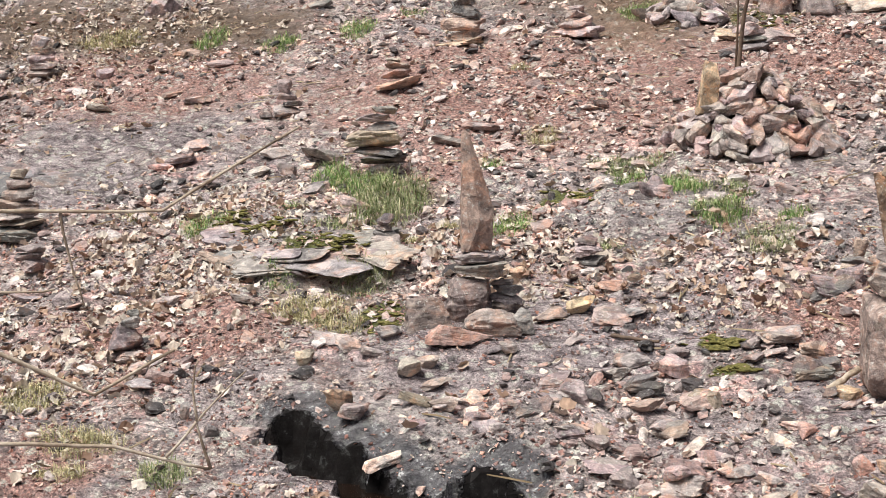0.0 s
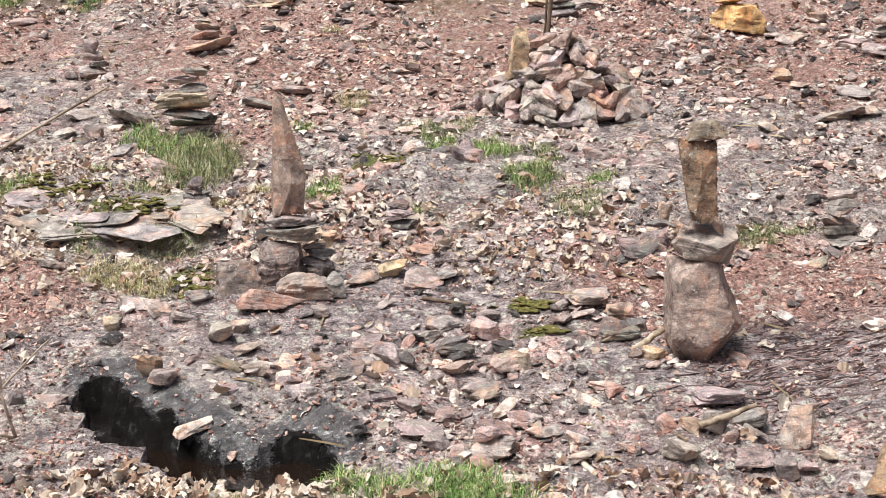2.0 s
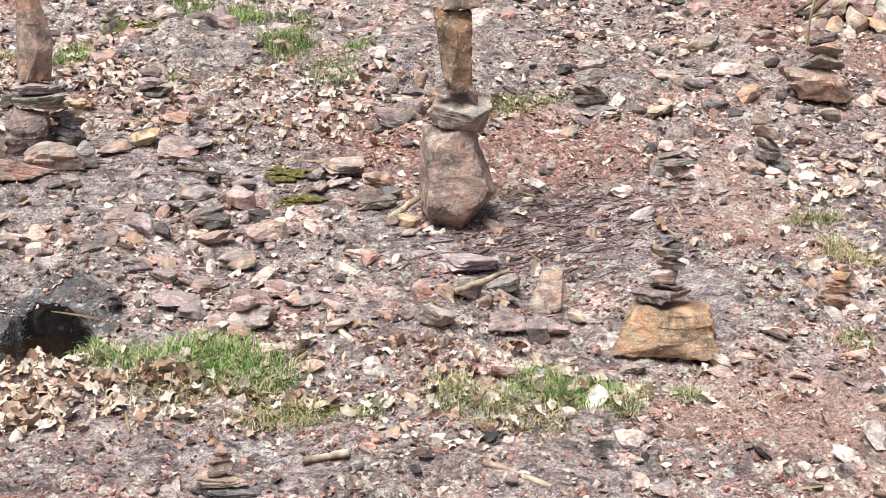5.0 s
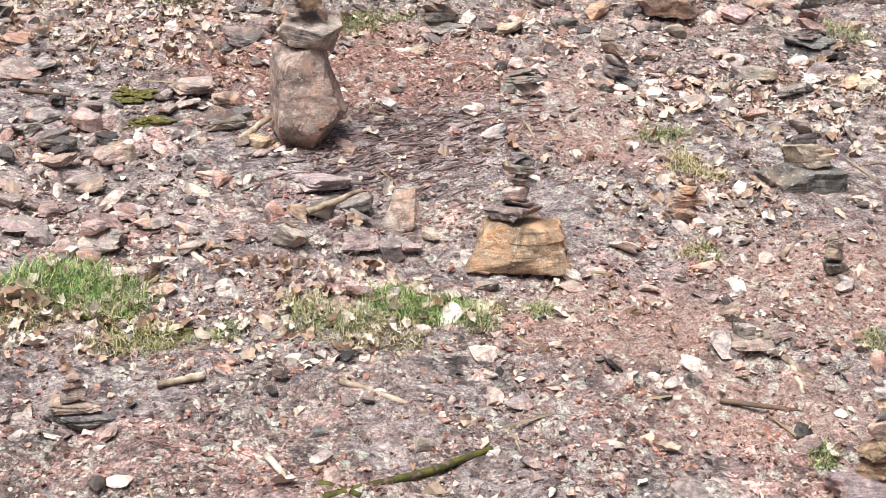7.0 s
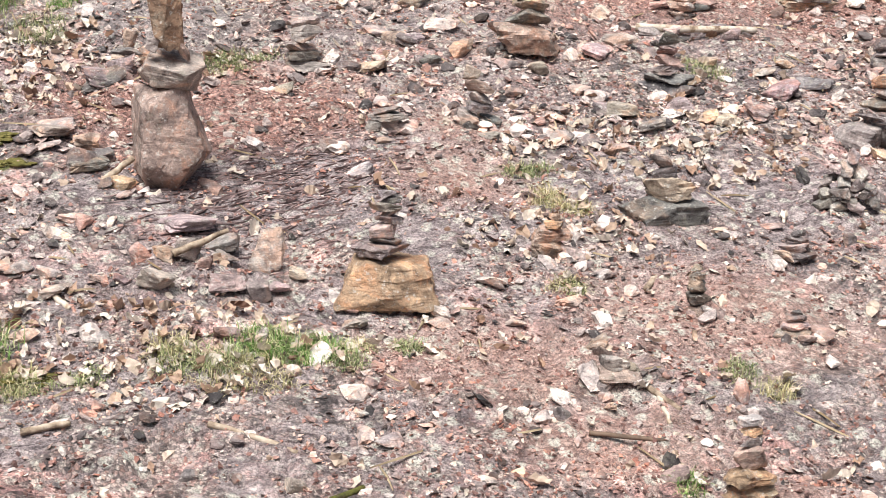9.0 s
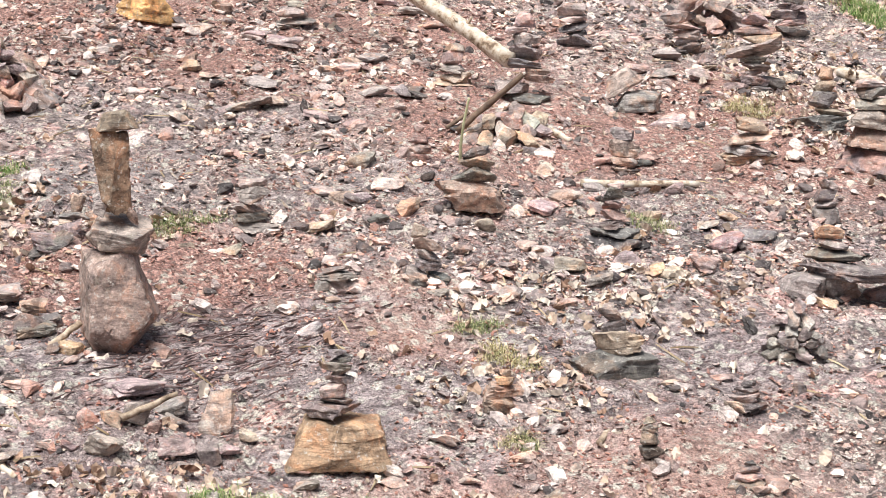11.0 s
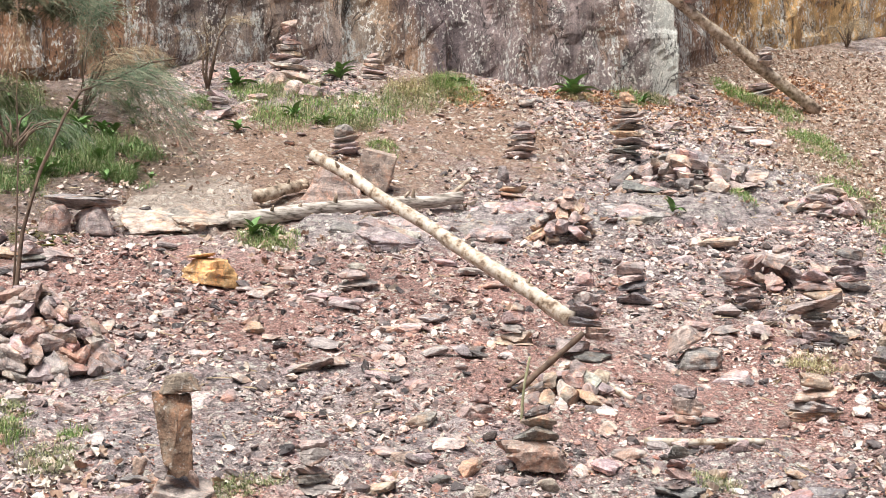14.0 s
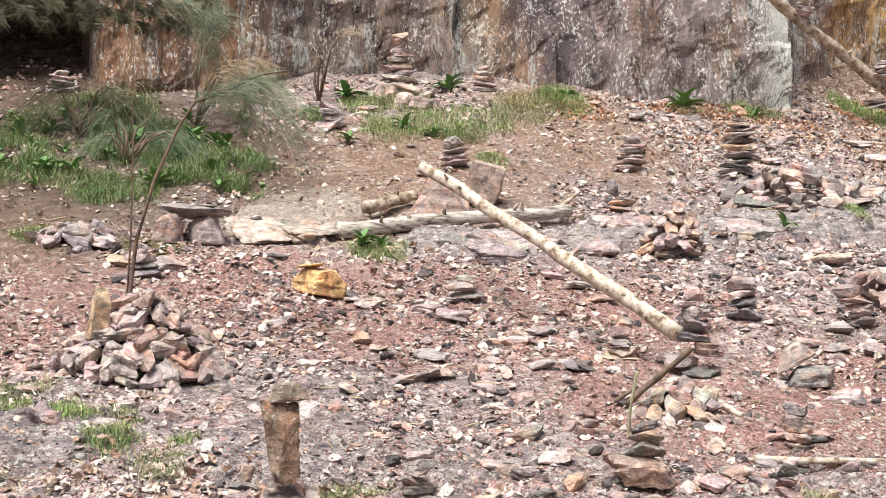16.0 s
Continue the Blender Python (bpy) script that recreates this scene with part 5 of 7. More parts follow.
cairn("slates stacked on a leaning block", 2.926, 15.848, [(0.303, 0.07, 0, 'g'), (0.268, 0.064, -0.012, 'p'), (0.256, 0.058, 0.012, 'g'), (0.221, 0.058, -0.023, 'g'), (0.198, 0.052, 0.012, 'n')])
cairn("flat dark slates stacked on gravel", -0.216, 12.161, [(0.412, 0.038, 0.014, 'g'), (0.346, 0.03, -0.008, 'g'), (0.223, 0.03, 0.07, 'n'), (0.214, 0.029, 0.05, 'b'), (0.241, 0.053, 0.028, 'g'), (0.2, 0.041, 0.019, 'g'), (0.146, 0.03, 0.032, 'l'), (0.14, 0.029, 0.037, 'l')])
cairn("ochre block with a thin slab on top", 1.127, 11.726, [(0.439, 0.209, 0, 'O:block'), (0.236, 0.03, -0.05, 'O')])
cairn("small cairn of slates by the bank", -1.226, 18.475, [(0.378, 0.078, 0, 'p'), (0.273, 0.072, 0, 'g'), (0.26, 0.065, -0.013, 'p'), (0.156, 0.052, 0, 'l')])
cairn("stone cairn at the pale rock ledge", 9.015, 18.88, [(0.444, 0.048, 0.003, 'g'), (0.335, 0.056, 0.037, 'g'), (0.326, 0.089, 0, 'p')])
cairn("cairn of stacked slate by the grass", 7.234, 13.871, [(0.308, 0.039, 0.006, 'l'), (0.251, 0.037, -0.014, 'p'), (0.275, 0.065, 0, 'p'), (0.22, 0.065, -0.022, 'g')])
cairn("dark slates stacked by the grassy bank", 9.722, 15.821, [(0.513, 0.055, 0.001, 'n'), (0.412, 0.046, -0.024, 'n'), (0.448, 0.047, 0.048, 'g'), (0.423, 0.042, 0.029, 'p'), (0.384, 0.076, 0, 'n'), (0.308, 0.076, 0.038, 'g')])
big_heap = heap("big heap of mixed red and grey stones", -0.132, 10.154, 0.55, 0.5, 125, 0.172, "prtpgpbtwrp")
stone_object("stone", BLOCKS[7][1], "o", pose(-0.3, -0.12, 0.2, 0, 11, 8), (0.13, 0.07, 0.36), big_heap)
heap("heap of small grey and dark stones", 3.564, 6.388, 0.143, 0.251, 34, 0.078, "gpggblg")
heap("heap of tan stones with an upright one", 4.364, 13.078, 0.272, 0.422, 34, 0.146, "bpgwbo")
heap("rubble of stones under the trunk cairn", 3.153, 9.35, 0.331, 0.201, 34, 0.139, "pbgprl")
heap("clump of boulders and slate pieces", 5.669, 11.679, 0.228, 0.324, 16, 0.191, "pgprp")
heap("flat heap of slate pieces by the bank", -0.731, 13.024, 0.316, 0.197, 26, 0.18, "gpgl")
heap("low rubble of stones on the ledge", 6.155, 14.773, 0.659, 0.346, 44, 0.22, "gpbnpl")
heap("pile of slate behind the ledge", 7.423, 14.052, 0.356, 0.278, 24, 0.186, "gpbl")

ROUND = [mesh_of("boulder", cleaved(90 + k, 0.9, boulder_planes(random.Random(540 + k)), 7, 0.06, 4)) for k in range(2)]

# a small dolmen: two mossy boulders and a capstone
dolmen = tagged(new("dolmen"), "two mossy boulders carrying a flat slate capstone", "dolmen")
dolmen.location = (0.18, 13.25, ground_z(0.18, 13.25))
stone_object("boulder", ROUND[0], "m", pose(-0.17, 0.0, -0.03), (0.28, 0.28, 0.28), dolmen)
stone_object("boulder", ROUND[1], "g", pose(0.15, 0.02, -0.03), (0.32, 0.3, 0.27), dolmen)
stone_object("capstone", SLABS[3][1], "g", pose(0.05, 0.0, 0.2, 0, 2, 0), (0.64, 0.36, 0.13), dolmen)
stone_object("slate", SLABS[5][1], "b", pose(0.1, 0.0, 0.27, 0, -3, 0), (0.28, 0.2, 0.05), dolmen)

# blocks behind the log
WEDGE = finish(hull([(-0.5, -0.4, 0), (0.5, -0.35, 0), (-0.45, 0.4, 0), (0.5, 0.4, 0), (-0.18, -0.25, 0.9), (-0.15, 0.3, 1.0), (0.05, -0.3, 0.86), (0.46, -0.2, 0.3), (0.45, 0.3, 0.4)], 6, 0.04, 21), "wedge_stone", [STONE])
UPRIGHT = finish(hull([(-0.5, -0.4, 0.05), (0.3, -0.45, 0), (-0.4, 0.4, 0), (0.35, 0.4, 0), (-0.38, -0.4, 0.95), (0.5, -0.35, 0.9), (-0.3, 0.35, 1.0), (0.48, 0.35, 0.95), (0.5, -0.3, 0.5)], 6, 0.04, 22), "upright_stone", [STONE])
for label, mesh, code, x, y, w, h, tl in (("triangular brown stone block leaning by the log", WEDGE, "w", 2.5, 14.28, 0.58, 0.38, 4), ("pale brown stone block standing by the log", UPRIGHT, "s", 2.93, 14.5, 0.36, 0.42, 8)):
    tagged(stone_object("stone_block", mesh, code, pose(x, y, ground_z(x, y) - 0.04, 6, tl, -10), (w, 0.34, h)), label, "stone block")

# stones balanced on the leaning trunk
for label, x, y, z, n in (("small stack of slates balanced on the leaning trunk", 8.64, 17.95, 6.18, 4), ("dark slates wedged on the leaning trunk", 7.57, 17.81, 6.90, 3)):
    root = tagged(new("cairn"), label, "cairn", group="stone cairns on the slope")
    root.location = (x, y, z + 0.045)
    for k in range(n):
        stone_object("stone", SLABS[(5 * k + n) % len(SLABS)][0], "pgtg"[k], pose(0.02 * (k % 2), 0, 0.055 * k, 0, 8 * (-1) ** k, 30 * k), (0.24 - 0.03 * k, 0.18, 0.07), root)

# ---- loose stones ----
rock(0.389, 5.912, 0.145, 0.123, 'w')
rock(0.424, 6.092, 0.099, 0.088, 'b')
rock(0.536, 6.081, 0.122, 0.131, 't')
rock(0.683, 6.212, 0.147, 0.109, 'g')
rock(0.686, 6.118, 0.127, 0.056, 'g')
rock(0.668, 5.937, 0.164, 0.106, 'p')
rock(0.67, 5.797, 0.1, 0.077, 'g')
rock(0.566, 6.383, 0.253, 0.082, 'p')
rock(0.855, 6.1, 0.15, 0.217, 'w')
rock(0.777, 5.891, 0.111, 0.106, 'g')
rock(0.865, 5.928, 0.098, 0.069, 'p')
rock(0.953, 5.984, 0.09, 0.065, 'b')
rock(0.324, 5.824, 0.065, 0.045, 'p')
rock(0.595, 6.028, 0.067, 0.06, 'r')
rock(1.126, 5.647, 0.106, 0.058, 'w')
rock(1.467, 5.73, 0.061, 0.055, 'r')
rock(1.463, 5.627, 0.108, 0.058, 'w')
rock(-1.863, 6.486, 0.118, 0.151, 'b')
rock(-1.774, 6.409, 0.136, 0.114, 'p')
rock(-1.565, 6.119, 0.166, 0.095, 'l')
rock(-2.091, 7.231, 0.207, 0.122, 'l')
rock(-1.982, 7.092, 0.16, 0.071, 'g')
rock(-1.816, 7.268, 0.131, 0.094, 'l')
rock(-1.844, 7.039, 0.117, 0.07, 'l')
rock(-2.158, 6.978, 0.09, 0.092, 'b')
rock(-1.634, 6.899, 0.119, 0.121, 'w')
rock(-1.562, 6.996, 0.099, 0.08, 'w')
rock(-1.53, 6.552, 0.162, 0.085, 'b')
rock(-1.402, 6.546, 0.118, 0.09, 'b')
rock(-1.487, 6.832, 0.143, 0.062, 'g')
rock(-1.281, 6.774, 0.091, 0.057, 'w')
rock(-1.168, 6.351, 0.137, 0.102, 'p')
rock(-1.471, 6.342, 0.091, 0.044, 'p')
rock(-1.248, 6.523, 0.126, 0.085, 'g')
rock(-0.942, 6.813, 0.165, 0.102, 'p')
rock(-0.845, 6.64, 0.161, 0.125, 'g')
rock(-1.021, 6.494, 0.115, 0.069, 'g')
rock(-0.82, 6.336, 0.168, 0.081, 'g')
rock(-1.109, 6.584, 0.107, 0.06, 'p')
rock(-0.939, 6.608, 0.122, 0.075, 'g')
rock(-0.692, 6.955, 0.157, 0.093, 'g')
rock(-0.567, 6.827, 0.183, 0.126, 'n')
rock(-0.626, 7.073, 0.18, 0.063, 'g')
rock(-0.441, 6.987, 0.136, 0.118, 'p')
rock(-0.425, 7.147, 0.119, 0.079, 'p')
rock(-0.3, 6.65, 0.177, 0.127, 'b')
rock(-0.527, 6.632, 0.159, 0.084, 'b')
rock(-0.408, 6.456, 0.182, 0.11, 'g')
rock(-0.235, 6.195, 0.157, 0.092, 'p')
rock(-0.341, 6.085, 0.203, 0.137, 'r')
rock(-0.355, 6.138, 0.134, 0.064, 'g')
rock(-0.123, 6.111, 0.132, 0.077, 'g')
rock(-0.642, 6.09, 0.178, 0.101, 'p')
rock(0.031, 7.195, 0.214, 0.093, 'p')
rock(0.17, 7.128, 0.116, 0.087, 'b')
rock(0.006, 7.058, 0.126, 0.061, 'w')
rock(0.175, 6.876, 0.19, 0.084, 'n')
rock(0.239, 7.026, 0.124, 0.086, 'g')
rock(0.312, 6.742, 0.134, 0.098, 'o')
rock(-0.697, 7.573, 0.192, 0.05, 'g')
rock(-2.43, 8.894, 0.186, 0.133, 'w')
rock(-2.735, 9.168, 0.192, 0.09, 'g')
rock(-3.017, 9.5, 0.122, 0.136, 'g')
rock(-2.821, 9.73, 0.326, 0.123, 'g')
rock(-3.176, 9.079, 0.138, 0.069, 'w')
rock(-3.842, 9.768, 0.223, 0.089, 'p')
rock(-3.819, 10.028, 0.175, 0.107, 'p')
rock(-3.913, 9.595, 0.169, 0.096, 'p')
rock(-3.25, 9.636, 0.16, 0.109, 'l')
rock(-3.224, 9.919, 0.223, 0.082, 'p')
rock(-4.869, 10.785, 0.191, 0.108, 'w')
rock(-5.225, 11.767, 0.162, 0.117, 'p')
rock(-5.356, 11.413, 0.176, 0.07, 'p')
rock(-4.237, 11.162, 0.211, 0.11, 'p')
rock(-4.493, 11.3, 0.172, 0.094, 'b')
rock(-1.93, 10.346, 0.264, 0.128, 'p')
rock(-2.115, 10.115, 0.222, 0.082, 'g')
rock(-1.25, 8.531, 0.125, 0.119, 'w')
rock(-1.961, 8, 0.113, 0.09, 'p')
rock(-0.804, 9.138, 0.171, 0.112, 'g')
rock(-0.68, 9.055, 0.13, 0.13, 'p')
rock(-0.8, 9.702, 0.16, 0.056, 'w')
rock(-1.108, 8.912, 0.149, 0.084, 'p')
rock(-1.013, 9.237, 0.133, 0.06, 'g')
rock(-0.923, 7.618, 0.155, 0.112, 'o')
rock(-1.074, 7.59, 0.183, 0.095, 'b')
rock(-0.773, 7.511, 0.201, 0.121, 'w')
rock(-0.793, 7.857, 0.171, 0.08, 'b')
rock(-1.01, 8.106, 0.089, 0.048, 'g')
rock(-1.319, 8.068, 0.101, 0.102, 'o')
rock(-0.43, 7.954, 0.126, 0.046, 'w')
rock(0.303, 7.819, 0.274, 0.138, 'g')
rock(-0.001, 12.451, 0.347, 0.113, 'p')
rock(-0.347, 12.529, 0.264, 0.105, 'b')
rock(-0.687, 13.164, 0.324, 0.157, 'g')
rock(-0.951, 13.307, 0.282, 0.141, 'g')
rock(-4.06, 13.766, 0.305, 0.102, 'g')
rock(-5.515, 13.734, 0.363, 0.238, 'p')
rock(-4.765, 12.326, 0.233, 0.121, 'b')
rock(-4.35, 11.988, 0.226, 0.072, 'p')
rock(-2.388, 6.306, 0.073, 0.08, 'n')
rock(-2.253, 6.383, 0.147, 0.065, 'p')
rock(-3.073, 7.585, 0.164, 0.077, 'p')
rock(-3.014, 7.676, 0.118, 0.066, 'w')
rock(-2.663, 7.559, 0.144, 0.07, 'w')
rock(-3.434, 7.807, 0.121, 0.067, 'p')
rock(-3.405, 8.858, 0.135, 0.068, 'b')
rock(-2.547, 6.437, 0.05, 0.102, 'g')
rock(-2.841, 6.632, 0.155, 0.042, 'g')
rock(-2.969, 6.672, 0.13, 0.08, 'b')
rock(-3.078, 8.389, 0.128, 0.051, 'g')
rock(-3.061, 8.199, 0.157, 0.076, 'b')
rock(-3.908, 7.631, 0.18, 0.061, 'g')
rock(-3.645, 7.519, 0.118, 0.077, 'p')
rock(-0.95, 6.763, 0.107, 0.069, 'p')
rock(-0.859, 6.647, 0.134, 0.098, 'p')
rock(-0.558, 6.801, 0.171, 0.11, 'n')
rock(-0.286, 6.664, 0.145, 0.114, 'b')
rock(-0.512, 6.646, 0.12, 0.074, 'g')
rock(-0.406, 6.411, 0.163, 0.096, 'g')
rock(-0.7, 6.245, 0.104, 0.079, 'p')
rock(-0.82, 6.322, 0.132, 0.075, 'g')
rock(-0.644, 6.107, 0.146, 0.083, 'g')
rock(-0.249, 6.197, 0.127, 0.075, 'p')
rock(-0.157, 6.105, 0.112, 0.07, 'b')
rock(-0.001, 6.01, 0.089, 0.06, 'b')
rock(0.02, 5.9, 0.131, 0.068, 'w')
rock(0.176, 6.004, 0.089, 0.042, 'w')
rock(0.046, 7.225, 0.183, 0.09, 'g')
rock(0.175, 7.137, 0.119, 0.095, 'b')
rock(0.235, 7.008, 0.112, 0.088, 'n')
rock(0.345, 8.05, 0.029, 0.029, 'n')
rock(0.154, 5.637, 0.105, 0.057, 'l')
rock(0.264, 5.975, 0.067, 0.046, 'p')
rock(1.156, 7.763, 0.159, 0.086, 'w')
rock(1.278, 7.103, 0.105, 0.091, 'p')
rock(0.948, 7.821, 0.085, 0.052, 'b')
rock(1.967, 8.064, 0.131, 0.072, 'g')
rock(2.065, 7.152, 0.107, 0.049, 'g')
rock(1.746, 5.598, 0.1, 0.054, 'w')
rock(1.996, 5.713, 0.124, 0.055, 'w')
rock(1.028, 5.054, 0.051, 0.038, 'l')
rock(2.046, 5.219, 0.144, 0.086, 'b')
rock(2.003, 5.386, 0.105, 0.044, 'b')
rock(0.74, 4.705, 0.081, 0.072, 'w')
rock(0.408, 4.829, 0.063, 0.048, 'g')
rock(1.095, 4.885, 0.114, 0.045, 'g')
rock(1.65, 8.03, 0.207, 0.066, 'b')
rock(1.732, 9.844, 0.199, 0.086, 'g')
rock(1.554, 9.857, 0.234, 0.121, 'g')
rock(1.331, 10.601, 0.136, 0.113, 'b')
rock(1.417, 10.408, 0.149, 0.06, 'r')
rock(1.754, 10.397, 0.225, 0.075, 'g')
rock(2.036, 11.095, 0.24, 0.088, 'p')
rock(1.857, 11.237, 0.162, 0.097, 'p')
rock(1.48, 11.439, 0.203, 0.106, 'p')
rock(1.728, 11.87, 0.136, 0.11, 'r')
rock(2.422, 10.709, 0.274, 0.117, 'w')
rock(2.46, 10.112, 0.223, 0.082, 'g')
rock(2.646, 10.084, 0.135, 0.127, 'g')
rock(2.747, 10.095, 0.172, 0.075, 'n')
rock(2.197, 9.471, 0.167, 0.098, 'p')
rock(1.925, 9.366, 0.117, 0.069, 'p')
rock(1.993, 8.055, 0.12, 0.079, 'n')
rock(2.083, 8.835, 0.196, 0.131, 'g')
rock(2.166, 8.493, 0.19, 0.108, 'w')
rock(1.875, 8.427, 0.187, 0.088, 'b')
rock(1.779, 8.503, 0.156, 0.082, 'p')
rock(2.221, 8.206, 0.166, 0.124, 'b')
rock(1.973, 8.364, 0.124, 0.075, 'p')
rock(2.537, 7.869, 0.102, 0.109, 'b')
rock(2.326, 7.637, 0.105, 0.076, 'b')
rock(2.696, 7.684, 0.118, 0.072, 'b')
rock(2.928, 8.07, 0.186, 0.075, 'p')
rock(3.118, 8.225, 0.222, 0.064, 'g')
rock(3.364, 8.419, 0.144, 0.066, 'g')
rock(3.834, 8.353, 0.145, 0.093, 'p')
rock(3.821, 8.487, 0.166, 0.067, 'g')
rock(3.828, 7.63, 0.213, 0.135, 'p')
rock(4.044, 7.688, 0.216, 0.106, 'n')
rock(3.844, 7.912, 0.157, 0.076, 'g')
rock(4.011, 7.971, 0.127, 0.07, 'b')
rock(3.619, 8.105, 0.096, 0.077, 'b')
rock(3.557, 8.457, 0.165, 0.079, 'g')
rock(2.758, 7.419, 0.161, 0.087, 'p')
rock(2.813, 7.319, 0.17, 0.115, 'w')
rock(3.148, 7.384, 0.145, 0.1, 'p')
rock(3.337, 7.24, 0.155, 0.116, 'b')
rock(3.518, 7.288, 0.145, 0.1, 'p')
rock(3.255, 7.268, 0.115, 0.087, 'o')
rock(2.913, 7.183, 0.168, 0.097, 'g')
rock(2.561, 7.119, 0.165, 0.084, 'g')
rock(2.408, 7.098, 0.153, 0.078, 'p')
rock(2.657, 6.981, 0.136, 0.072, 'w')
rock(4.304, 9.497, 0.259, 0.096, 'p')
rock(4.963, 10.384, 0.187, 0.122, 'p')
rock(5.155, 10.699, 0.168, 0.092, 'b')
rock(4.704, 10.451, 0.203, 0.097, 'g')
rock(1.327, 10.712, 0.154, 0.1, 'r')
rock(1.755, 11.912, 0.112, 0.086, 'p')
rock(1.84, 11.221, 0.163, 0.082, 'p')
rock(2.071, 11.118, 0.267, 0.089, 'p')
rock(1.507, 11.503, 0.191, 0.075, 'b')
rock(1.392, 11.593, 0.167, 0.075, 'p')
rock(2.296, 10.711, 0.197, 0.102, 'w')
rock(2.469, 10.755, 0.143, 0.103, 'b')
rock(2.634, 10.845, 0.24, 0.096, 'g')
rock(1.614, 9.834, 0.249, 0.093, 'g')
rock(1.455, 9.859, 0.143, 0.079, 'p')
rock(1.978, 9.646, 0.176, 0.092, 'p')
rock(2.206, 9.532, 0.161, 0.098, 'p')
rock(2.742, 10.163, 0.189, 0.083, 'n')
rock(3.062, 12.221, 0.226, 0.1, 'p')
rock(3.209, 11.894, 0.265, 0.106, 'g')
rock(3.314, 11.613, 0.217, 0.095, 'p')
rock(5.636, 14.475, 0.409, 0.144, 'n')
rock(5.617, 14.734, 0.225, 0.136, 'g')
rock(5.807, 14.312, 0.275, 0.132, 'w')
rock(5.179, 12.394, 0.267, 0.124, 'g')
rock(5.713, 12.779, 0.394, 0.168, 'b')
rock(4.564, 10.613, 0.204, 0.123, 'p')
rock(4.926, 10.348, 0.185, 0.137, 'p')
rock(5.211, 10.847, 0.127, 0.127, 'p')
rock(4.934, 10.941, 0.212, 0.169, 'g')
rock(4.344, 9.465, 0.219, 0.073, 'g')
rock(6.378, 12.083, 0.285, 0.114, 'b')
rock(3.052, 10.846, 0.041, 0.041, 'g')
rock(1.124, 9.622, 0.159, 0.062, 'l')
rock(0.892, 12.772, 0.182, 0.082, 'p')
rock(0.074, 9.201, 0.161, 0.097, 'p')
rock(-0.121, 9.612, 0.134, 0.067, 'p')
rock(5.199, 18.724, 0.211, 0.142, 'w')
rock(5.516, 17.961, 0.203, 0.137, 'g')
rock(6.71, 16.868, 0.259, 0.104, 'n')
rock(7.066, 17.226, 0.332, 0.12, 'p')
rock(7.949, 17.111, 0.333, 0.134, 'p')
rock(7.913, 16.583, 0.298, 0.13, 'l')
rock(6.623, 15.678, 0.363, 0.121, 'w')
rock(6.545, 16.287, 0.251, 0.126, 'p')
rock(-0.721, 9.005, 0.125, 0.107, 'p')
rock(-0.617, 8.958, 0.113, 0.113, 'p')
rock(-0.687, 9.14, 0.096, 0.077, 'b')
rock(-0.65, 12.252, 0.155, 0.095, 'p')
rock(1.329, 10.637, 0.131, 0.108, 'r')
rock(1.513, 11.464, 0.208, 0.083, 'b')
rock(1.7, 11.906, 0.13, 0.104, 'b')
rock(1.906, 11.287, 0.165, 0.074, 'p')
rock(2.055, 11.176, 0.228, 0.073, 'p')
rock(0.543, 11.1, 0.119, 0.056, 'l')
rock(-0.846, 10.632, 0.111, 0.045, 'w')

# ---- scattered stuff ----
rg = np.random.default_rng(5)


def sample(n, y0=4.1, y1=19.6):
    """Points spread evenly over the wedge of the slope that the walk takes in."""
    y = np.sqrt(rg.uniform(y0 ** 2, y1 ** 2, n))
    x = y * rg.uniform(-0.58, 0.68, n)
    return x, y


def wet_hollow(x, y):
    d = np.full(len(x), 9.0)
    for cx, cy, r in HOLLOW:
        d = np.minimum(d, np.hypot(x - cx, y - cy) / r)
    return d < 1.35


def clear_of_cairns(x, y):
    """False where a cairn stands, and just below it."""
    free = np.ones(len(x), bool)
    for cx, cy, w in SPOTS:
        r = hypot(cx, cy)
        u, v = ((x - cx) * cy - (y - cy) * cx) / r, ((x - cx) * cx + (y - cy) * cy) / r
        free &= ~((np.abs(u) < 0.62 * w) & (v > -0.45 * w - 0.12) & (v < 0.5 * w))
    return free


def low_stone(seed, flat):
    V, F = cleaved(seed, 0.45 if flat else 1.0, slab_planes(random.Random(seed), 0.36) if flat else block_planes(random.Random(seed)), 40, 0.14, 2)
    return V, np.array(F)


def chip(rng):
    """A splinter of slate: a hull of six points."""
    bm = bmesh.new()
    for k in range(6):
        a = 6.28 * (k + rng.uniform(-0.3, 0.3)) / 6
        bm.verts.new((cos(a) * rng.uniform(0.5, 1), sin(a) * rng.uniform(0.5, 1), rng.uniform(-0.5, 0.5)))
    bmesh.ops.convex_hull(bm, input=bm.verts)
    unit_bm(bm)
    bm.verts.index_update()
    out = np.array([v.co[:] for v in bm.verts]), np.array([[v.index for v in f.verts] for f in bm.faces])
    bm.free()
    return out


def rotations(rx, ry, rz):
    cx, sx, cy, sy, cz, sz = np.cos(rx), np.sin(rx), np.cos(ry), np.sin(ry), np.cos(rz), np.sin(rz)
    R = np.empty((len(rx), 3, 3))
    R[:, 0, 0], R[:, 0, 1], R[:, 0, 2] = cy * cz, sx * sy * cz - cx * sz, cx * sy * cz + sx * sz
    R[:, 1, 0], R[:, 1, 1], R[:, 1, 2] = cy * sz, sx * sy * sz + cx * cz, cx * sy * sz - sx * cz
    R[:, 2, 0], R[:, 2, 1], R[:, 2, 2] = -sy, sx * cy, cx * cy
    return R


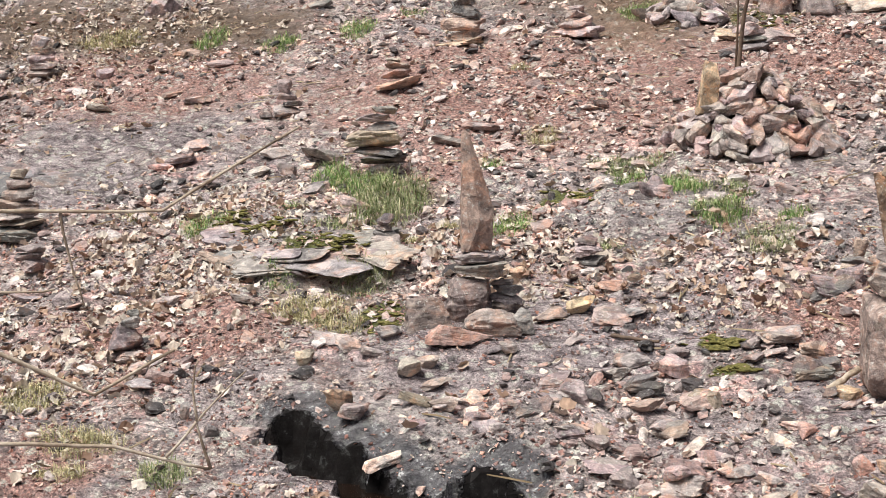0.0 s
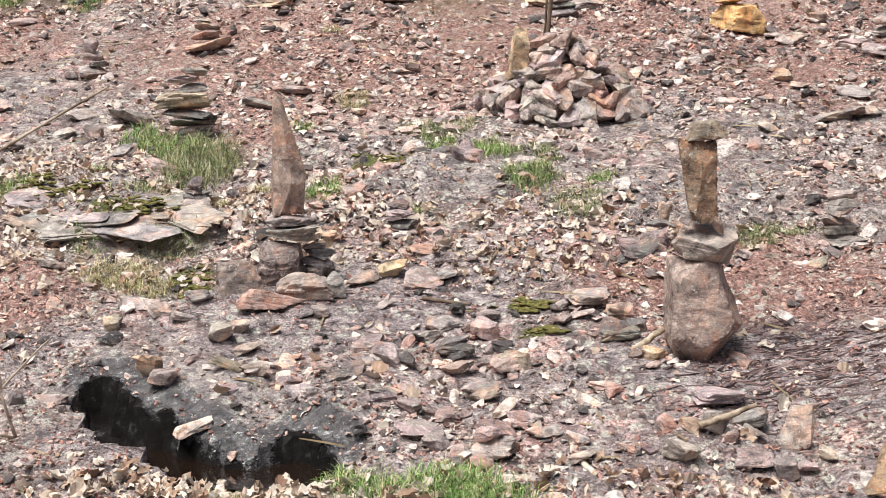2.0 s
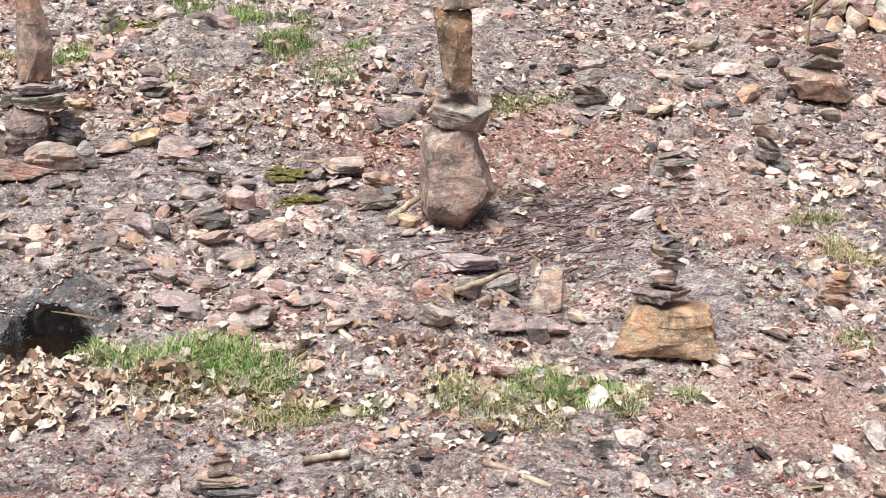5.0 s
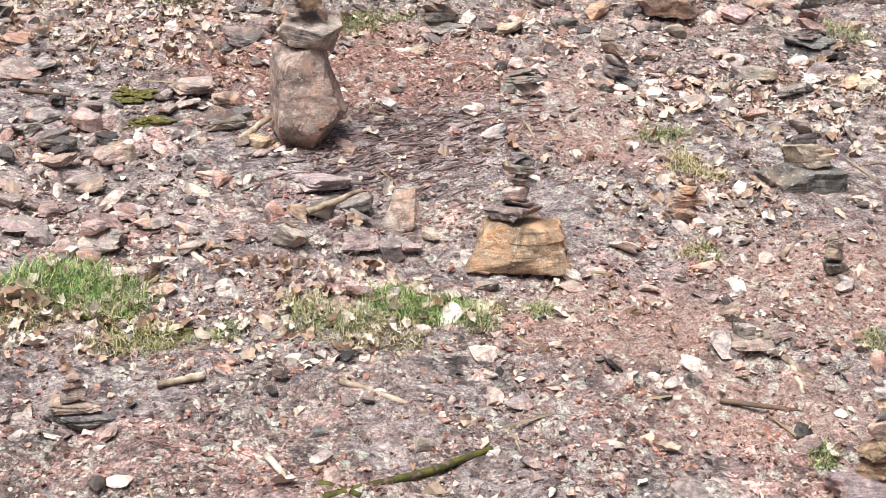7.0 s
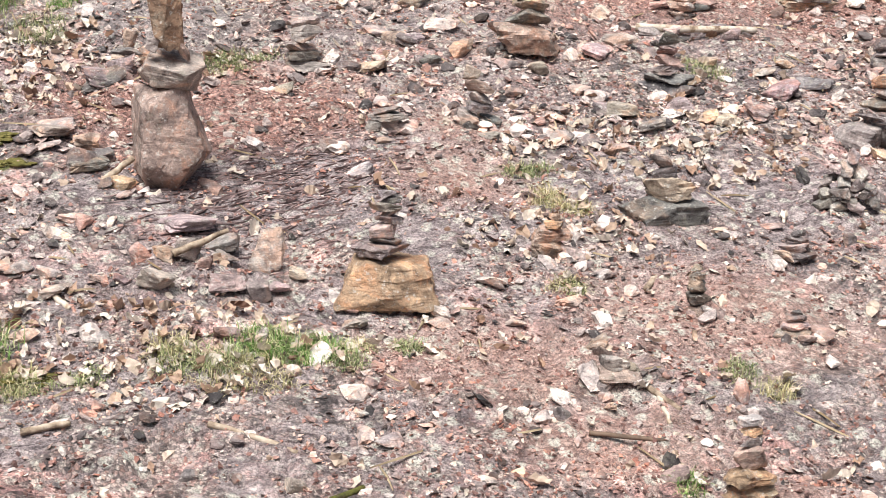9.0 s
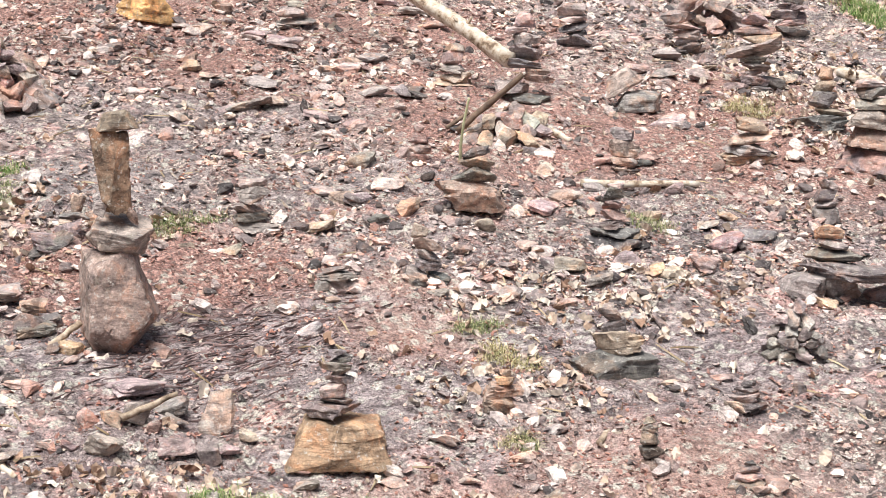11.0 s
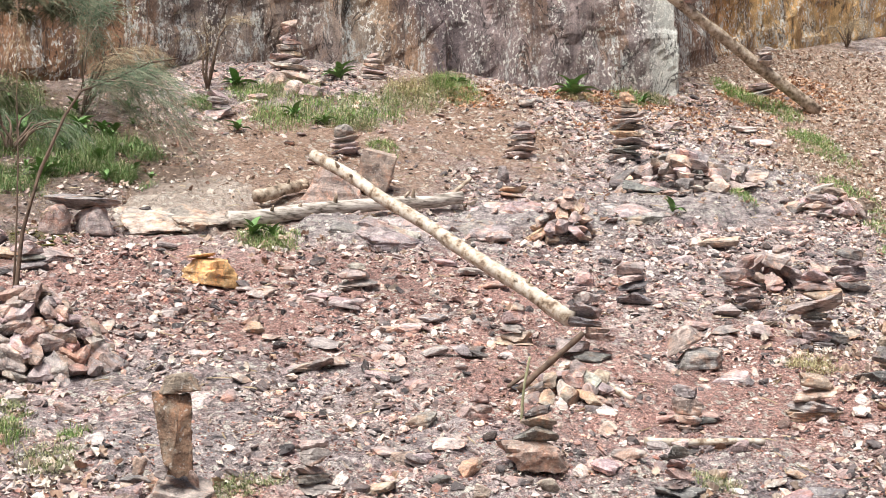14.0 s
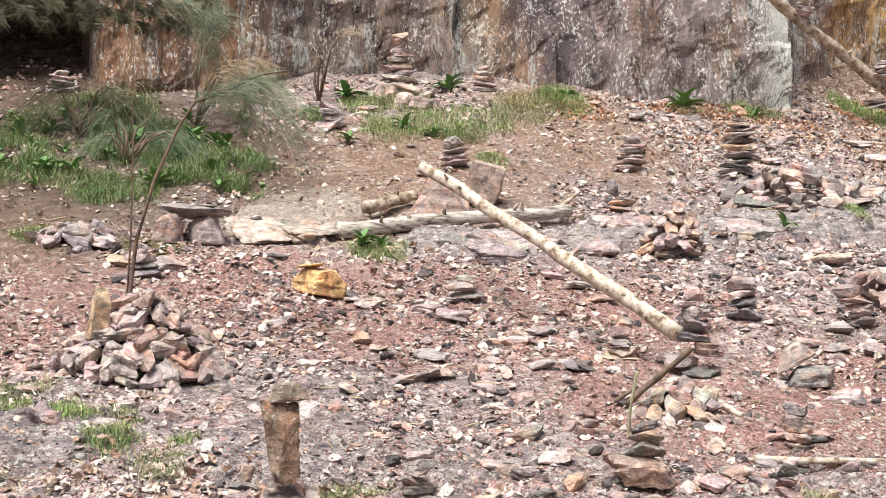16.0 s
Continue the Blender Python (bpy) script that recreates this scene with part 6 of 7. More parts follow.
SLOPE = np.array([[1, 0, 0], [0, cos(radians(16)), -sin(radians(16))], [0, sin(radians(16)), cos(radians(16))]])


def strew(name, pieces, x, y, lift, size, R, mat, label, category):
    """Many small pieces joined into one mesh."""
    V, F, base = [], [], 0
    pick = rg.integers(0, len(pieces), len(x))
    z = ground_np(x, y) + lift
    for k, (pv, pf) in enumerate(pieces):
        idx = np.where(pick == k)[0]
        if not len(idx):
            continue
        loc = pv[None] * size[idx][:, None, :]
        loc = np.einsum("nij,nvj->nvi", np.einsum("ij,njk->nik", SLOPE, R[idx]), loc)
        loc += np.stack([x[idx], y[idx], z[idx]], 1)[:, None]
        V.append(loc.reshape(-1, 3))
        F.append((pf[None] + (base + np.arange(len(idx)) * len(pv))[:, None, None]).reshape(-1, pf.shape[1]))
        base += len(idx) * len(pv)
    me = bpy.data.meshes.new(name)
    me.from_pydata(np.concatenate(V).tolist(), [], np.concatenate(F).tolist())
    me.materials.append(mat)
    return tagged(new(name, me), label, category, kind="stuff")


HULLS = [low_stone(700 + k, k % 3 != 0) for k in range(18)]


def rubble(name, n, s0, s1, w_all, w_rub, label, mat, fine=False, patch=None):
    if fine:
        y = rg.uniform(4.1, 19.6, n)
        x = y * rg.uniform(-0.58, 0.68, n)
    else:
        x, y = sample(n)
    dens = w_all + w_rub * smooth(-0.35, 0.3, in_regions(x, y, patch or RUBBLE)) + 0.25 * w_all * np.sin(3 * x + 2) * np.sin(2.6 * y)
    dens *= 0.22 + 1.3 * smooth(0.4, 0.62, 0.6 * lattice(x * 1.5, y * 1.3, 31) + 0.4 * lattice(x * 4.2, y * 3.6, 32))
    dens *= 1 - 0.6 * smooth(0.0, 0.35, in_regions(x, y, PINK)) - 0.75 * smooth(-0.1, 0.25, in_regions(x, y, TAN))
    dens *= 1 - 0.6 * smooth(-0.1, 0.2, in_regions(x, y, BANK_AND_SHADE))
    dens = dens * (1 - 0.85 * smooth(0.01, 0.05, ribs(x, y))) * (1 - 0.75 * smooth(-0.1, 0.2, in_regions(x, y, WET)))
    if fine:
        dens = dens * ((0.75 if patch else 0.38) + (0.25 if patch else 0.62) * smooth(5.5, 9.0, y))
    keep = (rg.random(n) < dens) & ~wet_hollow(x, y)
    x, y = x[keep], y[keep]
    if s1 > 0.1:
        keep = clear_of_cairns(x, y)
        x, y = x[keep], y[keep]
    n = len(x)
    s = s0 * (s1 / s0) ** (rg.random(n) ** 1.7) * (0.7 + 0.045 * y if fine else 1.0)
    size = np.stack([s, s * rg.uniform(0.55, 0.9, n), s * rg.uniform(0.2, 0.5, n)], 1)
    R = rotations(rg.normal(0, 0.3, n), rg.normal(0, 0.36, n), rg.uniform(0, 6.28, n))
    strew(name, HULLS, x, y, -0.15 * size[:, 2], size, R, mat, label, "stones")


rubble("rubble", 22000, 0.045, 0.14, 0.26, 0.4, "scattered slate pieces in red, grey and brown", CHIPS)
spots = np.repeat(np.array(SPOTS), 5, axis=0)
nf = len(spots)
fx, fy = spots[:, 0] + rg.uniform(-0.85, 0.85, nf) * spots[:, 2], spots[:, 1] - rg.uniform(-0.1, 0.5, nf) * spots[:, 2]
fs = rg.uniform(0.05, 0.12, nf)
strew("cairn_rubble", HULLS, fx, fy, -0.005, np.stack([fs, fs * rg.uniform(0.6, 0.9, nf), fs * rg.uniform(0.25, 0.5, nf)], 1), rotations(rg.normal(0, 0.25, nf), rg.normal(0, 0.3, nf), rg.uniform(0, 6.28, nf)), CHIPS, "small slate stones lying round the feet of the cairns", "stones")
HULLS = [chip(random.Random(800 + k)) for k in range(24)]
rubble("gravel", 140000, 0.012, 0.062, 0.5, 0.4, "fine slate chips and gravel strewn over the slope", CHIPS, True)
rubble("red_gravel", 70000, 0.009, 0.04, 0.3, 0.6, "fine red-brown gravel strewn over the slope", REDCHIPS, True, SOIL)
ng = 52000
gy = rg.uniform(4.1, 9.0, ng)
gx = gy * rg.uniform(-0.58, 0.6, ng)
keep = (rg.random(ng) < 0.25 + 0.75 * smooth(0.4, 0.62, 0.6 * lattice(gx * 2.6, gy * 2.6, 41) + 0.4 * lattice(gx * 7, gy * 7, 42))) & ~wet_hollow(gx, gy)
gx, gy = gx[keep], gy[keep]
gs = 0.007 + 0.02 * rg.random(len(gx)) ** 2
strew("grit", HULLS, gx, gy, 0.0, np.stack([gs, gs * rg.uniform(0.6, 0.9, len(gx)), gs * rg.uniform(0.3, 0.55, len(gx))], 1), rotations(rg.normal(0, 0.3, len(gx)), rg.normal(0, 0.3, len(gx)), rg.uniform(0, 6.28, len(gx))), REDCHIPS, "red-brown grit gathered in drifts on the bare rock", "stones")


def leaf_piece(seed):
    """A curled oak leaf with deep lobes: a midrib and a wavy rim."""
    rng = random.Random(seed)
    n = 6
    curl, twist, wide = rng.uniform(-1.8, 2.2), rng.uniform(-0.9, 0.9), rng.uniform(0.2, 0.36)
    V, F = [], []
    for k in range(n):
        f = k / (n - 1)
        env = sin(pi * (0.06 + 0.86 * f)) ** 0.7
        bend = 0.5 * curl * (f - 0.5) ** 2 + 0.12 * twist * f
        for sgn in (-1, 0, 1):
            half = wide * env * (rng.uniform(0.9, 1.1) if k % 2 else rng.uniform(0.62, 0.9))
            V.append((f - 0.5 + 0.07 * abs(sgn), sgn * half, bend + abs(sgn) * half * (0.7 * curl + rng.uniform(-0.9, 1.1)) + sgn * twist * half + 0.06))
    for k in range(n - 1):
        a = 3 * k
        F += [(a, a + 1, a + 4), (a, a + 4, a + 3), (a + 1, a + 2, a + 5), (a + 1, a + 5, a + 4)]
    return np.array(V), np.array(F)


def leaves():
    n = 100000
    x, y = sample(n, 4.1, 22)
    dens = 0.13 + 0.8 * smooth(-0.4, 0.3, in_regions(x, y, LITTER)) + 0.7 * smooth(-0.2, 0.3, in_regions(x, y, LITTER[6:7] + LITTER[8:9])) + 2.5 * smooth(-0.1, 0.3, in_regions(x, y, LITTER[2:4]))
    dens *= 1 - 0.5 * smooth(0.1, 0.4, in_regions(x, y, SOIL[:4]))
    dens *= 1 - 0.7 * smooth(0.0, 0.3, in_regions(x, y, TAN[:3]))
    clump = 0.55 + 0.9 * (np.sin(5 * x + 1.3 * y) * np.sin(4.3 * y - 2 * x) > 0.15)
    keep = (rg.random(n) < dens * clump) & ~wet_hollow(x, y)
    x, y = x[keep], y[keep]
    caught = [(cx, cy, rx, ry, k) for kind in "gmy" for cx, cy, rx, ry, _ in PATCHES[kind] for k in range(int(min(14, 3 + 80 * rx * ry)))]
    ang, rad = rg.uniform(0, 6.28, len(caught)), np.sqrt(rg.random(len(caught))) * 1.25
    loose = len(x)
    x = np.concatenate([x, [c[0] + c[2] * r * cos(a) for c, a, r in zip(caught, ang, rad)]])
    y = np.concatenate([y, [c[1] + c[3] * r * sin(a) for c, a, r in zip(caught, ang, rad)]])
    for k, (cx, cy, rx, ry) in enumerate(LITTER):
        if cy > 10:
            continue
        m = int((520 if 2 <= k <= 3 else 110) * rx * ry * pi)
        a, r = rg.uniform(0, 6.28, m), np.sqrt(rg.random(m)) * rg.uniform(0.6, 1.15, m)
        px, py = cx + rx * r * np.cos(a), cy + ry * r * np.sin(a)
        free = ~wet_hollow(px, py)
        x, y = np.concatenate([x, px[free]]), np.concatenate([y, py[free]])
    n = len(x)
    s = 0.02 + 0.065 * rg.random(n) ** 2.0
    up = rg.uniform(0.0, 0.012, n)
    s[loose:] = rg.uniform(0.035, 0.075, n - loose)
    up[loose:] = rg.uniform(0.0, 0.03, n - loose)
    size = np.stack([s, s, s], 1)
    R = rotations(rg.normal(0, 0.45, n), rg.normal(0, 0.45, n), rg.uniform(0, 6.28, n))
    strew("dry_leaves", [leaf_piece(k) for k in range(22)], x, y, up, size, R, LEAF, "dry pale oak leaves strewn over the ground", "leaves")


def rust_leaves():
    """Fresh fallen leaves blown against the foot of the cliff."""
    n = 4200
    x = rg.uniform(4.6, 10.6, n)
    y = 18.9 - np.abs(rg.normal(0, 0.75, n)) + 0.55 * np.maximum(x - 8.2, 0)
    keep = lattice(x * 1.6, y * 1.6, 77) > 0.36
    x, y = x[keep], y[keep]
    n = len(x)
    s = rg.uniform(0.03, 0.085, n)
    strew("rust_leaves", [leaf_piece(40 + k) for k in range(10)], x, y, rg.uniform(0.0, 0.02, n), np.stack([s, s, s], 1), rotations(rg.normal(0, 0.45, n), rg.normal(0, 0.45, n), rg.uniform(0, 6.28, n)), RUSTLEAF, "rust-brown fallen leaves lying at the foot of the cliff", "leaves")



def twigs():
    n = 900
    x, y = sample(n)
    size = np.stack([rg.uniform(0.06, 0.22, n), np.full(n, 0.006), np.full(n, 0.006)], 1)
    V = np.array([(-0.5, -0.5, 0), (-0.5, 0.5, 0), (-0.5, 0, 1), (0, -0.4, 0.6), (0, 1.4, 0.6), (0, 0.5, 1.6), (0.5, -0.3, 0), (0.5, 0.3, 0), (0.5, 0, 0.7)], float)
    F = np.array([(0, 3, 4), (0, 4, 1), (1, 4, 5), (1, 5, 2), (2, 5, 3), (2, 3, 0), (3, 6, 7), (3, 7, 4), (4, 7, 8), (4, 8, 5), (5, 8, 6), (5, 6, 3)])
    strew("twig_litter", [(V, F)], x, y, 0.004, size, rotations(rg.normal(0, 0.05, n), rg.normal(0, 0.06, n), rg.uniform(0, 6.28, n)), STRAW, "thin dry twigs and stalks on the ground", "twigs")


twigs()


def strata():
    """Thin upturned slate edges on the dark rock beside the tall cairn."""
    n = 1100
    u, v = rg.normal(0, 1, n), rg.normal(0, 1, n)
    x, y = 0.98 + 0.3 * u + 0.05 * v, 6.75 + 0.25 * v + 0.08 * u
    size = np.stack([rg.uniform(0.03, 0.12, n), rg.uniform(0.004, 0.011, n), rg.uniform(0.005, 0.014, n)], 1)
    m = plain_material("slate_edges", [(0.0, (0.11, 0.08, 0.08)), (0.6, (0.22, 0.15, 0.145)), (1.0, (0.32, 0.23, 0.22))], 30.0, 0.5)
    strew("slate_ridges", HULLS, x, y, -0.004, size, rotations(rg.normal(0, 0.1, n), rg.normal(0, 0.05, n), 0.42 + rg.normal(0, 0.28, n)), m, "dark wet slate edges standing out of the rock", "slate edges")


strata()

# ---- grass ----
PATCHES = {"g": [], "m": [], "y": []}


def grass_patch(x, y, rx, ry, length, kind):
    PATCHES[kind].append((x, y, rx, ry, length))


grass_patch(0.512, 5.403, 0.174, 0.088, 0.104, 'm')
grass_patch(0.873, 5.453, 0.157, 0.08, 0.092, 'g')
grass_patch(0.773, 5.495, 0.115, 0.092, 0.106, 'g')
grass_patch(0.416, 5.48, 0.093, 0.067, 0.078, 'y')
grass_patch(0.663, 5.289, 0.203, 0.06, 0.07, 'y')
grass_patch(1.049, 5.37, 0.062, 0.06, 0.07, 'm')
grass_patch(-0.333, 5.595, 0.206, 0.125, 0.142, 'g')
grass_patch(-0.461, 5.749, 0.126, 0.107, 0.118, 'g')
grass_patch(-0.228, 5.345, 0.179, 0.06, 0.07, 'y')
grass_patch(-0.131, 5.373, 0.12, 0.06, 0.07, 'm')
grass_patch(0.106, 5.375, 0.081, 0.06, 0.07, 'm')
grass_patch(-5.573, 12.694, 0.268, 0.257, 0.117, 'y')
grass_patch(-4.679, 12.709, 0.12, 0.248, 0.115, 'g')
grass_patch(-4.051, 12.628, 0.142, 0.203, 0.097, 'g')
grass_patch(-3.457, 12.976, 0.144, 0.247, 0.115, 'g')
grass_patch(-3.068, 13.331, 0.122, 0.128, 0.07, 'g')
grass_patch(-1.137, 13.273, 0.142, 0.205, 0.097, 'g')
grass_patch(-3.254, 8.688, 0.15, 0.175, 0.12, 'g')
grass_patch(-3.733, 8.819, 0.102, 0.093, 0.07, 'y')
grass_patch(-2.686, 9.382, 0.123, 0.195, 0.127, 'g')
grass_patch(-2.232, 9.001, 0.218, 0.324, 0.2, 'm')
grass_patch(-2.478, 9.283, 0.174, 0.189, 0.125, 'g')
grass_patch(-1.438, 8.614, 0.111, 0.157, 0.115, 'g')
grass_patch(-1.487, 10.199, 0.111, 0.145, 0.089, 'y')
grass_patch(-2.779, 8.839, 0.1, 0.088, 0.07, 'g')
grass_patch(-2.404, 8.483, 0.192, 0.107, 0.077, 'm')
grass_patch(-2.133, 7.948, 0.165, 0.14, 0.109, 'm')
grass_patch(-2.316, 7.562, 0.187, 0.151, 0.122, 'y')
grass_patch(-2.118, 7.437, 0.141, 0.104, 0.086, 'y')
grass_patch(-2.557, 7.902, 0.09, 0.095, 0.073, 'g')
grass_patch(-0.577, 9.176, 0.148, 0.172, 0.119, 'g')
grass_patch(-0.97, 9.657, 0.14, 0.141, 0.092, 'm')
grass_patch(-0.304, 8.785, 0.141, 0.131, 0.095, 'm')
grass_patch(0.004, 8.354, 0.119, 0.118, 0.09, 'm')
grass_patch(-1.72, 9.589, 0.07, 0.078, 0.07, 'g')
grass_patch(-2.465, 5.958, 0.105, 0.102, 0.101, 'm')
grass_patch(-3.328, 6.536, 0.143, 0.128, 0.111, 'y')
grass_patch(-2.932, 6.156, 0.183, 0.113, 0.105, 'y')
grass_patch(-2.886, 5.886, 0.106, 0.075, 0.073, 'y')
grass_patch(-1.96, 8.407, 0.063, 0.062, 0.07, 'y')
grass_patch(-1.818, 8.653, 0.08, 0.081, 0.07, 'y')
grass_patch(-0.894, 8.419, 0.092, 0.06, 0.07, 'm')
grass_patch(-1.902, 11.888, 0.065, 0.099, 0.07, 'y')
grass_patch(-0.792, 5.649, 0.159, 0.107, 0.119, 'g')
grass_patch(-0.541, 5.687, 0.16, 0.119, 0.133, 'g')
grass_patch(-0.388, 5.613, 0.116, 0.081, 0.092, 'g')
grass_patch(-0.192, 5.435, 0.133, 0.06, 0.07, 'y')
grass_patch(-0.969, 5.841, 0.076, 0.076, 0.082, 'g')
grass_patch(-1.335, 5.611, 0.095, 0.06, 0.07, 'y')
grass_patch(-0.606, 5.486, 0.206, 0.067, 0.078, 'y')
grass_patch(0.735, 5.508, 0.145, 0.068, 0.078, 'm')
grass_patch(0.957, 5.473, 0.113, 0.09, 0.103, 'g')
grass_patch(0.662, 5.403, 0.142, 0.06, 0.07, 'y')
grass_patch(1.107, 5.509, 0.072, 0.06, 0.07, 'y')
grass_patch(-0.306, 8.908, 0.145, 0.082, 0.07, 'g')
grass_patch(-0.181, 9.128, 0.082, 0.068, 0.07, 'm')
grass_patch(0.898, 8.086, 0.103, 0.06, 0.07, 'm')
grass_patch(-1.652, 8.862, 0.064, 0.109, 0.077, 'g')
grass_patch(2.065, 4.588, 0.048, 0.06, 0.07, 'g')
grass_patch(2.5, 5.148, 0.074, 0.06, 0.07, 'm')
grass_patch(2.025, 5.832, 0.069, 0.06, 0.07, 'y')
grass_patch(2.163, 6.527, 0.076, 0.1, 0.093, 'y')
grass_patch(2.129, 6.82, 0.078, 0.06, 0.07, 'm')
grass_patch(1.288, 5.48, 0.053, 0.06, 0.07, 'm')
grass_patch(2.612, 5.04, 0.063, 0.06, 0.07, 'y')
grass_patch(5.001, 9.741, 0.194, 0.176, 0.102, 'y')
grass_patch(2.174, 6.812, 0.118, 0.06, 0.07, 'm')
grass_patch(3.524, 7.965, 0.157, 0.104, 0.076, 'm')
grass_patch(2.265, 6.427, 0.075, 0.06, 0.07, 'y')
grass_patch(0.981, 8.118, 0.206, 0.068, 0.07, 'm')
grass_patch(0.877, 7.981, 0.13, 0.066, 0.07, 'm')
grass_patch(7.423, 12.194, 0.222, 0.401, 0.177, 'g')
grass_patch(0.118, 8.775, 0.092, 0.102, 0.074, 'g')
grass_patch(2.048, 5.797, 0.057, 0.06, 0.07, 'm')
grass_patch(7.812, 13.29, 0.269, 0.477, 0.194, 'g')
grass_patch(7.444, 12.369, 0.277, 0.483, 0.2, 'g')
grass_patch(7.376, 12.025, 0.172, 0.394, 0.177, 'g')
grass_patch(8.687, 16.849, 0.234, 0.448, 0.137, 'g')
grass_patch(9.353, 15.568, 0.252, 0.459, 0.152, 'g')
grass_patch(6.586, 14.188, 0.111, 0.253, 0.1, 'g')
grass_patch(1.721, 12.905, 0.186, 0.231, 0.111, 'm')
grass_patch(2.438, 17.227, 0.379, 0.509, 0.168, 'g')
grass_patch(3.001, 17.53, 0.355, 0.611, 0.195, 'g')
grass_patch(3.565, 17.72, 0.361, 0.635, 0.198, 'g')
grass_patch(4.137, 18.169, 0.372, 0.548, 0.163, 'm')
grass_patch(4.67, 18.636, 0.209, 0.592, 0.168, 'm')
grass_patch(2.251, 18.319, 0.268, 0.46, 0.138, 'g')
grass_patch(1.662, 17.736, 0.193, 0.369, 0.117, 'm')
grass_patch(0.394, 15.03, 0.35, 0.561, 0.2, 'g')
grass_patch(0.075, 15.583, 0.334, 0.522, 0.2, 'g')
grass_patch(-1.354, 16.467, 0.551, 0.887, 0.2, 'm')
grass_patch(-0.79, 15.501, 0.521, 0.681, 0.2, 'g')
grass_patch(-1.351, 15.255, 0.429, 0.653, 0.2, 'g')
grass_patch(-0.288, 14.783, 0.42, 0.535, 0.2, 'm')
grass_patch(0.242, 15.799, 0.424, 0.722, 0.2, 'm')
grass_patch(-1.179, 17.153, 0.454, 0.657, 0.2, 'y')
grass_patch(-0.607, 17.697, 0.503, 0.716, 0.2, 'y')
grass_patch(-0.448, 16.566, 0.442, 0.705, 0.2, 'g')
grass_patch(0.708, 14.868, 0.294, 0.471, 0.193, 'g')
grass_patch(-1.533, 16.028, 0.338, 0.644, 0.2, 'g')
grass_patch(0.016, 16.617, 0.386, 0.612, 0.2, 'm')
grass_patch(-0.587, 14.574, 0.31, 0.368, 0.155, 'g')
grass_patch(0.741, 15.646, 0.282, 0.532, 0.2, 'm')
grass_patch(-1.077, 13.303, 0.187, 0.239, 0.112, 'm')
grass_patch(1.754, 12.979, 0.26, 0.296, 0.142, 'g')
grass_patch(4.929, 18.946, 0.213, 0.776, 0.2, 'g')
grass_patch(3.365, 16.101, 0.149, 0.299, 0.108, 'g')
grass_patch(7.098, 18.675, 0.178, 0.473, 0.129, 'g')
grass_patch(-0.285, 9.269, 0.147, 0.115, 0.079, 'm')
grass_patch(-0.54, 9.27, 0.163, 0.143, 0.098, 'g')
grass_patch(-0.02, 8.517, 0.181, 0.097, 0.073, 'm')
grass_patch(-0.77, 9.741, 0.153, 0.107, 0.07, 'm')
grass_patch(-0.841, 9.453, 0.099, 0.118, 0.079, 'g')
grass_patch(-0.266, 8.757, 0.154, 0.128, 0.093, 'g')
grass_patch(8.669, 18.873, 0.146, 0.507, 0.132, 'g')
grass_patch(8.587, 16.375, 0.227, 0.739, 0.2, 'g')
grass_patch(7.992, 14.641, 0.175, 0.571, 0.2, 'g')
grass_patch(8.722, 18.94, 0.148, 0.692, 0.18, 'g')
grass_patch(8.885, 18.125, 0.25, 0.564, 0.155, 'g')
grass_patch(4.35, 18.75, 0.34, 0.45, 0.16, 'y')
grass_patch(4.75, 19.0, 0.16, 0.3, 0.17, 'g')
grass_patch(3.2, 17.1, 0.3, 0.35, 0.13, 'm')
grass_patch(2.75, 18.4, 0.35, 0.45, 0.17, 'm')
grass_patch(6.35, 18.45, 0.25, 0.2, 0.15, 'y')
grass_patch(7.45, 18.6, 0.2, 0.2, 0.13, 'm')


def on_bank(cx, cy):
    return cy > 14.3 and cx < 2.2


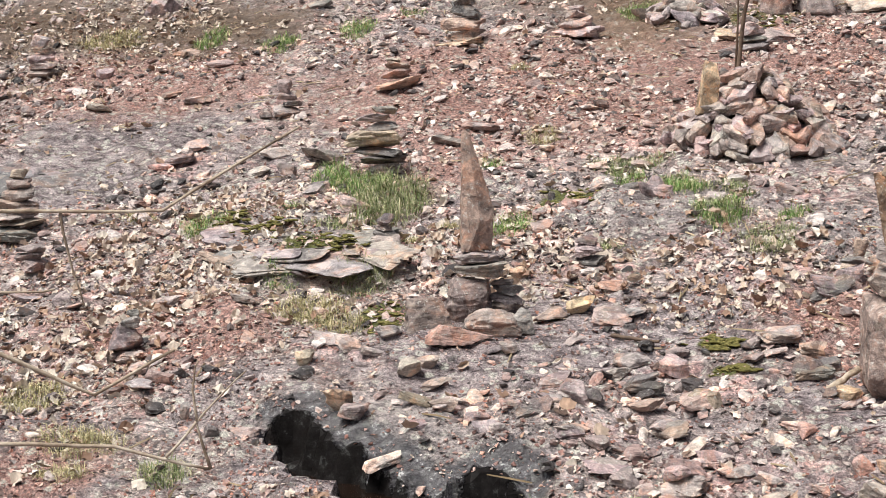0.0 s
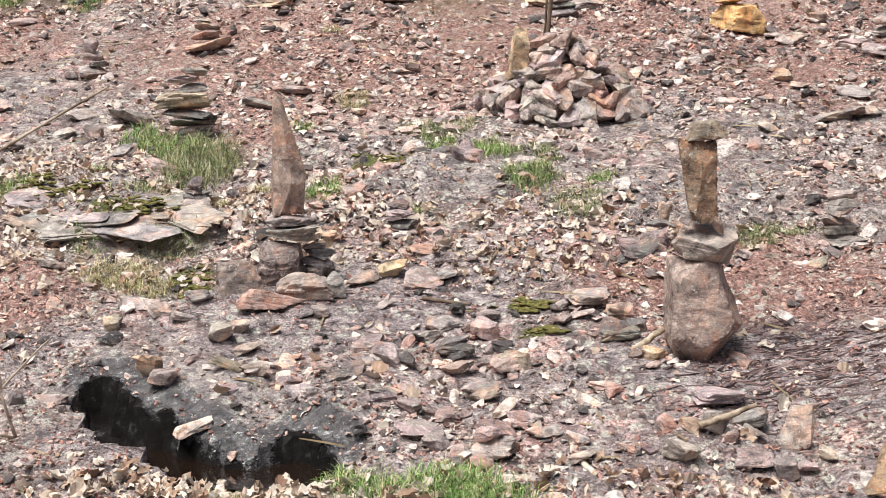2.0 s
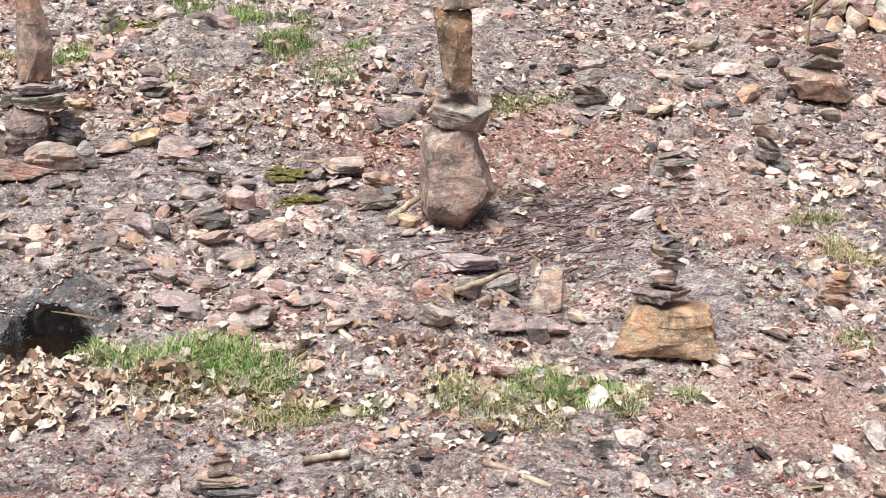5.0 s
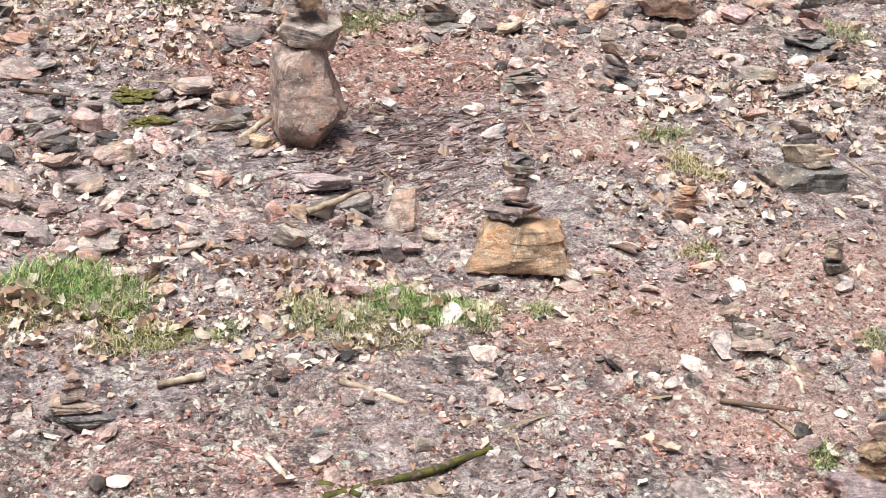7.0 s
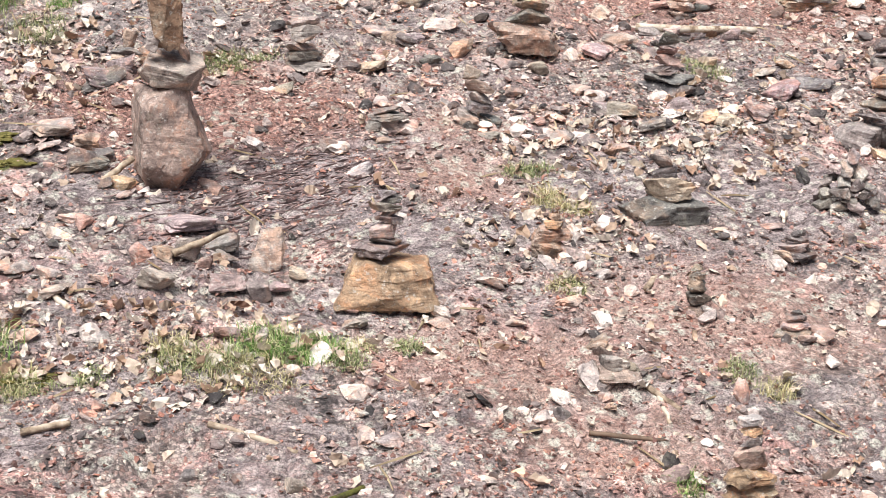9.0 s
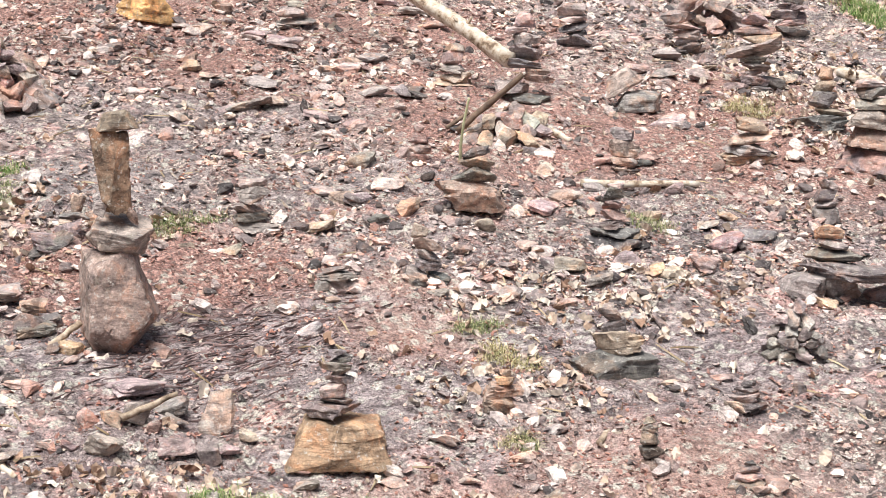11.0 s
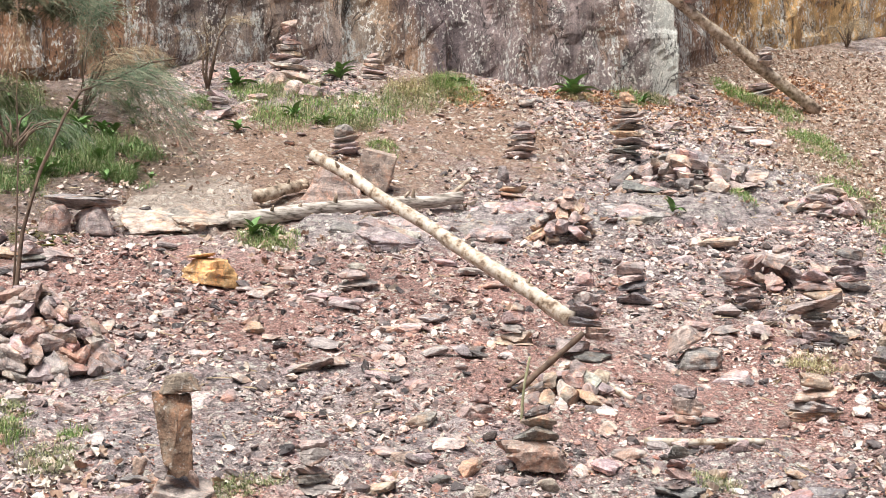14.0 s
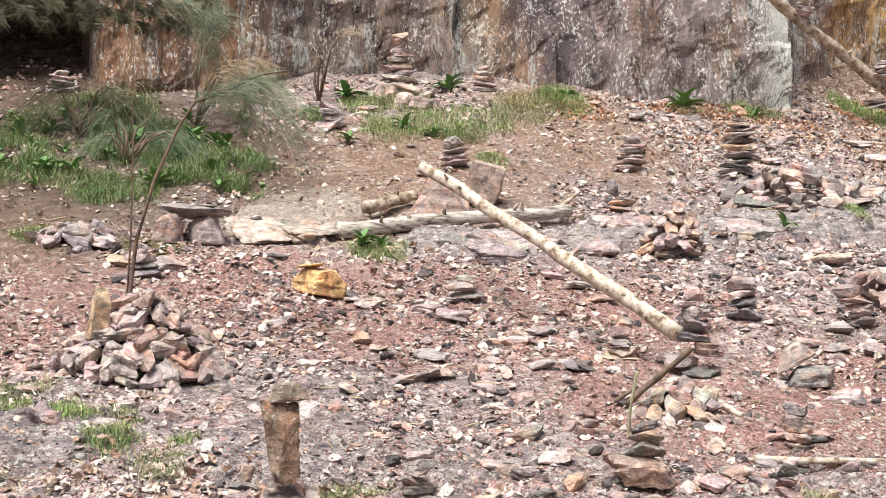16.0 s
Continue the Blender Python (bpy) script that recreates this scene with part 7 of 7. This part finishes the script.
def grass(kinds, mat, name, label, where=False):
    V, F, base = [], [], 0
    for cx, cy, rx, ry, length in [q for kind in kinds for q in PATCHES[kind]]:
        bank = on_bank(cx, cy)
        if bank != where:
            continue
        n = int(min(3200, 300 + 6500 * rx * ry * pi) if bank else min(2200, 220 + 7500 * rx * ry * pi) * (1.0 if cy < 12 else 0.75))
        rad = np.sqrt(rg.random(n)) * (0.75 + 0.5 * rg.random(n))
        a = rg.uniform(0, 6.28, n)
        x, y = cx + rx * rad * np.cos(a), cy + ry * rad * np.sin(a)
        if bank:
            tuft = lattice(x * 3.2, y * 3.2, 51) > 0.36
            x, y = x[tuft], y[tuft]
            n = len(x)
        z = ground_np(x, y) - 0.005
        length = length if cy < 12 else rg.uniform(0.12, 0.26) if bank else min(length, 0.12 if cy < 16.5 else 0.17)
        L = length * (0.25 + 0.75 * rg.random(n) ** 1.3)
        d, lean = rg.uniform(0, 6.28, n), rg.uniform(0.3, 1.5 if kinds == "g" else 2.0, n)
        w = rg.uniform(0.001, 0.0022, n) * (0.8 + 0.035 * cy)
        dx, dy = np.cos(d), np.sin(d)
        P = np.empty((n, 7, 3))
        for k, f in enumerate((0.0, 0.4, 0.75)):
            out, up = L * lean * f * f * 0.8, L * f * (1 - 0.4 * lean * f)
            c = np.stack([x + dx * out, y + dy * out, z + up], 1)
            s = np.stack([-dy * w, dx * w, np.zeros(n)], 1) * (1 - 0.5 * f)
            P[:, 2 * k], P[:, 2 * k + 1] = c - s, c + s
        P[:, 6] = np.stack([x + dx * L * lean * 0.8, y + dy * L * lean * 0.8, z + L * np.maximum(1 - 0.5 * lean, 0.12)], 1)
        q = np.array([(0, 1, 3), (0, 3, 2), (2, 3, 5), (2, 5, 4), (4, 5, 6)])
        V.append(P.reshape(-1, 3))
        F.append((q[None] + (base + np.arange(n) * 7)[:, None, None]).reshape(-1, 3))
        base += 7 * n
    me = bpy.data.meshes.new(name)
    me.from_pydata(np.concatenate(V).tolist(), [], np.concatenate(F).tolist())
    me.materials.append(mat)
    tagged(new(name, me), label, "grass", kind="stuff")


grass("g", BLADE_G, "green_grass", "fresh green grass tufts between the stones")
grass("m", BLADE_M, "mixed_grass", "half dry grass tufts between the stones")
grass("y", BLADE_Y, "dry_grass", "dry yellow grass tufts on the slope")
grass("gmy", BLADE_B, "bank_grass", "rank dark green grass on the bank", True)


leaves()
rust_leaves()

MOSSY = plain_material("moss", [(0.32, (0.04, 0.04, 0.015)), (0.5, (0.12, 0.105, 0.03)), (0.7, (0.27, 0.23, 0.09))], 60.0, 0.95, "pos", 0.012)


def moss_cushion(bm, x, y, w, d, seed):
    """Low ragged cushions of moss on the rock."""
    rng = random.Random(seed)
    for k in range(rng.randint(16, 24)):
        cx, cy, r = x + rng.gauss(0, 0.5) * w, y + rng.gauss(0, 0.5) * d, rng.uniform(0.008, 0.022)
        r = bmesh.ops.create_icosphere(bm, subdivisions=2, radius=r, matrix=Matrix.Translation((cx, cy, ground_z(cx, cy) + (0.035 if -3.4 < x < -2.2 else 0.0))) @ Matrix.Diagonal((1.6, 1.1, 0.3, 1)))
        for v in r["verts"]:
            v.co += 0.01 * noise.noise_vector(v.co * 70)


moss = bmesh.new()
for k, (x, y, rx, ry) in enumerate(MOSS):
    moss_cushion(moss, x, y, rx, ry, k)
    moss_cushion(moss, x + 0.5 * rx, y - 0.3 * ry, rx * 0.6, ry * 0.6, k + 40)
tagged(new("moss", finish(moss, "moss", [MOSSY], True)), "low yellow-green moss cushions growing on rock", "moss", kind="stuff")

# ---- weeds, shrub and sapling ----
def weed_leaf(seed):
    bm = bmesh.new()
    rng = random.Random(seed)
    rows = []
    for k in range(6):
        f = k / 5
        w = 0.17 * sin(pi * (0.08 + 0.9 * f)) ** 0.8
        zc = 0.7 * f - 0.7 * f * f
        rows.append([bm.verts.new((f, s * w, zc + abs(s) * w * 0.5)) for s in (-1, 0, 1)])
    for a, b in zip(rows, rows[1:]):
        for k in (0, 1):
            bm.faces.new((a[k], a[k + 1], b[k + 1], b[k]))
    return finish(bm, "weed_leaf", [WEED], True)


WEEDLEAF = weed_leaf(1)


def weed(x, y, size, n, label="dark green broad-leaved weed growing by the rocks"):
    root = tagged(new("weed"), label, "weed", group="broad-leaved weeds")
    root.location = (x, y, ground_z(x, y))
    n = int(n * 1.5)
    for k in range(n):
        ob = new("leaf", WEEDLEAF)
        ob.parent = root
        s = 0.8 * size * rs.uniform(0.4, 1.1)
        ob.matrix_basis = pose(0, 0, 0.01, 0, -rs.uniform(0, 60), 720 * k / n + rs.uniform(-15, 15)) @ Matrix.Scale(s, 4)


rw = random.Random(31)
for k in range(40):
    x, y = rw.uniform(-2.3, 0.9), rw.uniform(14.6, 17.4)
    weed(x, y, rw.uniform(0.12, 0.26), rw.randint(6, 10), "green leafy weed growing on the bank")
for x, y, s, n in ((-1.6, 15.4, 0.3, 9), (-0.9, 15.2, 0.26, 9), (-0.1, 14.9, 0.28, 10), (-1.9, 16.4, 0.34, 10), (-0.5, 17.3, 0.34, 10), (0.25, 16.4, 0.3, 9), (2.1, 18.6, 0.34, 12), (3.45, 19.1, 0.34, 12), (6.3, 18.5, 0.42, 16), (1.62, 13.05, 0.26, 11), (1.8, 13.1, 0.2, 8), (-0.77, 17.6, 0.36, 12), (2.6, 17.2, 0.26, 10), (2.9, 17.0, 0.22, 8), (-0.3, 16.4, 0.3, 9), (-1.2, 16.8, 0.28, 8), (0.45, 15.4, 0.25, 8), (4.9, 19.0, 0.24, 9), (7.2, 18.4, 0.22, 8), (0.1, 15.9, 0.26, 9), (1.9, 16.6, 0.22, 8), (5.6, 13.6, 0.2, 7)):
    weed(x, y, s, n)


def broom(x, y, top, spread, n, label, seed, droop=0.55, mat=None, reach=(0.0, 0.0), stems=9, bias=0.0, width=0.002):
    """A drooping shrub: bare arching stems and many thin hanging twigs."""
    rng = random.Random(seed)
    root = tagged(new("shrub"), label, "shrub")
    root.location = (x, y, ground_z(x, y))
    bm = bmesh.new()
    heads = []
    for k in range(stems):
        a = rng.uniform(0, 6.28)
        h = Vector((reach[0] * rng.uniform(0.4, 1.2) + spread * 0.5 * cos(a), reach[1] + spread * 0.4 * sin(a), top * rng.uniform(0.45, 1.0)))
        pts = [Vector((0, 0, 0)).lerp(h, f) + Vector((0, 0, 0.3 * top * sin(pi * f))) + 0.07 * Vector((noise.noise(Vector((k, f * 4, 0))), noise.noise(Vector((k, f * 4, 5))), 0)) for f in (0, 0.15, 0.3, 0.45, 0.6, 0.75, 0.9, 1)]
        tube(bm, pts, [0.016, 0.015, 0.013, 0.011, 0.009, 0.007, 0.005, 0.003], 5, 0.2, k)
        heads += [(p, (b - p).normalized()) for p, b in zip(pts[3:], pts[4:])] + [(pts[-1], (pts[-1] - pts[-2]).normalized())]
    st = new("stem_clump", finish(bm, "stem_clump", [WOODS["brown"]], True))
    st.parent = root
    V, F = [], []
    for k in range(n):
        p, fwd = rng.choice(heads)
        p = p + Vector((rng.gauss(0, 0.04), rng.gauss(0, 0.04), rng.gauss(0, 0.03)))
        a, L = rng.uniform(0, 6.28), rng.uniform(0.15, 0.7) ** 1.2 * spread
        d = (fwd * 0.9 + Vector((cos(a) + bias, sin(a) * 0.7, rng.uniform(-0.3, 0.5))) * 0.75)
        w = width * rng.uniform(0.6, 1.3)
        s = Vector((-sin(a), cos(a), 0.3)).normalized() * w
        b = len(V)
        wav = Vector((rng.uniform(-1, 1), rng.uniform(-1, 1), rng.uniform(-1, 1))) * 0.07 * L
        for j in range(5):
            f = j / 4
            c = p + d * L * f + Vector((0, 0, -droop * L * f * f * 1.5)) + wav * sin(5 * f)
            V += [tuple(c - s * (1 - 0.6 * f)), tuple(c + s * (1 - 0.6 * f)), tuple(c + Vector((0, 0, w * 1.4)))]
        for j in range(4):
            q = b + 3 * j
            for e in range(3):
                g = (e + 1) % 3
                F.append((q + e, q + g, q + 3 + g, q + 3 + e))
    me = bpy.data.meshes.new("spray")
    me.from_pydata(V, [], F)
    me.materials.append(mat or BROOM)
    tw = new("spray", me)
    tw.parent = root


broom(-0.9, 16.6, 0.6, 0.9, 500, "dry tangled shrub at the foot of the bank", 3, 1.1, HANG, (0.1, 0))
broom(0.3, 17.2, 0.8, 0.8, 500, "dry tangled shrub below the cliff", 4, 0.8, STRAW, (0.3, 0))
broom(-0.4, 15.6, 0.5, 0.8, 400, "dry tangled stalks in the bank", 7, 1.0, BROOM, (0.2, 0))
broom(1.75, 18.4, 0.9, 0.5, 160, "leafless shrub against the cliff", 5, 0.4, STRAW, (0.1, 0), 5)
broom(12.2, 22.4, 0.45, 0.6, 260, "dry tangled bush on the leafy slope", 6, 0.9, STRAW)


def spray(parent, name, heads, n, length, droop, mat, seed, width=0.0016, fan=0.8):
    """Thin hanging twigs from a line of points, each point with the way that it sends them."""
    rng = random.Random(seed)
    V, F = [], []
    for k in range(n):
        (p, d0) = rng.choice(heads)
        p = Vector(p) + Vector((rng.gauss(0, 0.03), rng.gauss(0, 0.05), rng.gauss(0, 0.03)))
        a = rng.uniform(0, 6.28)
        d = Vector(d0) + fan * Vector((cos(a), 0.8 * sin(a), rng.uniform(-0.6, 0.8)))
        L = length * rng.uniform(0.25, 1.0)
        w = width * rng.uniform(0.6, 1.3)
        s = Vector((-sin(a), cos(a), 0.3)).normalized() * w
        wav = Vector((rng.uniform(-1, 1), rng.uniform(-1, 1), rng.uniform(-1, 1))) * 0.025 * L
        b = len(V)
        for j in range(6):
            f = j / 5
            c = p + d * L * f + Vector((0, 0, -droop * L * f * f)) + wav * sin(6 * f)
            V += [tuple(c - s * (1 - 0.6 * f)), tuple(c + s * (1 - 0.6 * f)), tuple(c + Vector((0, 0, w * 1.4)))]
        for j in range(5):
            q = b + 3 * j
            for e in range(3):
                g = (e + 1) % 3
                F.append((q + e, q + g, q + 3 + g, q + 3 + e))
    me = bpy.data.meshes.new(name)
    me.from_pydata(V, [], F)
    me.materials.append(mat)
    ob = new(name, me)
    ob.parent = parent
    return ob


sapling = tagged(new("sapling"), "thin broom sapling with drooping green twigs", "sapling")
sapling.location = (-0.25, 10.3, ground_z(-0.25, 10.3))
for nm, tall, pts in (("stem", 1, [(0, 0, 0), (0.02, 0, 0.35), (0.06, 0, 0.75), (0.17, 0, 1.15), (0.32, 0, 1.5), (0.42, 0, 1.66), (0.62, 0, 1.74), (0.85, 0.02, 1.86), (1.05, 0.05, 1.9)]), ("stem", 0, [(0, 0, 0.2), (0.02, 0.02, 0.7), (0.03, 0.02, 1.2), (0.02, 0.0, 1.6), (0.02, 0.0, 2.4)]), ("twig", 0, [(0.42, 0, 1.66), (0.45, 0.02, 1.85), (0.46, 0, 2.1), (0.55, 0, 2.4)]), ("twig", 0, [(0.17, 0, 1.15), (0.23, -0.02, 1.25), (0.27, 0, 1.4)])):
    bm = bmesh.new()
    r0 = 0.017 if tall else (0.008 if nm == "stem" else 0.004)
    tube(bm, pts, [r0 * (1 - 0.75 * k / (len(pts) - 1)) for k in range(len(pts))], 7, 0.25, len(pts))
    ob = new(nm, finish(bm, nm, [WOODS["brown"]], True))
    ob.parent = sapling
rb = random.Random(21)
heads = []
for k in range(54):
    if k < 34:
        f = rb.random()
        p, d = Vector((0.5 + 0.42 * f, 0.02 * f, 1.7 + 0.16 * f)), Vector((rb.uniform(-0.25, 1.0), rb.uniform(-0.5, 0.5), rb.uniform(-1.0, 0.25)))
    elif k < 44:
        p, d = Vector((0.44 + 0.1 * rb.random(), 0, 1.95 + 0.4 * rb.random())), Vector((rb.uniform(-0.2, 0.9), rb.uniform(-0.4, 0.4), rb.uniform(-0.5, 0.5)))
    else:
        p, d = Vector((0.1 + 0.5 * rb.random(), 0, 2.3 + 0.15 * rb.random())), Vector((rb.uniform(-0.3, 0.7), rb.uniform(-0.4, 0.4), rb.uniform(-0.9, 0.1)))
    L, pts = rb.uniform(0.25, 0.72), []
    for f in (0, 0.25, 0.5, 0.75, 1.0):
        pts.append(p + d * L * f + Vector((0, 0, -0.3 * L * f * f)) + 0.02 * Vector((rb.uniform(-1, 1), rb.uniform(-1, 1), rb.uniform(-1, 1))))
    bm = bmesh.new()
    tube(bm, pts, [0.0032, 0.003, 0.0026, 0.002, 0.001], 5, 0.2, k)
    ob = new("twig", finish(bm, "twig", [WOODS["grey"]], True))
    ob.parent = sapling
    heads += [(tuple(a), tuple((b - a).normalized() * 0.9)) for a, b in zip(pts, pts[1:])]
spray(sapling, "foliage", heads, 3400, 0.11, 0.12, BROOM, 11, 0.0013, 0.9)
spray(sapling, "dry_spray", [((0.02, 0, 1.75), (0.1, 0, 0.3)), ((0.02, 0, 1.95), (0.25, 0, 0.1)), ((0.03, 0, 2.1), (-0.1, 0, 0.0))], 40, 0.28, 1.0, STRAW, 13, 0.002)
spray(sapling, "dry_spray", [((0.2, 0, 0.95), (0.1, 0, 0.6)), ((0.17, 0, 0.85), (0.05, 0, 0.5))], 26, 0.25, 0.4, STRAW, 14, 0.002, 0.3)

# foliage hanging over the hollow in the cliff
hanging = tagged(new("hanging_shrub"), "brownish juniper branches hanging over the hollow", "shrub")
hanging.location = (-0.75, 16.2, 6.12)
bm = bmesh.new()
for k in range(6):
    tube(bm, [(-1.2 + 0.4 * k, 1.2, 0.6), (-1.0 + 0.38 * k, 0.6, 0.5), (-0.8 + 0.36 * k, 0.1, 0.25)], [0.03, 0.02, 0.008], 6, 0.2, k)
ob = new("branch", finish(bm, "branch", [WOODS["brown"]], True))
ob.parent = hanging
spray(hanging, "foliage", [((-1.0 + 0.06 * k, 0.1 + 0.05 * (k % 5), 0.12 + 0.07 * ((k * 5) % 8)), (0.1, -0.2, -0.5)) for k in range(38)], 8000, 0.1, 0.4, HANG, 15, 0.0035, 1.4)

# ---- bare twigs close to the camera ----
def near_twig(label, *pts, r=0.006):
    bm = bmesh.new()
    fine = []
    for a, b in zip(pts, pts[1:]):
        for k in range(4):
            f = k / 4
            fine.append(Vector(a).lerp(Vector(b), f) + 0.006 * Vector((noise.noise(Vector(a) * 9 + Vector((f, 0, 0))), 0, noise.noise(Vector(b) * 9 + Vector((f, 3, 0))))))
    fine.append(Vector(pts[-1]))
    tube(bm, fine, [r * (1 - 0.55 * k / len(fine)) for k in range(len(fine))], 7, 0.3, r)
    tagged(new("twig", finish(bm, "twig", [WOODS["grey"]], True)), label, "twig")


near_twig("bare grey branch tip hanging before the slope", (-1.6, 2.1, 2.74), (-1.229, 2.291, 2.757), (-1.068, 2.37, 2.743), (-0.924, 2.43, 2.695), r=0.0048)
near_twig("thin bare upright twig with a bud", (-0.943, 2.423, 2.778), (-0.945, 2.423, 2.83), (-0.935, 2.425, 2.88), r=0.0025)
near_twig("thin bare slanting twig before the slope", (-0.99, 2.40, 2.72), (-0.93, 2.43, 2.79), (-0.86, 2.45, 2.86), r=0.0025)
near_twig("thin bare hanging twig before the slope", (-1.13, 2.34, 3.14), (-1.12, 2.34, 3.07), (-1.10, 2.35, 2.98), r=0.0025)
near_twig("thin bare short twig before the slope", (-1.6, 2.1, 3.02), (-1.22, 2.296, 3.006), (-1.14, 2.33, 3.01), r=0.003)
near_twig("thin bare side twig of the branch", (-0.924, 2.43, 2.695), (-0.943, 2.423, 2.778), r=0.003)
near_twig("thin bare arching branch before the slope", (-1.6, 2.1, 3.1), (-1.214, 2.299, 3.139), (-0.979, 2.409, 3.13), (-0.767, 2.484, 3.264), r=0.004)
near_twig("bare twig bending down before the slope", (-1.6, 2.1, 2.98), (-1.223, 2.294, 2.905), (-1.09, 2.36, 2.83), (-0.97, 2.41, 2.90), r=0.0048)
